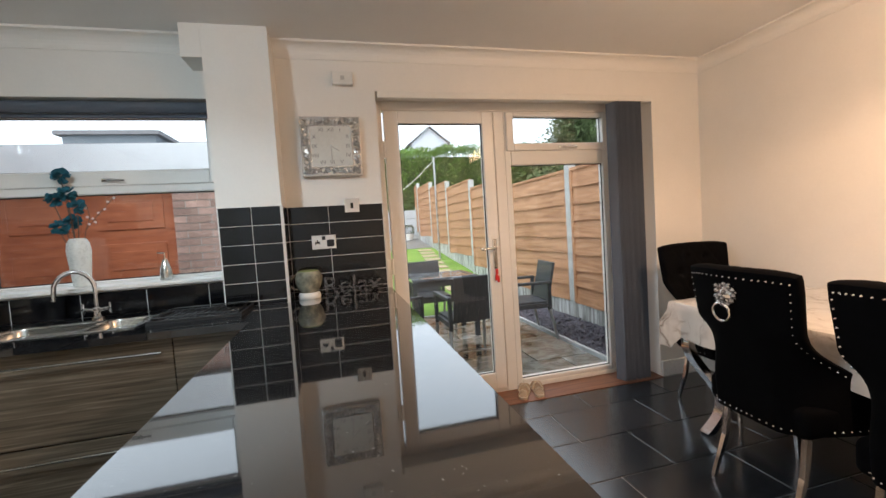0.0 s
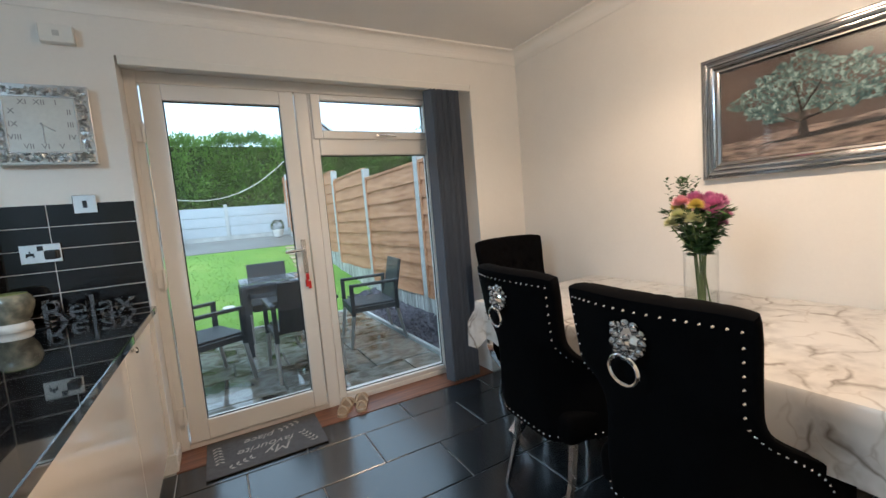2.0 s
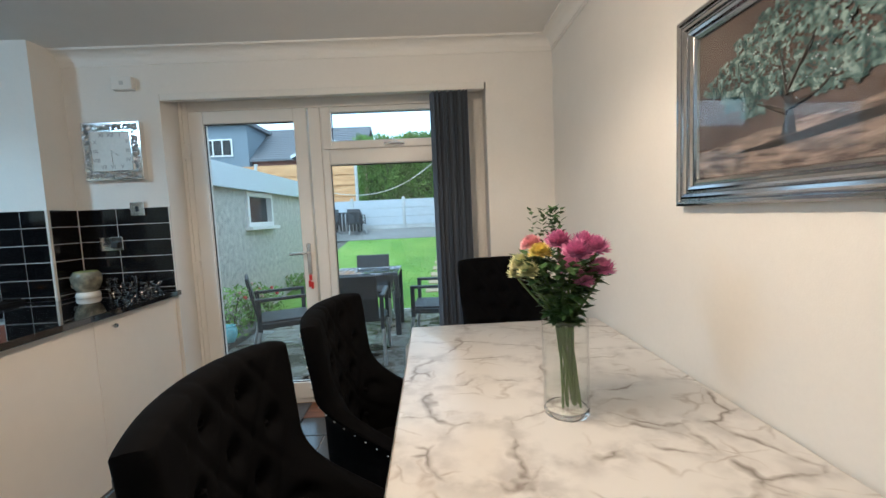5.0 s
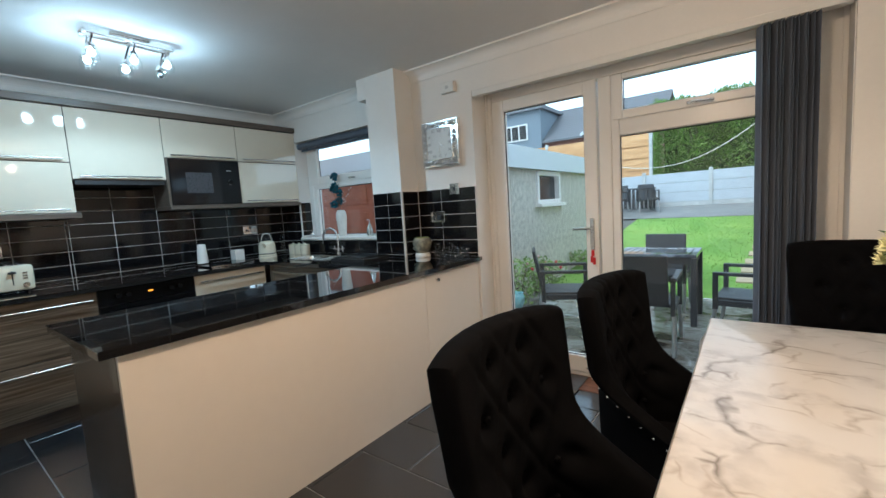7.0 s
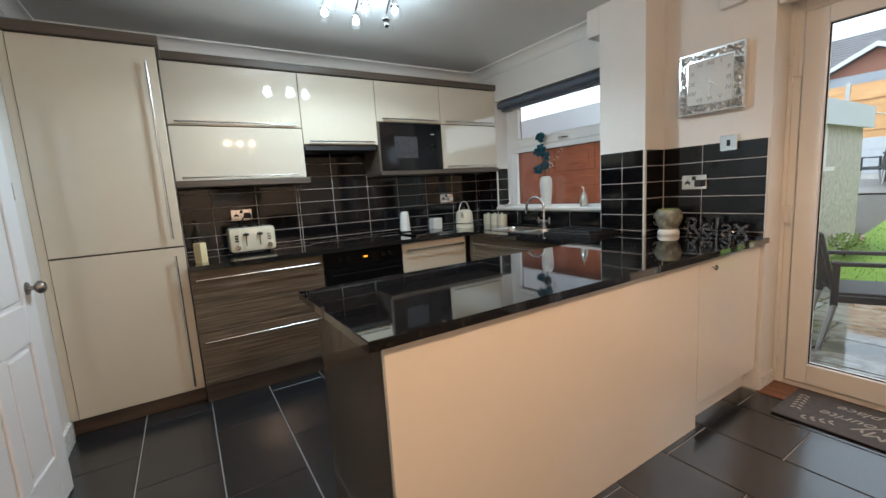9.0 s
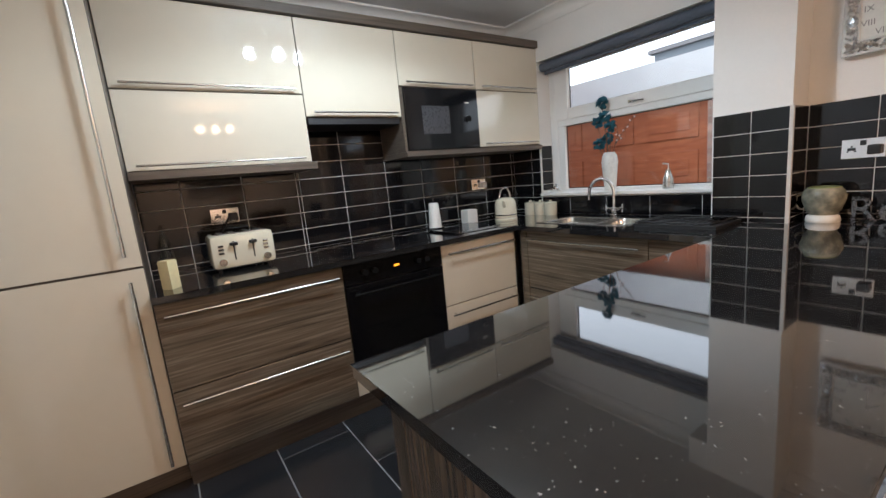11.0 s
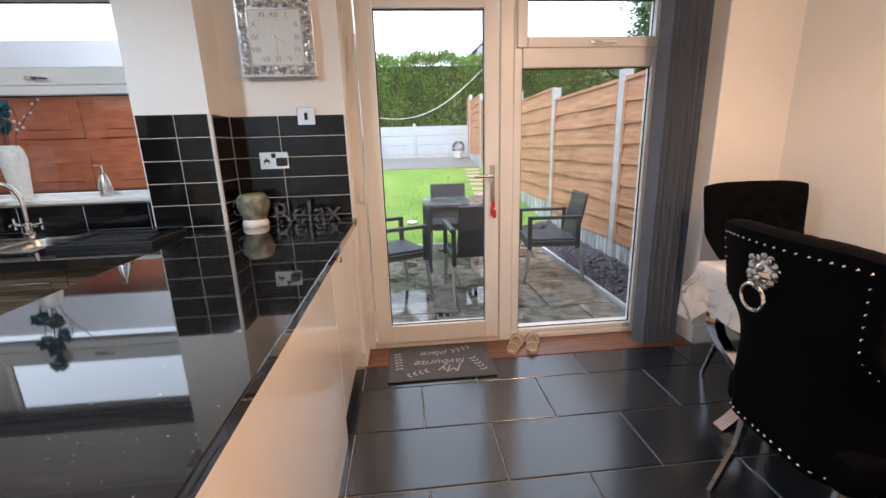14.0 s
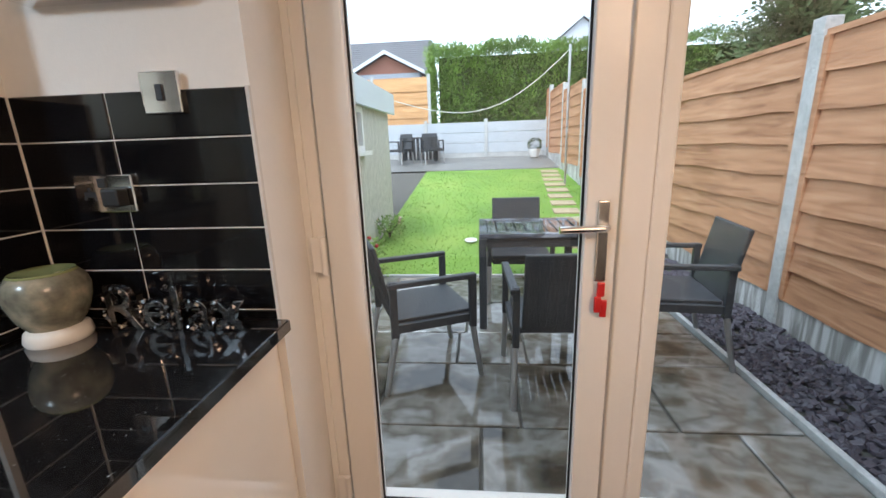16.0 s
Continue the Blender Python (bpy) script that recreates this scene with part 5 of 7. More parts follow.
for sx in (-1, 1):
    for sy in (-1, 1):
        part("leg", boxes((sx * 0.5 - 0.03, sx * 0.5 + 0.03, sy * 0.24 - 0.03, sy * 0.24 + 0.03, 0, 0.655)), M_grey_plastic, bx)

# flower bed by the garage
structure("flower_bed", boxes((-0.59, -0.30, 4.35, 6.0, -0.1, 0.02), bevel=0.02), M_soil, "dark soil flower bed beside the garage")
M_rose = mat("red_rose", (0.55, 0.03, 0.05), 0.6)
M_pale = mat("pale_pink_rose", (0.7, 0.42, 0.42), 0.6)
for n, (bxx, byy, hh, material) in enumerate(((-0.38, 4.7, 0.62, M_rose), (-0.42, 5.3, 0.55, M_pale), (-0.40, 5.8, 0.42, M_rose), (-0.45, 7.2, 0.28, M_pale))):
    sh = thing("rose_bush", bxx, byy, ground_z(byy) + 0.02, "low rose bush with a few blooms beside the garage", "shrub", "rose bushes beside the garage")
    bm = bmesh.new()
    for k in range(12):
        aa = rnd.uniform(0, math.tau)
        tube(bm, [(0, 0, 0), (0.07 * math.cos(aa), 0.07 * math.sin(aa), hh * 0.5), (0.17 * math.cos(aa), 0.17 * math.sin(aa), hh * rnd.uniform(0.7, 1))], [0.006, 0.004, 0.002], 5)
    part("stems", bm, M_twig_bark, sh, kind="stuff")
    bm = bmesh.new()
    for k in range(420):
        aa, rr = rnd.uniform(0, math.tau), 0.22 * math.sqrt(rnd.random())
        p = Vector((rr * math.cos(aa), rr * math.sin(aa), hh * rnd.uniform(0.12, 1.0)))
        up = Vector((rnd.uniform(-1, 1), rnd.uniform(-1, 1), rnd.uniform(-0.2, 1))).normalized()
        sd = up.orthogonal().normalized() * 0.012
        bm.faces.new([bm.verts.new(q) for q in (p, p + up * 0.02 - sd, p + up * 0.045, p + up * 0.02 + sd)])
    part("leaves", bm, M_leaf, sh, kind="stuff")
    for k in range(5):
        aa = rnd.uniform(0, math.tau)
        bm = bmesh.new()
        bmesh.ops.create_icosphere(bm, subdivisions=1, radius=0.026, matrix=Matrix.Translation((0.16 * math.cos(aa), 0.16 * math.sin(aa), hh * rnd.uniform(0.6, 1.0))))
        part("bloom", bm, material, sh)

ornament = thing("garden_ornament", -0.33, 4.52, 0.07, "small pale turquoise glazed garden pot by the flower bed", "plant pot")
M_turquoise = mat("pale_turquoise_glaze", (0.30, 0.55, 0.60), 0.25, vary=0.3, scale=18)
part("pot", lathe(bmesh.new(), [(0, -0.05), (0.055, -0.05), (0.085, 0.02), (0.090, 0.08), (0.070, 0.12), (0.078, 0.135), (0.062, 0.135), (0.058, 0.11), (0, 0.10)], 20), M_turquoise, ornament, smooth=True)

# ---- tiles of the kitchen walls ----
TILE_W, TILE_H, ROW0 = 0.312, 0.0998, 0.906
ROWS = [1.448 - 0.1037 * k for k in range(6)]


def tile_mesh(w, h):
    bm = bmesh.new()
    box(bm, 0.0, w, -0.006, 0.0, 0.0, h)
    e = [e for e in bm.edges if abs(e.verts[0].co.y + 0.006) < 1e-6 and abs(e.verts[1].co.y + 0.006) < 1e-6]
    bmesh.ops.bevel(bm, geom=e, offset=0.0022, segments=1, affect="EDGES")
    return finish(bm, M_tile, "tile")


tile_meshes = {}


def tiles_on(parent_name, origin, rz, cuts, tops, bottom, label):
    """Rows of tiles on a wall: cuts are the joints along it, tops the upper edges, bottom the lowest edge."""
    group = new(parent_name)
    group.matrix_basis = pose(*origin, 0, 0, rz)
    tagged(group, label, kind="structure")
    g = 0.0035
    bed = boxes((cuts[0], cuts[-1], -0.003, 0.0, bottom, tops[0]))
    part("grout_bed", bed, M_grout, group)
    for i, top_z in enumerate(tops):
        low = tops[i + 1] + g if i + 1 < len(tops) else bottom
        h = round(top_z - low, 4)
        if h < 0.008:
            continue
        for a, b in zip(cuts, cuts[1:]):
            w = round(b - a - g, 4)
            if w < 0.012:
                continue
            key = (w, h)
            if key not in tile_meshes:
                tile_meshes[key] = tile_mesh(w, h)
            t = new("tile", tile_meshes[key])
            t.parent = group
            t.matrix_basis = Matrix.Translation((a + g / 2, -0.001, low))
    return group


def cuts_between(a, b, joint, pitch=0.315):
    k0 = math.ceil((a + 0.012 - joint) / pitch)
    out = [a]
    x = joint + k0 * pitch
    while x < b - 0.012:
        out.append(x)
        x += pitch
    return out + [b]


high = [1.448 + 0.1037 * k for k in (2, 1)] + ROWS
# the wall run: local x runs along +y when turned by 90 degrees
tiles_on("tiles_wall_run", (XL, 0, 0), 90, cuts_between(-0.018, 0.827, 0.186, 0.310), ROWS, ROW0, "glossy black wall tiles with pale grout behind the worktop")
tiles_on("tiles_behind_hood", (XL, 0, 0), 90, cuts_between(0.827, 1.435, 0.186, 0.310), high, ROW0, "glossy black wall tiles with pale grout under the cooker hood")
tiles_on("tiles_wall_run_end", (XL, 0, 0), 90, cuts_between(1.435, YW - 0.001, 0.186, 0.310), ROWS, ROW0, "glossy black wall tiles with pale grout behind the kettle")
tiles_on("tiles_window_wall", (0, YW, 0), 0, cuts_between(XL + 0.007, WX0 - 0.001, -2.08), ROWS, ROW0, "glossy black wall tiles beside the window")
tiles_on("tiles_under_window", (0, YW, 0), 0, cuts_between(WX0 + 0.001, WX1 - 0.001, -1.39), [1.035], ROW0, "glossy black tile upstand under the window sill")
tiles_on("tiles_window_reveal", (WX0, 0, 0), 90, [YW + 0.008, GY - 0.005], [r for r in ROWS if r > 1.1], 1.09, "glossy black tiles in the window reveal")
tiles_on("tiles_pier_front", (0, PY, 0), 0, [PX0 + 0.006, -0.463, PX1 - 0.007], ROWS, ROW0, "glossy black wall tiles on the pier")
tiles_on("tiles_pier_side", (PX1, 0, 0), 90, [PY + 0.008, YD - 0.007], ROWS, ROW0, "glossy black wall tiles on the side of the pier")
tiles_on("tiles_door_wall", (0, YD, 0), 0, [PX1 + 0.007, -0.060, OX0 - 0.006], ROWS, ROW0, "glossy black wall tiles between pier and garden door")
structure("tile_edge_trim", boxes((WX0 - 0.002, WX0 + 0.008, YW - 0.008, YW + 0.006, ROW0, 1.45)), M_trim_tile, "pale plastic tile edging")
structure("tile_edge_trim_pier", boxes((PX1 - 0.008, PX1 + 0.007, PY - 0.008, PY + 0.008, ROW0, 1.45)), M_trim_tile, "pale plastic tile edging")
structure("tile_edge_trim_door", boxes((OX0 - 0.007, OX0 + 0.0005, YD - 0.009, YD + 0.001, ROW0, 1.45)), M_trim_tile, "pale plastic tile edging")

# ---- skirting ----
structure("skirting_east", boxes((XR - 0.018, XR, YB, YD, 0, 0.12), bevel=0.004), M_gloss_white, "white painted skirting board")
structure("skirting_door_wall", boxes((OX1 + 0.002, XR - 0.019, YD - 0.018, YD, 0, 0.12), bevel=0.004), M_gloss_white, "white painted skirting board")
structure("skirting_south", boxes((-1.70, XR - 0.019, YB, YB + 0.018, 0, 0.12), bevel=0.004), M_gloss_white, "white painted skirting board")
structure("skirting_door_side", boxes((0.205, OX0 + 0.012, YD - 0.016, YD - 0.001, 0, 0.10), (OX0 + 0.0005, OX0 + 0.014, YD - 0.001, F0 - 0.02, 0.004, 0.08), bevel=0.003), M_gloss_white, "white painted skirting at the door reveal")

# ---- inner door, standing open against the wall ----
idoor = thing("panel_door", -1.19, -0.595, 0.008, "white painted six-panel inner door with round brass-grey knob, standing open", "door", rz=-5)
W6, H6 = 0.762, 1.981
bm = bmesh.new()
box(bm, 0, W6, -0.035, -0.012, 0, H6)
for r in ((0, 0.11, -0.012, 0, 0, H6), (W6 - 0.11, W6, -0.012, 0, 0, H6), (0.335, 0.427, -0.012, 0, 0.22, 0.74), (0.335, 0.427, -0.012, 0, 0.90, 1.52), (0.335, 0.427, -0.012, 0, 1.62, H6 - 0.11), (0.11, W6 - 0.11, -0.012, 0, 0, 0.22), (0.11, W6 - 0.11, -0.012, 0, 0.74, 0.90), (0.11, W6 - 0.11, -0.012, 0, 1.52, 1.62), (0.11, W6 - 0.11, -0.012, 0, H6 - 0.11, H6)):
    box(bm, *r, bevel=0.003, segments=1)
part("door_leaf", bm, M_door_paint, idoor)
for z0, z1 in ((0.24, 0.72), (0.92, 1.50), (1.64, H6 - 0.13)):
    for x0, x1 in ((0.13, 0.315), (0.447, W6 - 0.13)):
        part("raised_panel", boxes((x0, x1, -0.014, -0.003, z0, z1), bevel=0.008), M_door_paint, idoor)
M_pewter = mat("satin_pewter", (0.30, 0.28, 0.26), 0.32, 1.0)
part("door_knob", lathe(bmesh.new(), [(0, 0.062), (0.018, 0.060), (0.027, 0.050), (0.028, 0.040), (0.020, 0.030), (0.010, 0.024), (0.010, 0.006), (0.026, 0.005), (0.027, 0.0), (0, 0)], 20), M_pewter, idoor, "round satin metal knob", smooth=True, m=pose(0.06, 0, 0.96, -90, 0, 0))
switch = thing("light_switch", -1.53, YB, 1.39, "brushed steel light switch plate on the white wall", "light switch")
part("plate", boxes((-0.04, 0.04, 0, 0.006, -0.043, 0.043), bevel=0.002), M_steel, switch)
part("rocker", boxes((-0.006, 0.006, 0.006, 0.011, -0.013, 0.013), bevel=0.001), M_black, switch)

# ---- sockets, switch, alarm box, clock ----


def socket(x, y, z, rz, label, plug=True, rubber=True, w=0.147):
    s = thing("wall_socket", x, y, z, label, "wall socket", "sockets of the kitchen", rz)
    part("face_plate", boxes((-w / 2, w / 2, -0.012, 0.0, -0.044, 0.044), bevel=0.003), M_chrome, s)
    for cx in ((-0.037, 0.037) if w > 0.1 else (0.0,)):
        part("outlet", boxes((cx - 0.003, cx + 0.003, -0.0128, -0.012, 0.006, 0.015), (cx - 0.016, cx - 0.009, -0.0128, -0.012, -0.014, -0.008), (cx + 0.009, cx + 0.016, -0.0128, -0.012, -0.014, -0.008), (cx - 0.014, cx + 0.014, -0.0125, -0.012, -0.0075, 0.005)), M_black, s)
    part("rocker", boxes((-0.010, 0.010, -0.016, -0.012, 0.014, 0.036), bevel=0.001), M_black, s)
    if plug:
        part("plug", boxes((0.018, 0.062, -0.045, -0.0125, -0.028, 0.014), bevel=0.006), M_black if plug == "black" else M_white, s, "plug in the socket")
    return s


socket(-0.100, YD - 0.007, 1.226, 0, "brushed steel double socket with black plug", "black")
socket(XL + 0.007, 0.377, 1.176, 90, "brushed steel double socket with dark plug above the toaster", "black")
socket(XL + 0.007, 2.27, 1.19, 90, "double socket with white plug above the kettle", "white")
sw = thing("fused_switch", 0.085, YD - 0.007, 1.442, "square brushed steel fused switch with black rocker", "light switch")
part("face_plate", boxes((-0.045, 0.045, -0.012, 0, -0.044, 0.044), bevel=0.003), M_chrome, sw)
part("rocker", boxes((-0.008, 0.008, -0.017, -0.012, -0.017, 0.017), bevel=0.002), M_black, sw)
alarm = thing("alarm_box", 0.085, YD, 2.218, "small white plastic detector box high on the wall", "alarm")
part("cover", boxes((-0.062, 0.062, -0.042, 0, -0.04, 0.04), bevel=0.005), M_white, alarm)
part("lens", boxes((-0.012, 0.012, -0.044, -0.042, -0.012, 0.012)), mat("pale_grey_plastic", (0.5, 0.5, 0.48), 0.3), alarm)

clock = thing("wall_clock", -0.011, YD, 1.805, "square wall clock with crushed-crystal mirrored frame and Roman numerals", "clock")
CW = 0.178
part("case", boxes((-CW, CW, -0.045, 0, -CW, CW), bevel=0.002), M_chrome, clock, "mirrored case")
M_crystal = mat("crushed_crystal", (0.62, 0.63, 0.63), 0.30, 1.0, vary=0.4, scale=60)
bm = bmesh.new()
rnd = random.Random(4)
for side in range(4):
    for k in range(170):
        a, b = rnd.uniform(-CW + 0.014, CW - 0.014), CW - 0.014 - rnd.uniform(0, 0.036)
        px, pz = ((a, b), (a, -b), (b, a), (-b, a))[side]
        s = rnd.uniform(0.004, 0.0075)
        m = Matrix.Translation((px, -0.046, pz)) @ Euler((rnd.uniform(0, 6), rnd.uniform(0, 6), rnd.uniform(0, 6))).to_matrix().to_4x4()
        v = [bm.verts.new(m @ Vector(p)) for p in ((s, s, s), (-s, -s, s), (-s, s, -s), (s, -s, -s))]
        for f in ((0, 1, 2), (0, 3, 1), (0, 2, 3), (1, 3, 2)):
            bm.faces.new([v[i] for i in f])
part("crystal_cover", bm, M_crystal, clock, "crushed mirror crystals", kind="stuff")
part("inner_rim", boxes((-0.128, 0.128, -0.052, -0.045, 0.120, 0.128), (-0.128, 0.128, -0.052, -0.045, -0.128, -0.120), (-0.128, -0.120, -0.052, -0.045, -0.12, 0.12), (0.120, 0.128, -0.052, -0.045, -0.12, 0.12), bevel=0.001), M_chrome, clock)
part("dial", boxes((-0.120, 0.120, -0.0475, -0.0455, -0.120, 0.120)), mat("pale_silver_dial", (0.62, 0.63, 0.60), 0.35), clock)
M_ink = mat("grey_ink", (0.22, 0.22, 0.22), 0.6)
NUM = ["XII", "I", "II", "III", "IV", "V", "VI", "VII", "VIII", "IX", "X", "XI"]
for h, word in enumerate(NUM):
    ang = math.radians(30 * h)
    ux, uz = math.sin(ang), math.cos(ang)
    k = 0.098 / max(abs(ux), abs(uz))
    cx, cz = ux * min(k, 0.13), uz * min(k, 0.13)
    curve = bpy.data.curves.new("numeral", "FONT")
    curve.body, curve.size, curve.align_x, curve.align_y, curve.extrude = word, 0.034, "CENTER", "CENTER", 0.0003
    num = new("numeral", curve)
    num.parent = clock
    num.matrix_basis = pose(max(-0.1, min(0.1, cx)), -0.0478, max(-0.1, min(0.1, cz)), 90, 0, 0)
    curve.materials.append(M_ink)
part("minute_hand", boxes((-0.0015, 0.0015, -0.0495, -0.0485, -0.085, 0.01)), M_chrome, clock)
part("hour_hand", boxes((-0.002, 0.002, -0.0503, -0.0497, -0.01, 0.05)), M_chrome, clock, m=pose(0, 0, 0, 0, 125, 0))

# ---- framed picture ----
pic = thing("framed_picture", XR - 0.001, 0.912, 1.593, "framed picture of a silver tree in a ribbed chrome frame", "picture")
PW, PH = 0.405, 0.283
bm = bmesh.new()
prof = [(0.0, 0.0), (0.0, 0.030), (0.006, 0.034), (0.014, 0.034), (0.018, 0.028), (0.022, 0.028), (0.028, 0.031), (0.036, 0.030), (0.040, 0.023), (0.044, 0.023), (0.050, 0.026), (0.058, 0.024), (0.062, 0.017), (0.068, 0.018), (0.076, 0.014), (0.080, 0.008), (0.080, 0.0)]
corners = [(-PW, -PH, 1, 1), (PW, -PH, -1, 1), (PW, PH, -1, -1), (-PW, PH, 1, -1)]
rings = [[bm.verts.new((-d, y + sy * i, z + sz * i)) for i, d in prof] for y, z, sy, sz in corners]
for a in range(4):
    r0, r1 = rings[a], rings[(a + 1) % 4]
    for k in range(len(prof)):
        bm.faces.new((r0[k], r0[(k + 1) % len(prof)], r1[(k + 1) % len(prof)], r1[k]))
part("frame", bm, mat("ribbed_dark_chrome", (0.50, 0.50, 0.51), 0.10, 1.0, vary=0.05), pic, "ribbed chrome frame")
M_sky_art = ramp_mat("brown_art_sky", "noise", [(0.3, (0.075, 0.052, 0.048)), (0.7, (0.13, 0.095, 0.085))], 0.25, 3)
M_field_art = ramp_mat("art_field", "noise", [(0.35, (0.10, 0.075, 0.07)), (0.65, (0.36, 0.27, 0.23))], 0.25, 14, (1, 1, 5))
M_tree_art = ramp_mat("silver_green_art_leaves", "noise", [(0.36, (0.035, 0.065, 0.068)), (0.5, (0.11, 0.165, 0.165)), (0.66, (0.30, 0.38, 0.37))], 0.25, 60)
M_trunk_art = mat("dark_art_trunk", (0.035, 0.028, 0.026), 0.3)
part("canvas", boxes((-0.006, -0.001, -PW + 0.075, PW - 0.075, -PH + 0.075, PH - 0.075)), M_sky_art, pic)
bm = bmesh.new()
prism(bm, [(-PW + 0.078, -PH + 0.078), (PW - 0.078, -PH + 0.078), (PW - 0.078, -0.128), (0.1, -0.105), (-0.15, -0.095), (-PW + 0.078, -0.075)], "x", -0.0068, -0.0062)
part("painted_field", bm, M_field_art, pic)
bm = bmesh.new()
prism(bm, [(0.20, -0.150), (0.05, -0.135), (-0.10, -0.118), (-0.27, -0.108), (-0.27, -0.124), (-0.10, -0.140), (0.05, -0.152)], "x", -0.0075, -0.0069)
prism(bm, [(-0.005, -0.128), (0.035, -0.128), (0.027, -0.085), (0.030, -0.03), (0.008, -0.03), (0.004, -0.085)], "x", -0.0082, -0.0076)
for p0, p1, p2 in (((0.02, -0.08), (0.07, -0.055), (0.13, -0.03)), ((0.015, -0.07), (-0.06, -0.05), (-0.11, -0.01)), ((0.018, -0.04), (0.03, 0.02), (0.05, 0.09)), ((0.015, -0.03), (-0.02, 0.03), (-0.05, 0.08))):
    tube(bm, [(-0.0085, *p0), (-0.0085, *p1), (-0.0085, *p2)], [0.006, 0.004, 0.002], 5)
part("painted_trunk", bm, M_trunk_art, pic)
bm = bmesh.new()
rnd = random.Random(11)
for k in range(3400):
    a, r = rnd.uniform(0, math.tau), rnd.random() ** 0.42
    lump = 1 + 0.10 * math.sin(5 * a + 0.6) + 0.07 * math.sin(9 * a) + 0.05 * math.sin(17 * a)
    y = 0.005 + 0.255 * r * lump * math.cos(a)
    z = 0.020 + (0.158 if math.sin(a) > 0 else 0.085) * r * lump * math.sin(a)
    if z < -0.035 and abs(y - 0.02) < 0.06 or math.sin(y * 55 + z * 20) * math.sin(z * 70 - y * 18) > 0.90:
        continue
    s = rnd.uniform(0.004, 0.0085)
    n = 5
    c = [bm.verts.new((-0.0088 - 0.0000006 * k, y + s * rnd.uniform(0.5, 1) * math.cos(math.tau * i / n), z + s * rnd.uniform(0.4, 0.9) * math.sin(math.tau * i / n))) for i in range(n)]
    bm.faces.new(c)
part("painted_leaves", bm, M_tree_art, pic, kind="stuff")
bm = bmesh.new()
for k in range(60):
    a, r = rnd.uniform(0, math.tau), math.sqrt(rnd.random())
    bmesh.ops.create_icosphere(bm, subdivisions=1, radius=0.0028, matrix=Matrix.Translation((-0.0105, 0.02 + 0.2 * r * math.cos(a), 0.03 + 0.10 * r * math.sin(a))))
part("crystal_cover", bm, M_chrome, pic, "tiny crystals", kind="stuff")
part("picture_glass", boxes((-0.0135, -0.0125, -PW + 0.07, PW - 0.07, -PH + 0.07, PH - 0.07)), M_pane, pic, "glossy resin glaze")

# ---- ceiling lights ----
M_bulb_cool = glow("lit_cool_bulb", (0.85, 0.97, 1.0), 14)
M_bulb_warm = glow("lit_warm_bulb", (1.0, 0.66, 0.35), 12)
kl = thing("ceiling_spot_bar", -1.0, 0.97, ZC, "chrome twin-rail ceiling light with five lit frosted bulbs and one unlit", "ceiling light")
part("ceiling_plate", boxes((-0.045, 0.045, -0.10, 0.10, -0.014, -0.001), bevel=0.004), M_chrome, kl)
for x in (-0.032, 0.032):
    part("rail", boxes((x - 0.011, x + 0.011, -0.225, 0.225, -0.038, -0.026), bevel=0.002), M_chrome, kl, "flat chrome rail")
for y in (-0.22, 0.0, 0.22):
    part("cross_bar", boxes((-0.045, 0.045, y - 0.008, y + 0.008, -0.0255, -0.0145), bevel=0.002), M_chrome, kl)
for k, (x, y, z) in enumerate(SPOTS + [(-1.105, 1.16, 2.275)]):
    lx, ly, lz = x + 1.0, y - 0.97, z - ZC
    side = 0.032 if lx > -0.06 else -0.032
    part("arm", tube(bmesh.new(), [(side, ly, -0.036), (side + (lx - side) * 0.3, ly, -0.05), (lx, ly, lz + 0.045)], 0.006, 8), M_chrome, kl, smooth=True)
    part("lamp_cup", lathe(bmesh.new(), [(0, 0.05), (0.014, 0.048), (0.024, 0.032), (0.026, 0.018), (0.022, 0.018), (0, 0.03)], 18), M_chrome, kl, "chrome lamp cup", smooth=True, m=pose(lx, ly, lz))
    shade = part("glass_shade", lathe(bmesh.new(), [(0.024, 0.02), (0.036, 0.0), (0.039, -0.025), (0.036, -0.045)], 18), M_pane, kl, "clear glass shade", smooth=True, m=pose(lx, ly, lz))
    shade.visible_shadow = False
    bulb = part("bulb", lathe(bmesh.new(), [(0, 0.02), (0.011, 0.012), (0.019, -0.002), (0.019, -0.012), (0.011, -0.023), (0, -0.027)], 16), M_bulb_cool if k < 5 else M_antique, kl, "lit cool white bulb" if k < 5 else "unlit bulb", smooth=True, m=pose(lx, ly, lz))
    bulb.visible_shadow = False
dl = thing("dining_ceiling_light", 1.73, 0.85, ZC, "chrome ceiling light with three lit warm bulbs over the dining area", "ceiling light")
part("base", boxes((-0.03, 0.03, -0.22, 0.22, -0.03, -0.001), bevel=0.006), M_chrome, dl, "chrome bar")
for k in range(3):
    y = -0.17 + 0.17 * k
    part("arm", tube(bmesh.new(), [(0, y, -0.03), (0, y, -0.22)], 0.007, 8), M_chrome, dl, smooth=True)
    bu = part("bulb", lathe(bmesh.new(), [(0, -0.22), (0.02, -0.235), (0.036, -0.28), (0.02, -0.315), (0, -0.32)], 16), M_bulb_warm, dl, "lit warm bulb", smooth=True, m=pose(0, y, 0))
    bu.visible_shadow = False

# ---- on the worktop ----


def turned(name, x, y, z, profile, material, label, category, sides=24, pname="body"):
    t = thing(name, x, y, z, label, category)
    part(pname, lathe(bmesh.new(), profile, sides), material, t, smooth=True)
    return t


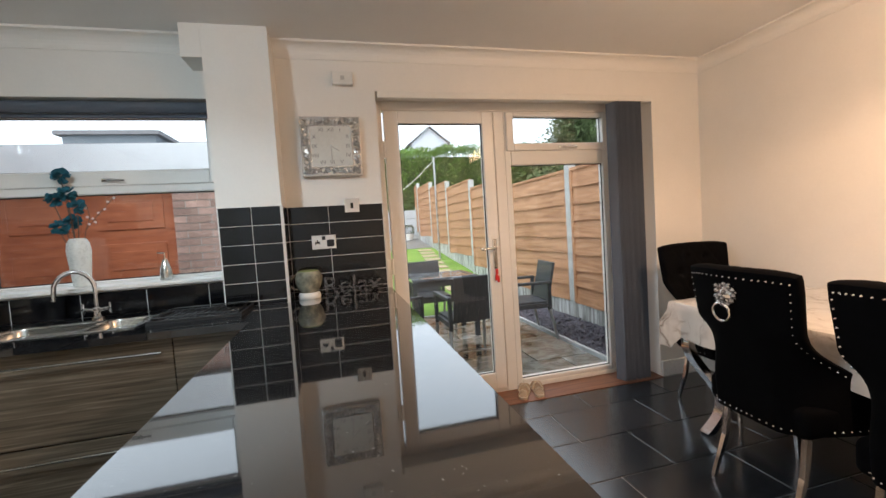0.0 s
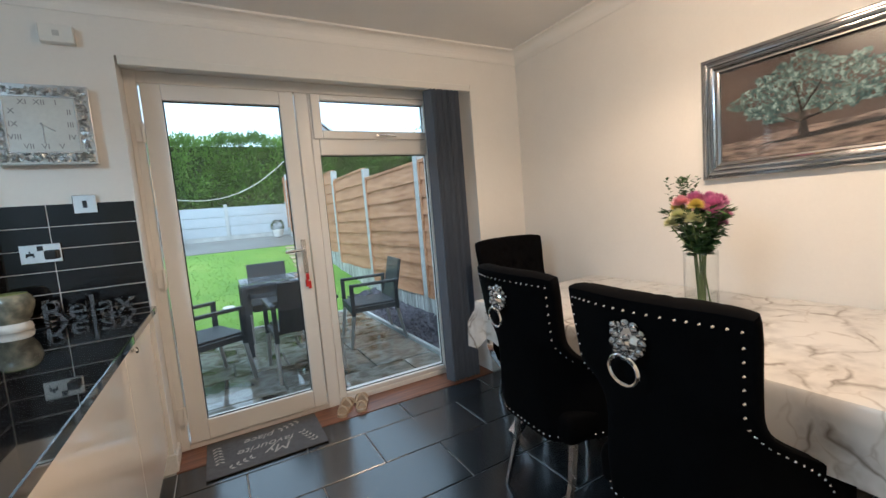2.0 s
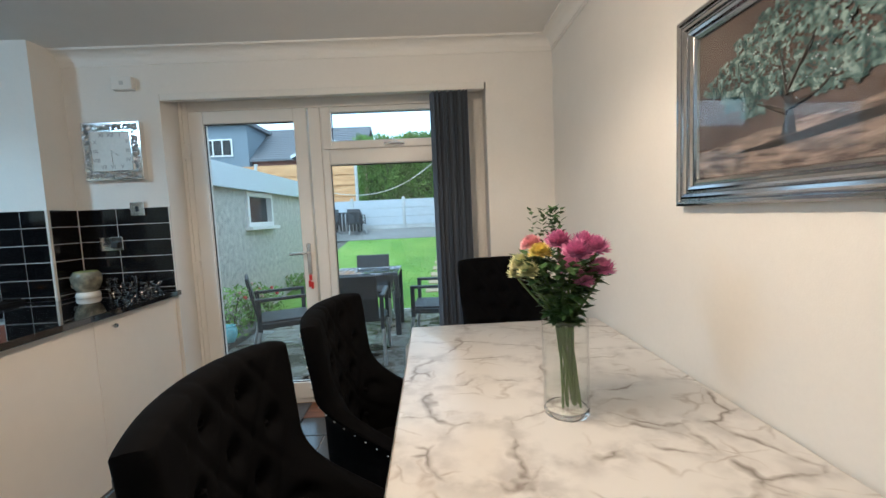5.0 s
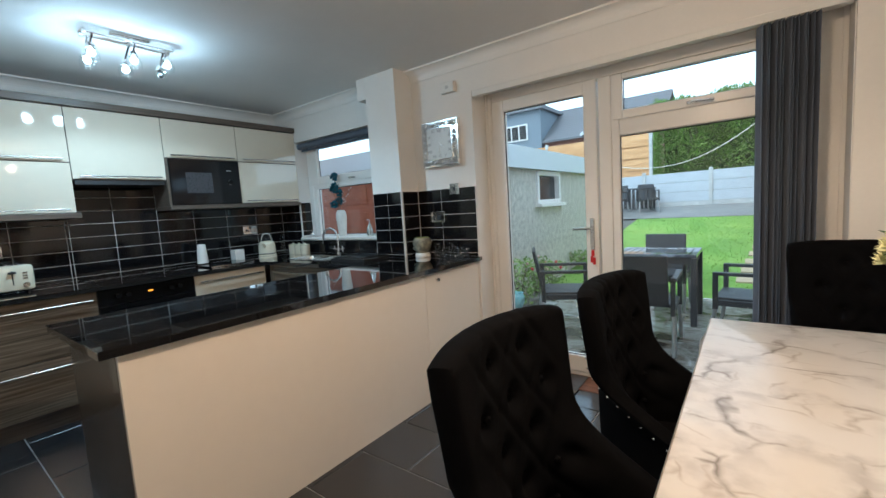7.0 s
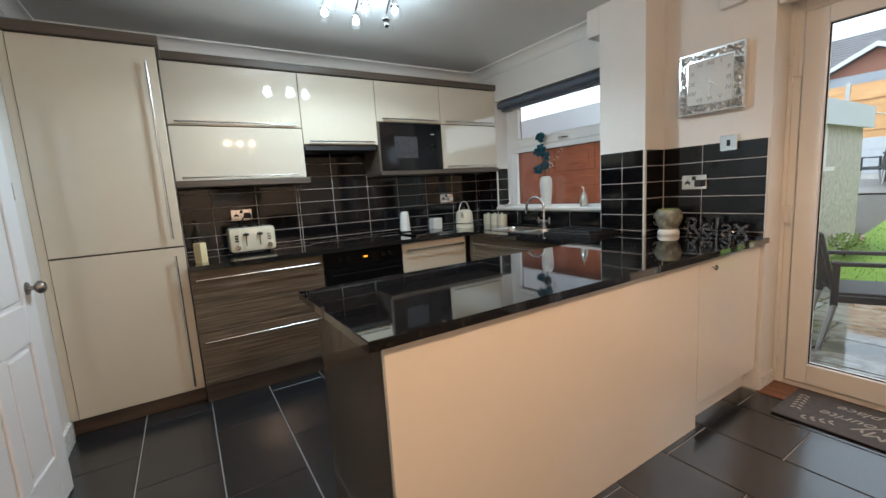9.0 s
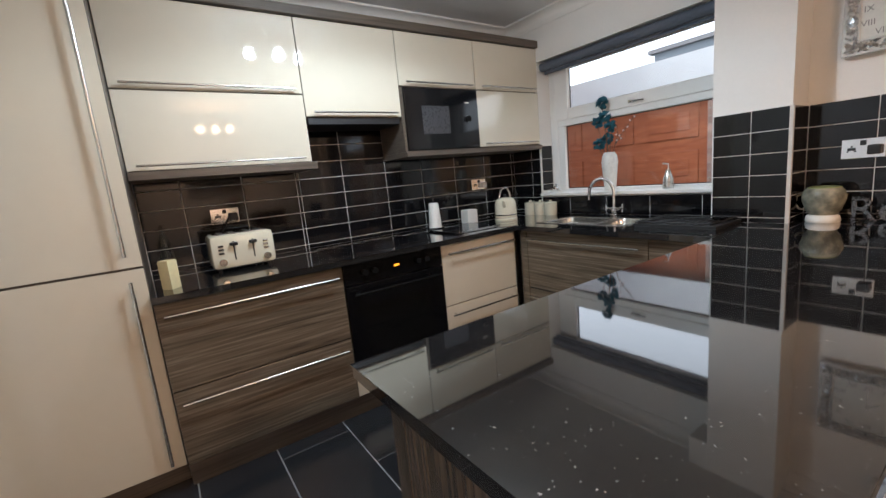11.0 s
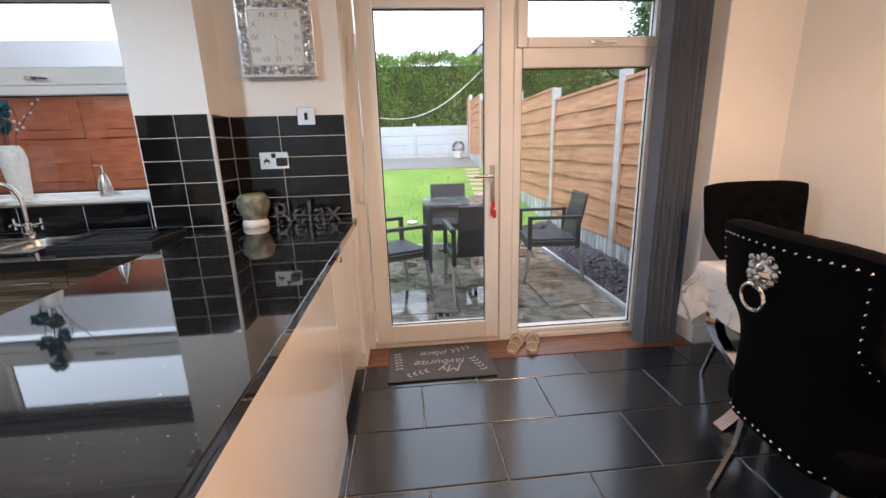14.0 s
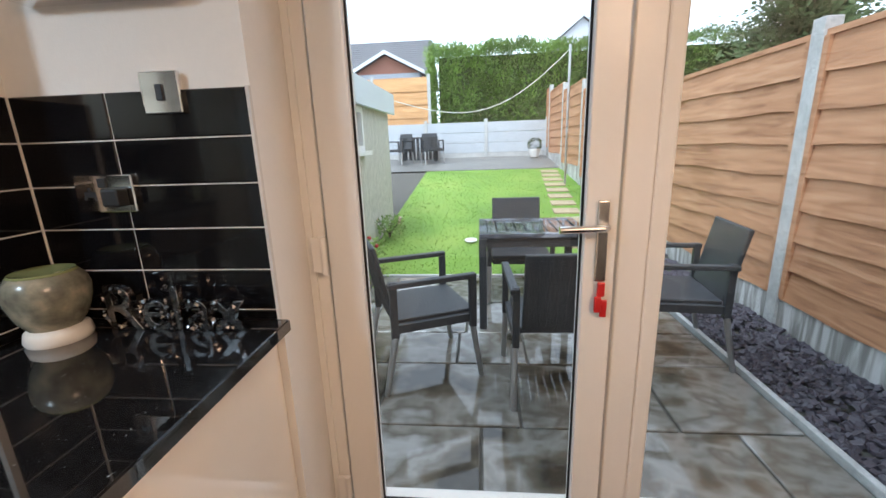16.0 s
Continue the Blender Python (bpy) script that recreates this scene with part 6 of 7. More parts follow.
toaster = thing("toaster", -2.03, 0.395, CT, "cream four-slice toaster with two levers and control dials", "toaster")
part("body", boxes((-0.10, 0.10, -0.152, 0.152, 0.018, 0.19), bevel=0.022), M_cream_enamel, toaster, smooth=True)
part("chrome_top", boxes((-0.075, 0.075, -0.125, 0.125, 0.188, 0.194), bevel=0.002), M_chrome, toaster, "chrome slot plate")
for y in (-0.09, -0.035, 0.035, 0.09):
    part("slot", boxes((-0.065, 0.065, y - 0.012, y + 0.012, 0.1945, 0.1955)), M_black, toaster)
for y in (-0.045, 0.045):
    part("lever_slot", boxes((0.100, 0.1015, y - 0.003, y + 0.003, 0.06, 0.155)), M_black, toaster)
    part("lever", boxes((0.100, 0.125, y - 0.018, y + 0.018, 0.135, 0.150), bevel=0.004), M_black, toaster)
for y in (-0.105, 0.105):
    part("dial", tube(bmesh.new(), [(0.098, y, 0.055), (0.116, y, 0.055)], 0.018, 16), M_steel, toaster, smooth=True)
    for z in (0.10, 0.118, 0.136):
        part("button", boxes((0.100, 0.105, y - 0.012, y + 0.012, z - 0.005, z + 0.005), bevel=0.001), M_steel if y > 0 else M_black, toaster)
for x in (-0.07, 0.07):
    for y in (-0.12, 0.12):
        part("foot", tube(bmesh.new(), [(x, y, 0.0), (x, y, 0.02)], 0.01, 10), M_black, toaster)
part("cord", tube(bmesh.new(), [(-0.1, 0.03, 0.03), (-0.17, -0.01, 0.01), (-0.19, -0.19, 0.006), (-0.235, -0.10, 0.10), (-0.24, 0.0, 0.26)], 0.004, 8), M_black, toaster, smooth=True)

holder = turned("cream_jar", -1.79, 0.06, CT, [(0, 0), (0.034, 0), (0.036, 0.006), (0.036, 0.12), (0.033, 0.128), (0.030, 0.12), (0.030, 0.02), (0, 0.02)], mat("yellow_cream_candle", (0.70, 0.62, 0.36), 0.45), "yellow-cream square-shouldered jar beside the tall unit", "jar", 4)
M_bottle = M_pane
bottle_profile = [(0, 0.003), (0.030, 0.003), (0.032, 0.01), (0.032, 0.13), (0.022, 0.165), (0.012, 0.19), (0.011, 0.235), (0.014, 0.24), (0.014, 0.245), (0.008, 0.245), (0.008, 0.19), (0.019, 0.16), (0.028, 0.128), (0.028, 0.012), (0, 0.010)]
turned("glass_bottle", -1.92, 0.065, CT, bottle_profile, M_bottle, "clear glass oil bottle beside the tall unit", "bottle", pname="glass")
turned("glass_bottle", -2.13, 2.53, CT, [(r * 1.05, z * 1.15) for r, z in bottle_profile], M_bottle, "clear glass bottle in the corner beside the canisters", "bottle", pname="glass")
towel = thing("roll_holder", -2.12, 1.70, CT, "white tapered holder on a small chrome dish", "kitchen roll")
part("roll", lathe(bmesh.new(), [(0, 0.012), (0.046, 0.012), (0.046, 0.03), (0.036, 0.185), (0.030, 0.195), (0, 0.197)], 24), M_white, towel, smooth=True)
part("rod", tube(bmesh.new(), [(0, 0, 0.19), (0, 0, 0.26)], 0.004, 8), M_black, towel, smooth=True)
part("dish", lathe(bmesh.new(), [(0, 0), (0.05, 0), (0.075, 0.022), (0.078, 0.022), (0.052, 0.004), (0, 0.004)], 24), M_chrome, towel, smooth=True)
board = thing("glass_board", -1.90, 1.78, CT, "black glass chopping board with chrome edge beside the cooker", "chopping board")
part("board", boxes((-0.16, 0.16, -0.18, 0.20, 0.006, 0.014), bevel=0.003), M_black_glass, board)
for ex in (-0.1625, 0.1625):
    part("edge", boxes((ex - 0.0025, ex + 0.0025, -0.18, 0.20, 0.004, 0.016)), M_chrome, board, "chrome edge")
part("foot", boxes((-0.14, -0.12, -0.16, -0.14, 0, 0.007), (0.12, 0.14, 0.16, 0.18, 0, 0.007)), M_black, board)
hob = thing("ceramic_hob", -2.0, 1.12, CT, "black glass ceramic hob set flat on the worktop", "hob")
part("glass_top", boxes((-0.25, 0.25, -0.29, 0.29, 0.0, 0.005), bevel=0.001), M_black_glass, hob)
cube = thing("tissue_box", -2.16, 2.05, CT, "white square ceramic pot on the worktop", "box")
part("body", boxes((-0.047, 0.047, -0.047, 0.047, 0, 0.105), bevel=0.006), M_white, cube)
kettle = thing("kettle", -1.97, 2.26, CT, "cream enamel kettle with chrome band and loop handle", "kettle")
part("power_base", lathe(bmesh.new(), [(0, 0), (0.085, 0), (0.088, 0.012), (0.082, 0.020), (0, 0.020)], 28), M_cream_enamel, kettle, smooth=True)
part("body", lathe(bmesh.new(), [(0, 0.022), (0.082, 0.022), (0.084, 0.035), (0.080, 0.13), (0.070, 0.158), (0.048, 0.172), (0, 0.176)], 28), M_cream_enamel, kettle, smooth=True)
part("chrome_band", lathe(bmesh.new(), [(0.084, 0.040), (0.0855, 0.042), (0.0855, 0.048), (0.0835, 0.050)], 28), M_chrome, kettle, smooth=True)
part("lid_knob", lathe(bmesh.new(), [(0, 0.20), (0.012, 0.198), (0.014, 0.190), (0.007, 0.182), (0.007, 0.174), (0, 0.174)], 16), M_black, kettle, smooth=True)
part("handle", tube(bmesh.new(), [(0, 0.058 * math.cos(math.pi * k / 12), 0.163 + 0.085 * math.sin(math.pi * k / 12)) for k in range(13)], 0.007, 10), M_chrome, kettle, "chrome loop handle", smooth=True)
part("spout", tube(bmesh.new(), [(0.045, -0.05, 0.11), (0.065, -0.075, 0.145), (0.072, -0.083, 0.158)], [0.018, 0.013, 0.010], 12), M_cream_enamel, kettle, smooth=True)
for k in range(3):
    c = thing("canister", -2.03 + 0.105 * k, 2.60, CT, "cream ceramic canister with lid beside the sink", "canister", "canisters beside the sink")
    part("body", lathe(bmesh.new(), [(0, 0), (0.048, 0), (0.050, 0.005), (0.050, 0.085), (0.046, 0.088), (0, 0.088)], 24), M_cream_enamel, c, smooth=True)
    part("lid", lathe(bmesh.new(), [(0.050, 0.089), (0.051, 0.098), (0.030, 0.104), (0.010, 0.106), (0.012, 0.116), (0, 0.118)], 24), M_cream_enamel, c, smooth=True)

# sink with one and a half bowls
sink = thing("sink", -1.0, 1.08, CT, "stainless steel one and a half bowl sink", "sink")
bm = bmesh.new()
box(bm, -0.59, 0.055, 1.11, 1.45, 0.0005, 0.003)
sink_rim = part("rim", boxes((-0.595, -0.56, 1.105, 1.455, 0.0005, 0.004), (0.03, 0.065, 1.105, 1.455, 0.0005, 0.004), (-0.56, 0.03, 1.105, 1.14, 0.0005, 0.004), (-0.56, 0.03, 1.42, 1.455, 0.0005, 0.004), (-0.19, -0.165, 1.14, 1.42, -0.004, 0.003)), M_steel, sink)
bm.free()


def bowl(x0, x1, y0, y1, depth):
    bm = bmesh.new()
    rings = []
    for ins, z in ((0.0, 0.001), (0.004, -0.01), (0.01, -depth + 0.03), (0.03, -depth + 0.004), (0.06, -depth)):
        pts = []
        r = 0.045
        for cx, cy, a0 in ((x1 - r, y1 - r, 0), (x0 + r, y1 - r, 90), (x0 + r, y0 + r, 180), (x1 - r, y0 + r, 270)):
            for k in range(5):
                a = math.radians(a0 + 22.5 * k)
                sx = cx + (r - ins * 0.3) * math.cos(a)
                sy = cy + (r - ins * 0.3) * math.sin(a)
                mx, my = (x0 + x1) / 2, (y0 + y1) / 2
                pts.append((mx + (sx - mx) * (1 - ins / (x1 - x0) * 1.6), my + (sy - my) * (1 - ins / (y1 - y0) * 1.6), z))
        rings.append([bm.verts.new(p) for p in pts])
    for a, b in zip(rings, rings[1:]):
        for k in range(len(a)):
            bm.faces.new((a[k], b[k], b[(k + 1) % len(a)], a[(k + 1) % len(a)]))
    bm.faces.new(rings[-1])
    return bm


part("main_bowl", bowl(-0.56, -0.19, 1.14, 1.42, 0.17), M_steel, sink, smooth=True)
part("half_bowl", bowl(-0.165, 0.03, 1.14, 1.42, 0.13), M_steel, sink, smooth=True)
part("drain", tube(bmesh.new(), [(-0.375, 1.28, -0.171), (-0.375, 1.28, -0.166)], 0.035, 20), M_chrome, sink)
tap = thing("kitchen_tap", -1.27, 2.60, CT, "chrome swan-neck tap with two cross handles", "tap")
part("spout", tube(bmesh.new(), [(0, 0, 0.0), (0, 0, 0.16)] + [(-0.075 + 0.075 * math.cos(a), -0.03 * (1 - math.cos(a)), 0.16 + 0.10 * math.sin(a)) for a in (math.pi * k / 10 for k in range(1, 10))] + [(-0.15, -0.06, 0.15), (-0.152, -0.06, 0.12)], 0.011, 12), M_chrome, tap, smooth=True)
part("body", lathe(bmesh.new(), [(0, 0), (0.028, 0), (0.028, 0.012), (0.018, 0.02), (0.018, 0.06), (0.0, 0.07)], 18), M_chrome, tap, smooth=True)
for s in (-1, 1):
    part("cross_handle", tube(tube(tube(bmesh.new(), [(0, 0, 0.045), (s * 0.06, 0, 0.055)], 0.009, 10), [(s * 0.06, -0.03, 0.055), (s * 0.06, 0.03, 0.055)], 0.006, 8), [(s * 0.06, 0, 0.03), (s * 0.06, 0, 0.085)], 0.006, 8), M_chrome, tap, "chrome cross handle", smooth=True)
rack = thing("drying_tray", -0.69, 2.34, CT, "black wire dish drainer on a black ribbed tray beside the sink", "dish rack")
part("tray", boxes((-0.21, 0.20, -0.13, 0.17, 0.0, 0.006), (-0.21, -0.20, -0.13, 0.17, 0.006, 0.02), (0.19, 0.20, -0.13, 0.17, 0.006, 0.02), (-0.20, 0.19, -0.13, -0.12, 0.006, 0.02), (-0.20, 0.19, 0.16, 0.17, 0.006, 0.02), bevel=0.002), M_black, rack)
for k in range(12):
    x = -0.175 + 0.031 * k
    part("wire", tube(bmesh.new(), [(x, -0.11, 0.012), (x, 0.0, 0.009), (x, 0.15, 0.012)], 0.003, 6), M_black, rack)
part("rail", tube(bmesh.new(), [(-0.19, -0.115, 0.03), (0.18, -0.115, 0.03), (0.18, 0.155, 0.03), (-0.19, 0.155, 0.03), (-0.19, -0.115, 0.03)], 0.004, 8), M_black, rack)

# window sill things
vase = turned("white_vase", -1.42, 2.79, WZ0 + 0.025, [(0, 0), (0.036, 0), (0.040, 0.01), (0.056, 0.20), (0.050, 0.245), (0.036, 0.27), (0.034, 0.265), (0.046, 0.24), (0.050, 0.2), (0.034, 0.012), (0, 0.012)], mat("white_glazed_vase", (0.66, 0.66, 0.62), 0.25, bump=0.5, bump_scale=40), "white textured vase on the kitchen window sill", "vase")
M_teal = mat("teal_dried_flower", (0.012, 0.10, 0.14), 0.8, vary=0.4, scale=20)
M_twig = mat("brown_twig", (0.10, 0.07, 0.05), 0.8)
M_blossom = mat("pale_blossom", (0.62, 0.50, 0.48), 0.6)
tf = thing("teal_flowers", -1.42, 2.79, WZ0 + 0.04, "teal artificial pompom flowers with a blossom twig in the white vase", "flowers")
rnd = random.Random(7)
for fx, fy, fz in ((-0.035, -0.02, 0.60), (-0.09, 0.0, 0.475), (0.03, -0.03, 0.43), (-0.02, 0.01, 0.35), (-0.06, -0.03, 0.32), (0.0, -0.05, 0.50)):
    part("stem", tube(bmesh.new(), [(0, 0, 0.05), (fx * 0.5, fy * 0.5, fz * 0.6), (fx, fy, fz - 0.03)], 0.0025, 6), M_twig, tf)
    bm = bmesh.new()
    for k in range(70):
        v = Vector((rnd.gauss(0, 1), rnd.gauss(0, 1), rnd.gauss(0, 1))).normalized()
        o = v.orthogonal().normalized() * 0.009
        c = v.cross(o)
        r = rnd.uniform(0.030, 0.044)
        p = [bm.verts.new(Vector((fx, fy, fz)) + q) for q in (v * 0.012 - o * 0.5, v * r - o + c * 0.5, v * (r + 0.006), v * r + o + c * 0.5, v * 0.012 + o * 0.5)]
        bm.faces.new(p)
    part("flower_head", bm, M_teal, tf)
bm = bmesh.new()
tube(bm, [(0, 0, 0.1), (0.05, -0.01, 0.30), (0.12, -0.02, 0.38), (0.20, -0.02, 0.47)], 0.002, 6)
tube(bm, [(0.05, -0.01, 0.30), (0.07, 0.0, 0.37), (0.06, 0.0, 0.44)], 0.002, 6)
part("twig", bm, M_twig, tf)
bm = bmesh.new()
for p in ((0.07, 0.33), (0.09, 0.36), (0.12, 0.39), (0.15, 0.41), (0.17, 0.45), (0.20, 0.47), (0.065, 0.37), (0.06, 0.42), (0.10, 0.34)):
    bmesh.ops.create_icosphere(bm, subdivisions=1, radius=0.008, matrix=Matrix.Translation((p[0], -0.015, p[1])))
part("blossom", bm, M_blossom, tf, kind="stuff")
soap = turned("soap_dispenser", -1.0, 2.78, WZ0 + 0.025, [(0, 0), (0.032, 0), (0.034, 0.01), (0.030, 0.06), (0.018, 0.10), (0.014, 0.11), (0.014, 0.12), (0, 0.12)], mat("silver_mottled_glass", (0.55, 0.55, 0.52), 0.2, 0.8, vary=0.4, scale=40), "mottled silver soap dispenser on the window sill", "soap dispenser")
part("pump", tube(bmesh.new(), [(0, 0, 0.12), (0, 0, 0.155), (-0.035, 0, 0.158)], 0.005, 8), M_chrome, soap, smooth=True)
orn = thing("silver_ornament", -1.90, 2.765, WZ0 + 0.025, "small silver ornament on the window sill", "ornament")
bm = bmesh.new()
for px, py, pz, r in ((-0.03, 0, 0.02, 0.018), (0.0, 0, 0.026, 0.024), (0.032, 0, 0.018, 0.016), (0.012, 0.0, 0.055, 0.013)):
    bmesh.ops.create_icosphere(bm, subdivisions=2, radius=r, matrix=Matrix.Translation((px, py, pz)))
part("body", bm, M_chrome, orn, smooth=True)

# peninsula things
M_pot = ramp_mat("mottled_green_grey_glaze", "noise", [(0.3, (0.10, 0.10, 0.085)), (0.5, (0.22, 0.22, 0.17)), (0.72, (0.42, 0.38, 0.28))], 0.22, 22)
pot = turned("wax_burner", -0.20, 2.60, CT, [(0.05, 0.035), (0.066, 0.06), (0.078, 0.10), (0.080, 0.125), (0.072, 0.148), (0.060, 0.160), (0.056, 0.158), (0.064, 0.146), (0.070, 0.125), (0.05, 0.06), (0, 0.05)], M_pot, "mottled green-grey ceramic wax burner on a white foot", "wax burner")
part("foot", lathe(bmesh.new(), [(0, 0), (0.060, 0), (0.064, 0.008), (0.060, 0.028), (0.050, 0.036), (0, 0.036)], 28), M_white, pot, "white foot", smooth=True)
part("wax_dish", lathe(bmesh.new(), [(0, 0.142), (0.045, 0.146), (0.062, 0.160), (0.058, 0.164), (0, 0.150)], 24), mat("green_glass_dish", (0.25, 0.28, 0.12), 0.1), pot, smooth=True)
part("handle", tube(bmesh.new(), [(-0.072, 0, 0.135), (-0.098, 0, 0.120), (-0.104, 0, 0.085), (-0.088, 0, 0.06), (-0.062, 0, 0.055)], 0.0045, 10), mat("cream_cable", (0.55, 0.5, 0.4), 0.5), pot, smooth=True)
M_letter = mat("dark_crystal_letters", (0.17, 0.17, 0.175), 0.2, 1.0, vary=0.6, scale=90)
relax = thing("letter_sign", -0.125, 2.655, CT, "crystal-covered word sign standing on the worktop", "sign")
curve = bpy.data.curves.new("letters", "FONT")
curve.body, curve.size, curve.extrude, curve.bevel_depth, curve.space_character = "Relax", 0.155, 0.009, 0.0015, 1.02
letters = new("letters", curve)
letters.parent = relax
letters.matrix_basis = pose(0, 0, 0.002, 90, 0, 0)
curve.materials.append(M_letter)
rnd = random.Random(3)
bm = bmesh.new()
for x0, w, h in ((0.0, 0.075, 0.105), (0.09, 0.065, 0.075), (0.165, 0.012, 0.11), (0.19, 0.065, 0.075), (0.27, 0.07, 0.075)):
    for k in range(34):
        a = math.tau * k / 34
        p = Vector((x0 + w / 2 + 0.5 * w * math.cos(a) * rnd.uniform(0.8, 1), -0.011, 0.004 + h / 2 + 0.5 * h * math.sin(a) * rnd.uniform(0.85, 1)))
        s = rnd.uniform(0.0025, 0.0045)
        m = Matrix.Translation(p) @ Euler((rnd.uniform(0, 6), rnd.uniform(0, 6), 0)).to_matrix().to_4x4()
        v = [bm.verts.new(m @ Vector(q)) for q in ((s, s, s), (-s, -s, s), (-s, s, -s), (s, -s, -s))]
        for f in ((0, 1, 2), (0, 3, 1), (0, 2, 3), (1, 3, 2)):
            bm.faces.new([v[i] for i in f])
part("crystal_cover", bm, M_letter, relax, kind="stuff")

# door mat and sandals
M_mat = mat("grey_mat_pile", (0.10, 0.10, 0.105), 0.95, vary=0.2, scale=30, bump=0.4, bump_scale=300)
M_mat_print = mat("pale_mat_print", (0.42, 0.40, 0.37), 0.95, vary=0.15, scale=60)
dm = thing("door_mat", 0.73, 2.692, 0.005, "grey door mat with pale printed words and leaf sprigs", "door mat", rz=180)
part("mat_body", boxes((-0.31, 0.31, -0.20, 0.20, 0, 0.007), bevel=0.002), M_mat, dm)
for word, x, y, size, rot in (("My", -0.06, -0.105 + 0.20, 0.11, 0), ("favourite", 0.0, 0.02, 0.085, 0), ("place", 0.03, -0.09, 0.08, 0)):
    curve = bpy.data.curves.new("print", "FONT")
    curve.body, curve.size, curve.align_x, curve.align_y, curve.extrude, curve.shear = word, size, "CENTER", "CENTER", 0.0004, 0.35
    o = new("print", curve)
    o.parent = dm
    o.matrix_basis = pose(x, y, 0.0078, 0, 0, rot)
    curve.materials.append(M_mat_print)
bm = bmesh.new()
for sx, sy, ang, n in ((0.26, -0.12, 95, 6), (-0.25, 0.14, -70, 5), (-0.20, -0.15, 20, 4), (0.20, 0.15, 200, 4)):
    d = Vector((math.cos(radians(ang)), math.sin(radians(ang)), 0))
    side = Vector((-d.y, d.x, 0))
    for k in range(n):
        for s in (-1, 1):
            c = Vector((sx, sy, 0.0076)) + d * 0.035 * k
            tip = c + (d + side * s).normalized() * 0.035
            mid = (c + tip) / 2
            w = (d - side * s).normalized() * 0.008
            bm.faces.new([bm.verts.new(p) for p in (c, mid + w, tip, mid - w)])
part("printed_sprig", bm, M_mat_print, dm, kind="stuff")
M_sandal = mat("beige_leather", (0.50, 0.40, 0.29), 0.6, vary=0.12)
for (sx, sy, rz) in ((1.235, 2.83, -28), (1.345, 2.83, -18)):
    s = thing("sandal", sx, sy, 0.004, "beige flat sandal with cross straps beside the garden door", "sandal", "pair of sandals", rz)
    bm = bmesh.new()
    prism(bm, [(0.030, -0.12), (0.036, -0.05), (0.046, 0.04), (0.042, 0.10), (0.018, 0.13), (-0.015, 0.13), (-0.038, 0.09), (-0.036, 0.0), (-0.028, -0.06), (-0.030, -0.11), (-0.010, -0.13), (0.015, -0.13)], "z", 0.0, 0.018)
    part("sole", bm, M_sandal, s)
    part("footbed", prism(bmesh.new(), [(0.026, -0.11), (0.040, 0.04), (0.035, 0.09), (0.014, 0.12), (-0.012, 0.12), (-0.032, 0.08), (-0.024, -0.06), (-0.022, -0.11)], "z", 0.018, 0.021), mat("tan_footbed", (0.38, 0.27, 0.17), 0.7), s)
    for a, b in (((-0.040, 0.00), (0.044, 0.07)), ((-0.040, 0.07), (0.044, 0.00)), ((-0.032, -0.08), (0.032, -0.08))):
        part("strap", tube(bmesh.new(), [(a[0], a[1], 0.012), (a[0] * 0.6, (a[1] * 0.8 + b[1] * 0.2), 0.045), (0, (a[1] + b[1]) / 2, 0.056), (b[0] * 0.6, (b[1] * 0.8 + a[1] * 0.2), 0.045), (b[0], b[1], 0.012)], 0.008, 6), M_sandal, s, smooth=True)

# ---- vase of flowers on the table ----
M_vase = glass_mat("thin_vase_glass", (0.985, 0.99, 0.987), thin=True)
M_vase_water = glass_mat("still_water", (0.975, 0.985, 0.98), thin=True)
gv = thing("glass_vase", 2.308, 1.092, TZ, "tall clear glass cylinder vase with water", "vase")
part("thick_base", lathe(bmesh.new(), [(0, 0.0005), (0.058, 0.0005), (0.0612, 0.005), (0.0612, 0.014), (0.057, 0.018), (0, 0.015)], 40), M_glass, gv, "thick clear glass base", smooth=True).visible_shadow = False
part("glass", lathe(bmesh.new(), [(0.062, 0.006), (0.062, 0.265), (0.0605, 0.268), (0.0590, 0.265), (0.0590, 0.020)], 40), M_vase, gv, smooth=True)
part("water", lathe(bmesh.new(), [(0.0572, 0.019), (0.0572, 0.095), (0, 0.095)], 32), M_vase_water, gv, "clear water", smooth=True)
M_stem = mat("green_stem", (0.10, 0.16, 0.045), 0.5, vary=0.2)
M_fleaf = mat("bouquet_leaf", (0.05, 0.105, 0.03), 0.45, vary=0.35, scale=12)
PINK, PURPLE, YELLOW, WHITE_F = mat("coral_pink_petal", (0.82, 0.42, 0.47), 0.6, vary=0.15), mat("purple_pink_petal", (0.66, 0.25, 0.46), 0.6, vary=0.25, scale=14), mat("yellow_petal", (0.75, 0.62, 0.16), 0.6), mat("pale_yellow_petal", (0.66, 0.66, 0.38), 0.6)
bq = thing("bouquet", 2.308, 1.092, TZ + 0.02, "bouquet of purple, pink and yellow chrysanthemums with green leaves", "flowers")
rnd = random.Random(21)


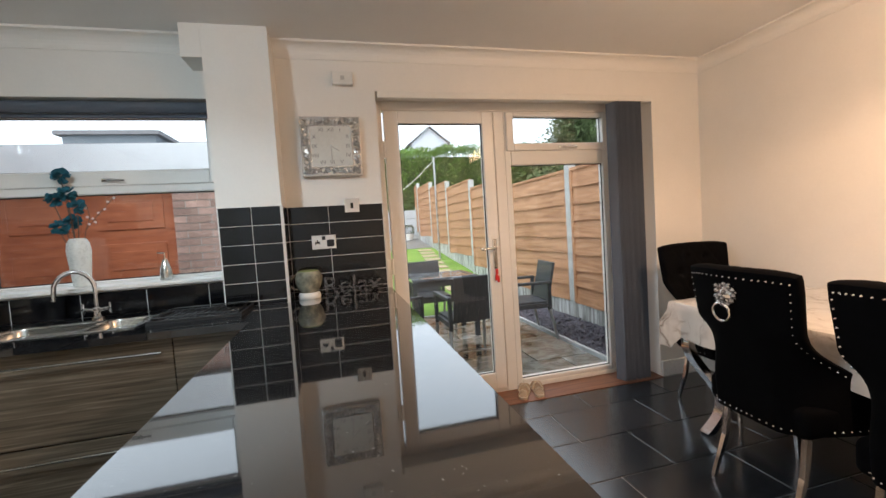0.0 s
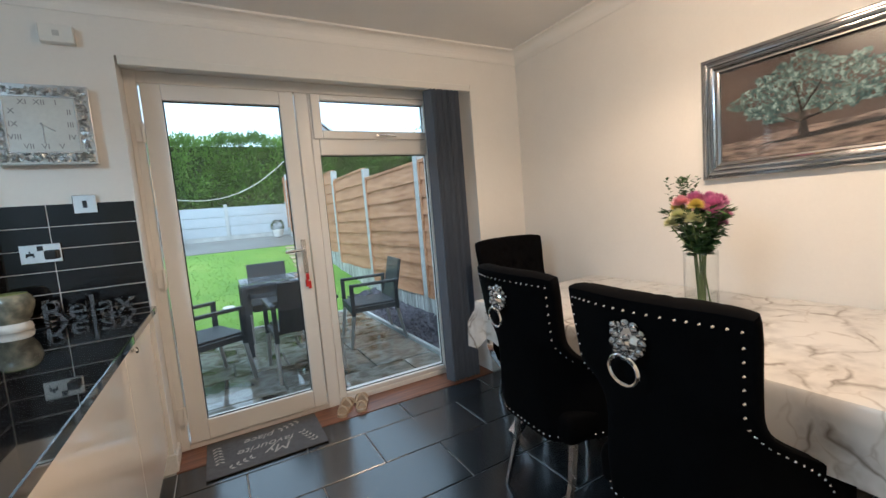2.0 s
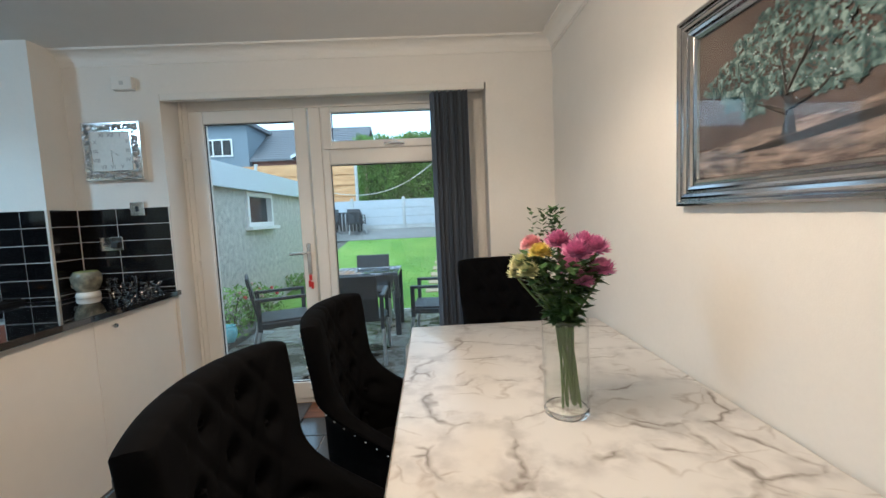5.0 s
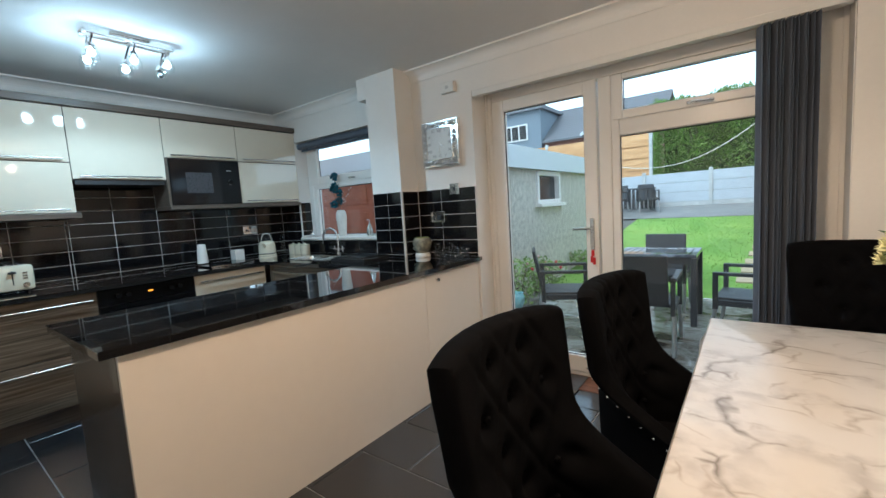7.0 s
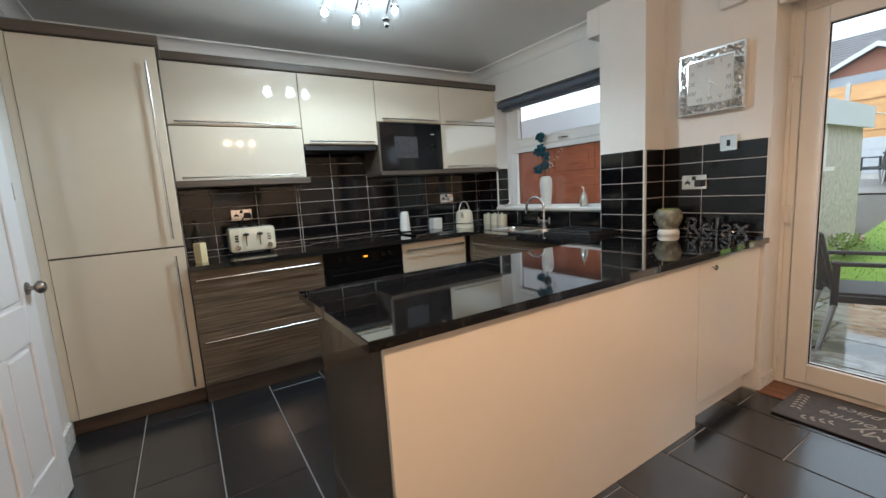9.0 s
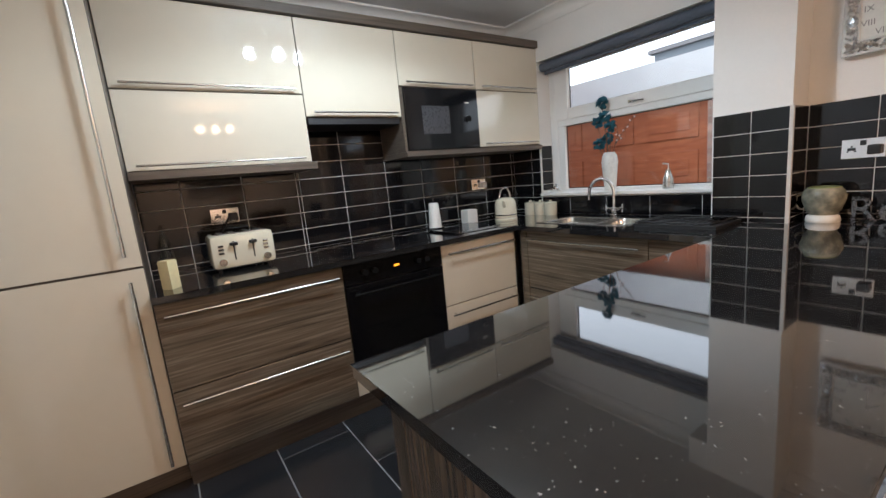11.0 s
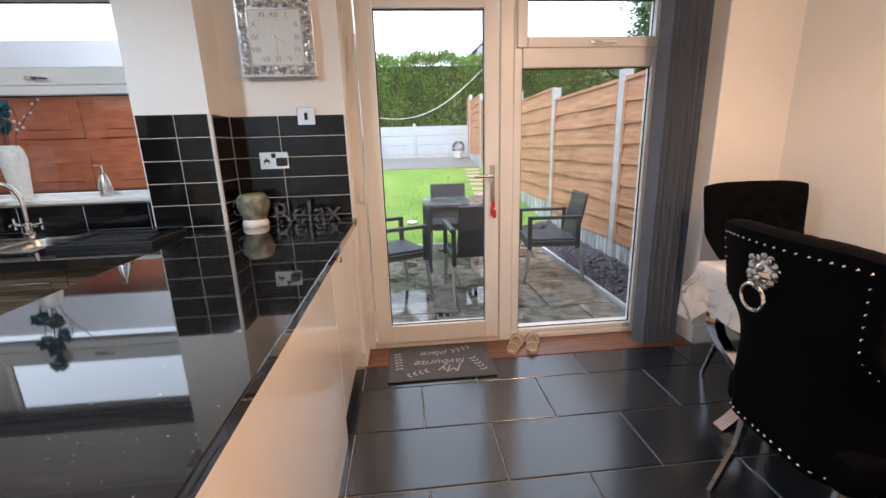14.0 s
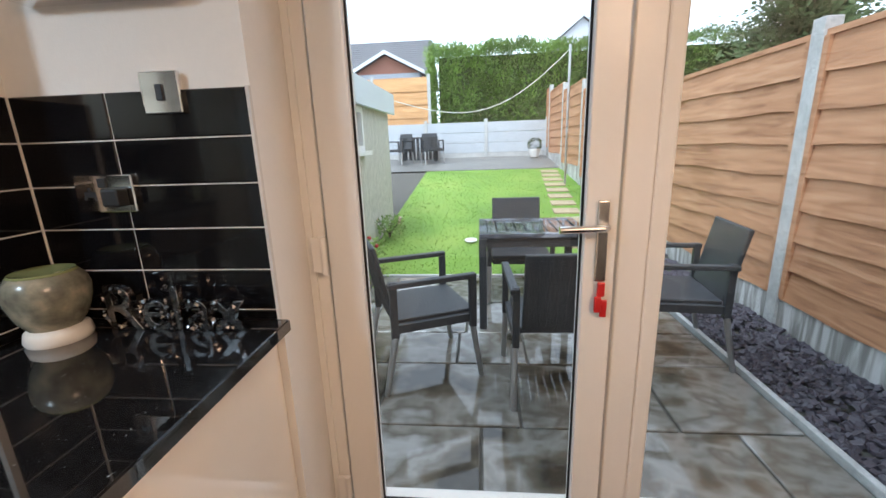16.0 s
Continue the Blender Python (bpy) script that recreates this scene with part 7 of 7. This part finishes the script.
def bloom(c, r, material, n=120):
    bm = bmesh.new()
    c = Vector(c)
    for k in range(n):
        lay = k / n
        a = k * 2.39996
        tilt = radians(-22 + 105 * lay)
        out = Vector((math.cos(a) * math.cos(tilt), math.sin(a) * math.cos(tilt), math.sin(tilt)))
        side = Vector((-math.sin(a), math.cos(a), 0)) * r * 0.19
        ln = r * (1.0 - 0.30 * lay) * rnd.uniform(0.85, 1.1)
        p = [c + out * 0.1 * ln - side * 0.4, c + out * 0.65 * ln - side, c + out * ln + Vector((0, 0, 0.12 * r)), c + out * 0.65 * ln + side, c + out * 0.1 * ln + side * 0.4]
        bm.faces.new([bm.verts.new(q) for q in p])
    return part("flower_head", bm, material, bq)


blooms = [((0.045, -0.05, 0.43), 0.052, PURPLE), ((0.085, -0.015, 0.45), 0.048, PURPLE), ((0.005, 0.01, 0.455), 0.050, PURPLE), ((0.015, -0.065, 0.395), 0.045, PURPLE), ((0.115, -0.04, 0.44), 0.048, PURPLE), ((0.10, 0.03, 0.42), 0.045, PURPLE), ((0.06, -0.07, 0.36), 0.036, PURPLE), ((0.13, -0.05, 0.385), 0.045, PURPLE),
          ((-0.085, 0.03, 0.45), 0.042, PINK), ((-0.075, -0.03, 0.435), 0.038, YELLOW), ((-0.13, 0.02, 0.40), 0.042, WHITE_F), ((-0.115, -0.035, 0.385), 0.040, WHITE_F), ((-0.05, 0.06, 0.43), 0.038, YELLOW), ((-0.135, 0.05, 0.37), 0.036, WHITE_F)]
for c, r, m in blooms:
    c = (c[0] * 0.76 - 0.014, c[1] * 0.9, c[2] - 0.004)
    r *= 0.94
    base = Vector((0.012 + rnd.uniform(-0.03, 0.03), rnd.uniform(-0.03, 0.03), 0.0))
    mouth = Vector((c[0] * 0.22, c[1] * 0.22, 0.25))
    part("stem", tube(bmesh.new(), [base, (base + mouth) / 2, mouth, (mouth + Vector(c)) / 2 + Vector((0, 0, -0.01)), Vector(c) - Vector((0, 0, 0.01))], 0.0032, 6), M_stem, bq)
    bloom(c, r, m)


def leaf(bm, p, d, length, width):
    d = d.normalized()
    side = d.cross(Vector((0, 0, 1))).normalized() * width
    droop = Vector((0, 0, -0.15 * length))
    a, b, c, e = p, p + d * length * 0.45 + side, p + d * length + droop, p + d * length * 0.45 - side
    mid = p + d * length * 0.5 - Vector((0, 0, width * 0.4))
    v = [bm.verts.new(q) for q in (a, b, c, e, mid)]
    bm.faces.new((v[0], v[1], v[4]))
    bm.faces.new((v[1], v[2], v[4]))
    bm.faces.new((v[2], v[3], v[4]))
    bm.faces.new((v[3], v[0], v[4]))


bm = bmesh.new()
for k in range(620):
    h = rnd.uniform(0.235, 0.415)
    a = rnd.uniform(0, math.tau)
    r = (0.018 + 0.095 * (h - 0.235) / 0.18) * math.sqrt(rnd.uniform(0.1, 1))
    p = Vector((r * math.cos(a) - 0.06 * (h - 0.235), r * math.sin(a), h))
    leaf(bm, p, Vector((math.cos(a), math.sin(a), rnd.uniform(-0.3, 1.0))), rnd.uniform(0.026, 0.050), rnd.uniform(0.009, 0.018))
for k in range(9):
    tx, ty = rnd.uniform(-0.075, 0.085), rnd.uniform(-0.03, 0.07)
    lx, ly = rnd.uniform(-0.25, 0.25), rnd.uniform(-0.25, 0.25)
    for s in range(14):
        z = 0.41 + 0.0100 * s
        aa = s * 2.4 + k
        leaf(bm, Vector((tx + lx * (z - 0.39), ty + ly * (z - 0.39), z)), Vector((math.cos(aa), math.sin(aa), rnd.uniform(0.4, 1.3))), rnd.uniform(0.020, 0.032), rnd.uniform(0.006, 0.010))
part("foliage", bm, M_fleaf, bq, "dark green leaves", kind="stuff")

# ---- floor tiles ----
FW, FD = 0.634, 0.350


def floor_tile_mesh(w, d):
    bm = bmesh.new()
    box(bm, 0, w, 0, d, -0.010, 0.0)
    e = [e for e in bm.edges if abs(e.verts[0].co.z) < 1e-6 and abs(e.verts[1].co.z) < 1e-6]
    bmesh.ops.bevel(bm, geom=e, offset=0.0025, segments=1, affect="EDGES")
    return finish(bm, M_floor_tile, "floor_tile")


floor_parent = tagged(new("floor_tiling"), "dark slate-look rectangular floor tiles in half-bond with pale joints", kind="structure")
floor_meshes = {}
g = 0.006
row = 0
y = 2.450 - 9 * FD - FD
k = -10
while k <= 1:
    y0, y1 = max(2.450 + (k) * FD, YB), min(2.450 + (k + 1) * FD, YD - 0.03)
    off = 1.240 if k % 2 else 1.553
    n0 = math.floor((XL - off) / FW)
    for n in range(n0, n0 + 10):
        x0, x1 = max(off + n * FW, XL), min(off + (n + 1) * FW, XR)
        if x1 - x0 < 0.03 or y1 - y0 < 0.03:
            continue
        key = (round(x1 - x0 - g, 4), round(y1 - y0 - g, 4))
        if key not in floor_meshes:
            floor_meshes[key] = floor_tile_mesh(*key)
        t = new("floor_tile", floor_meshes[key])
        t.parent = floor_parent
        t.matrix_basis = Matrix.Translation((x0 + g / 2, y0 + g / 2, 0))
    k += 1
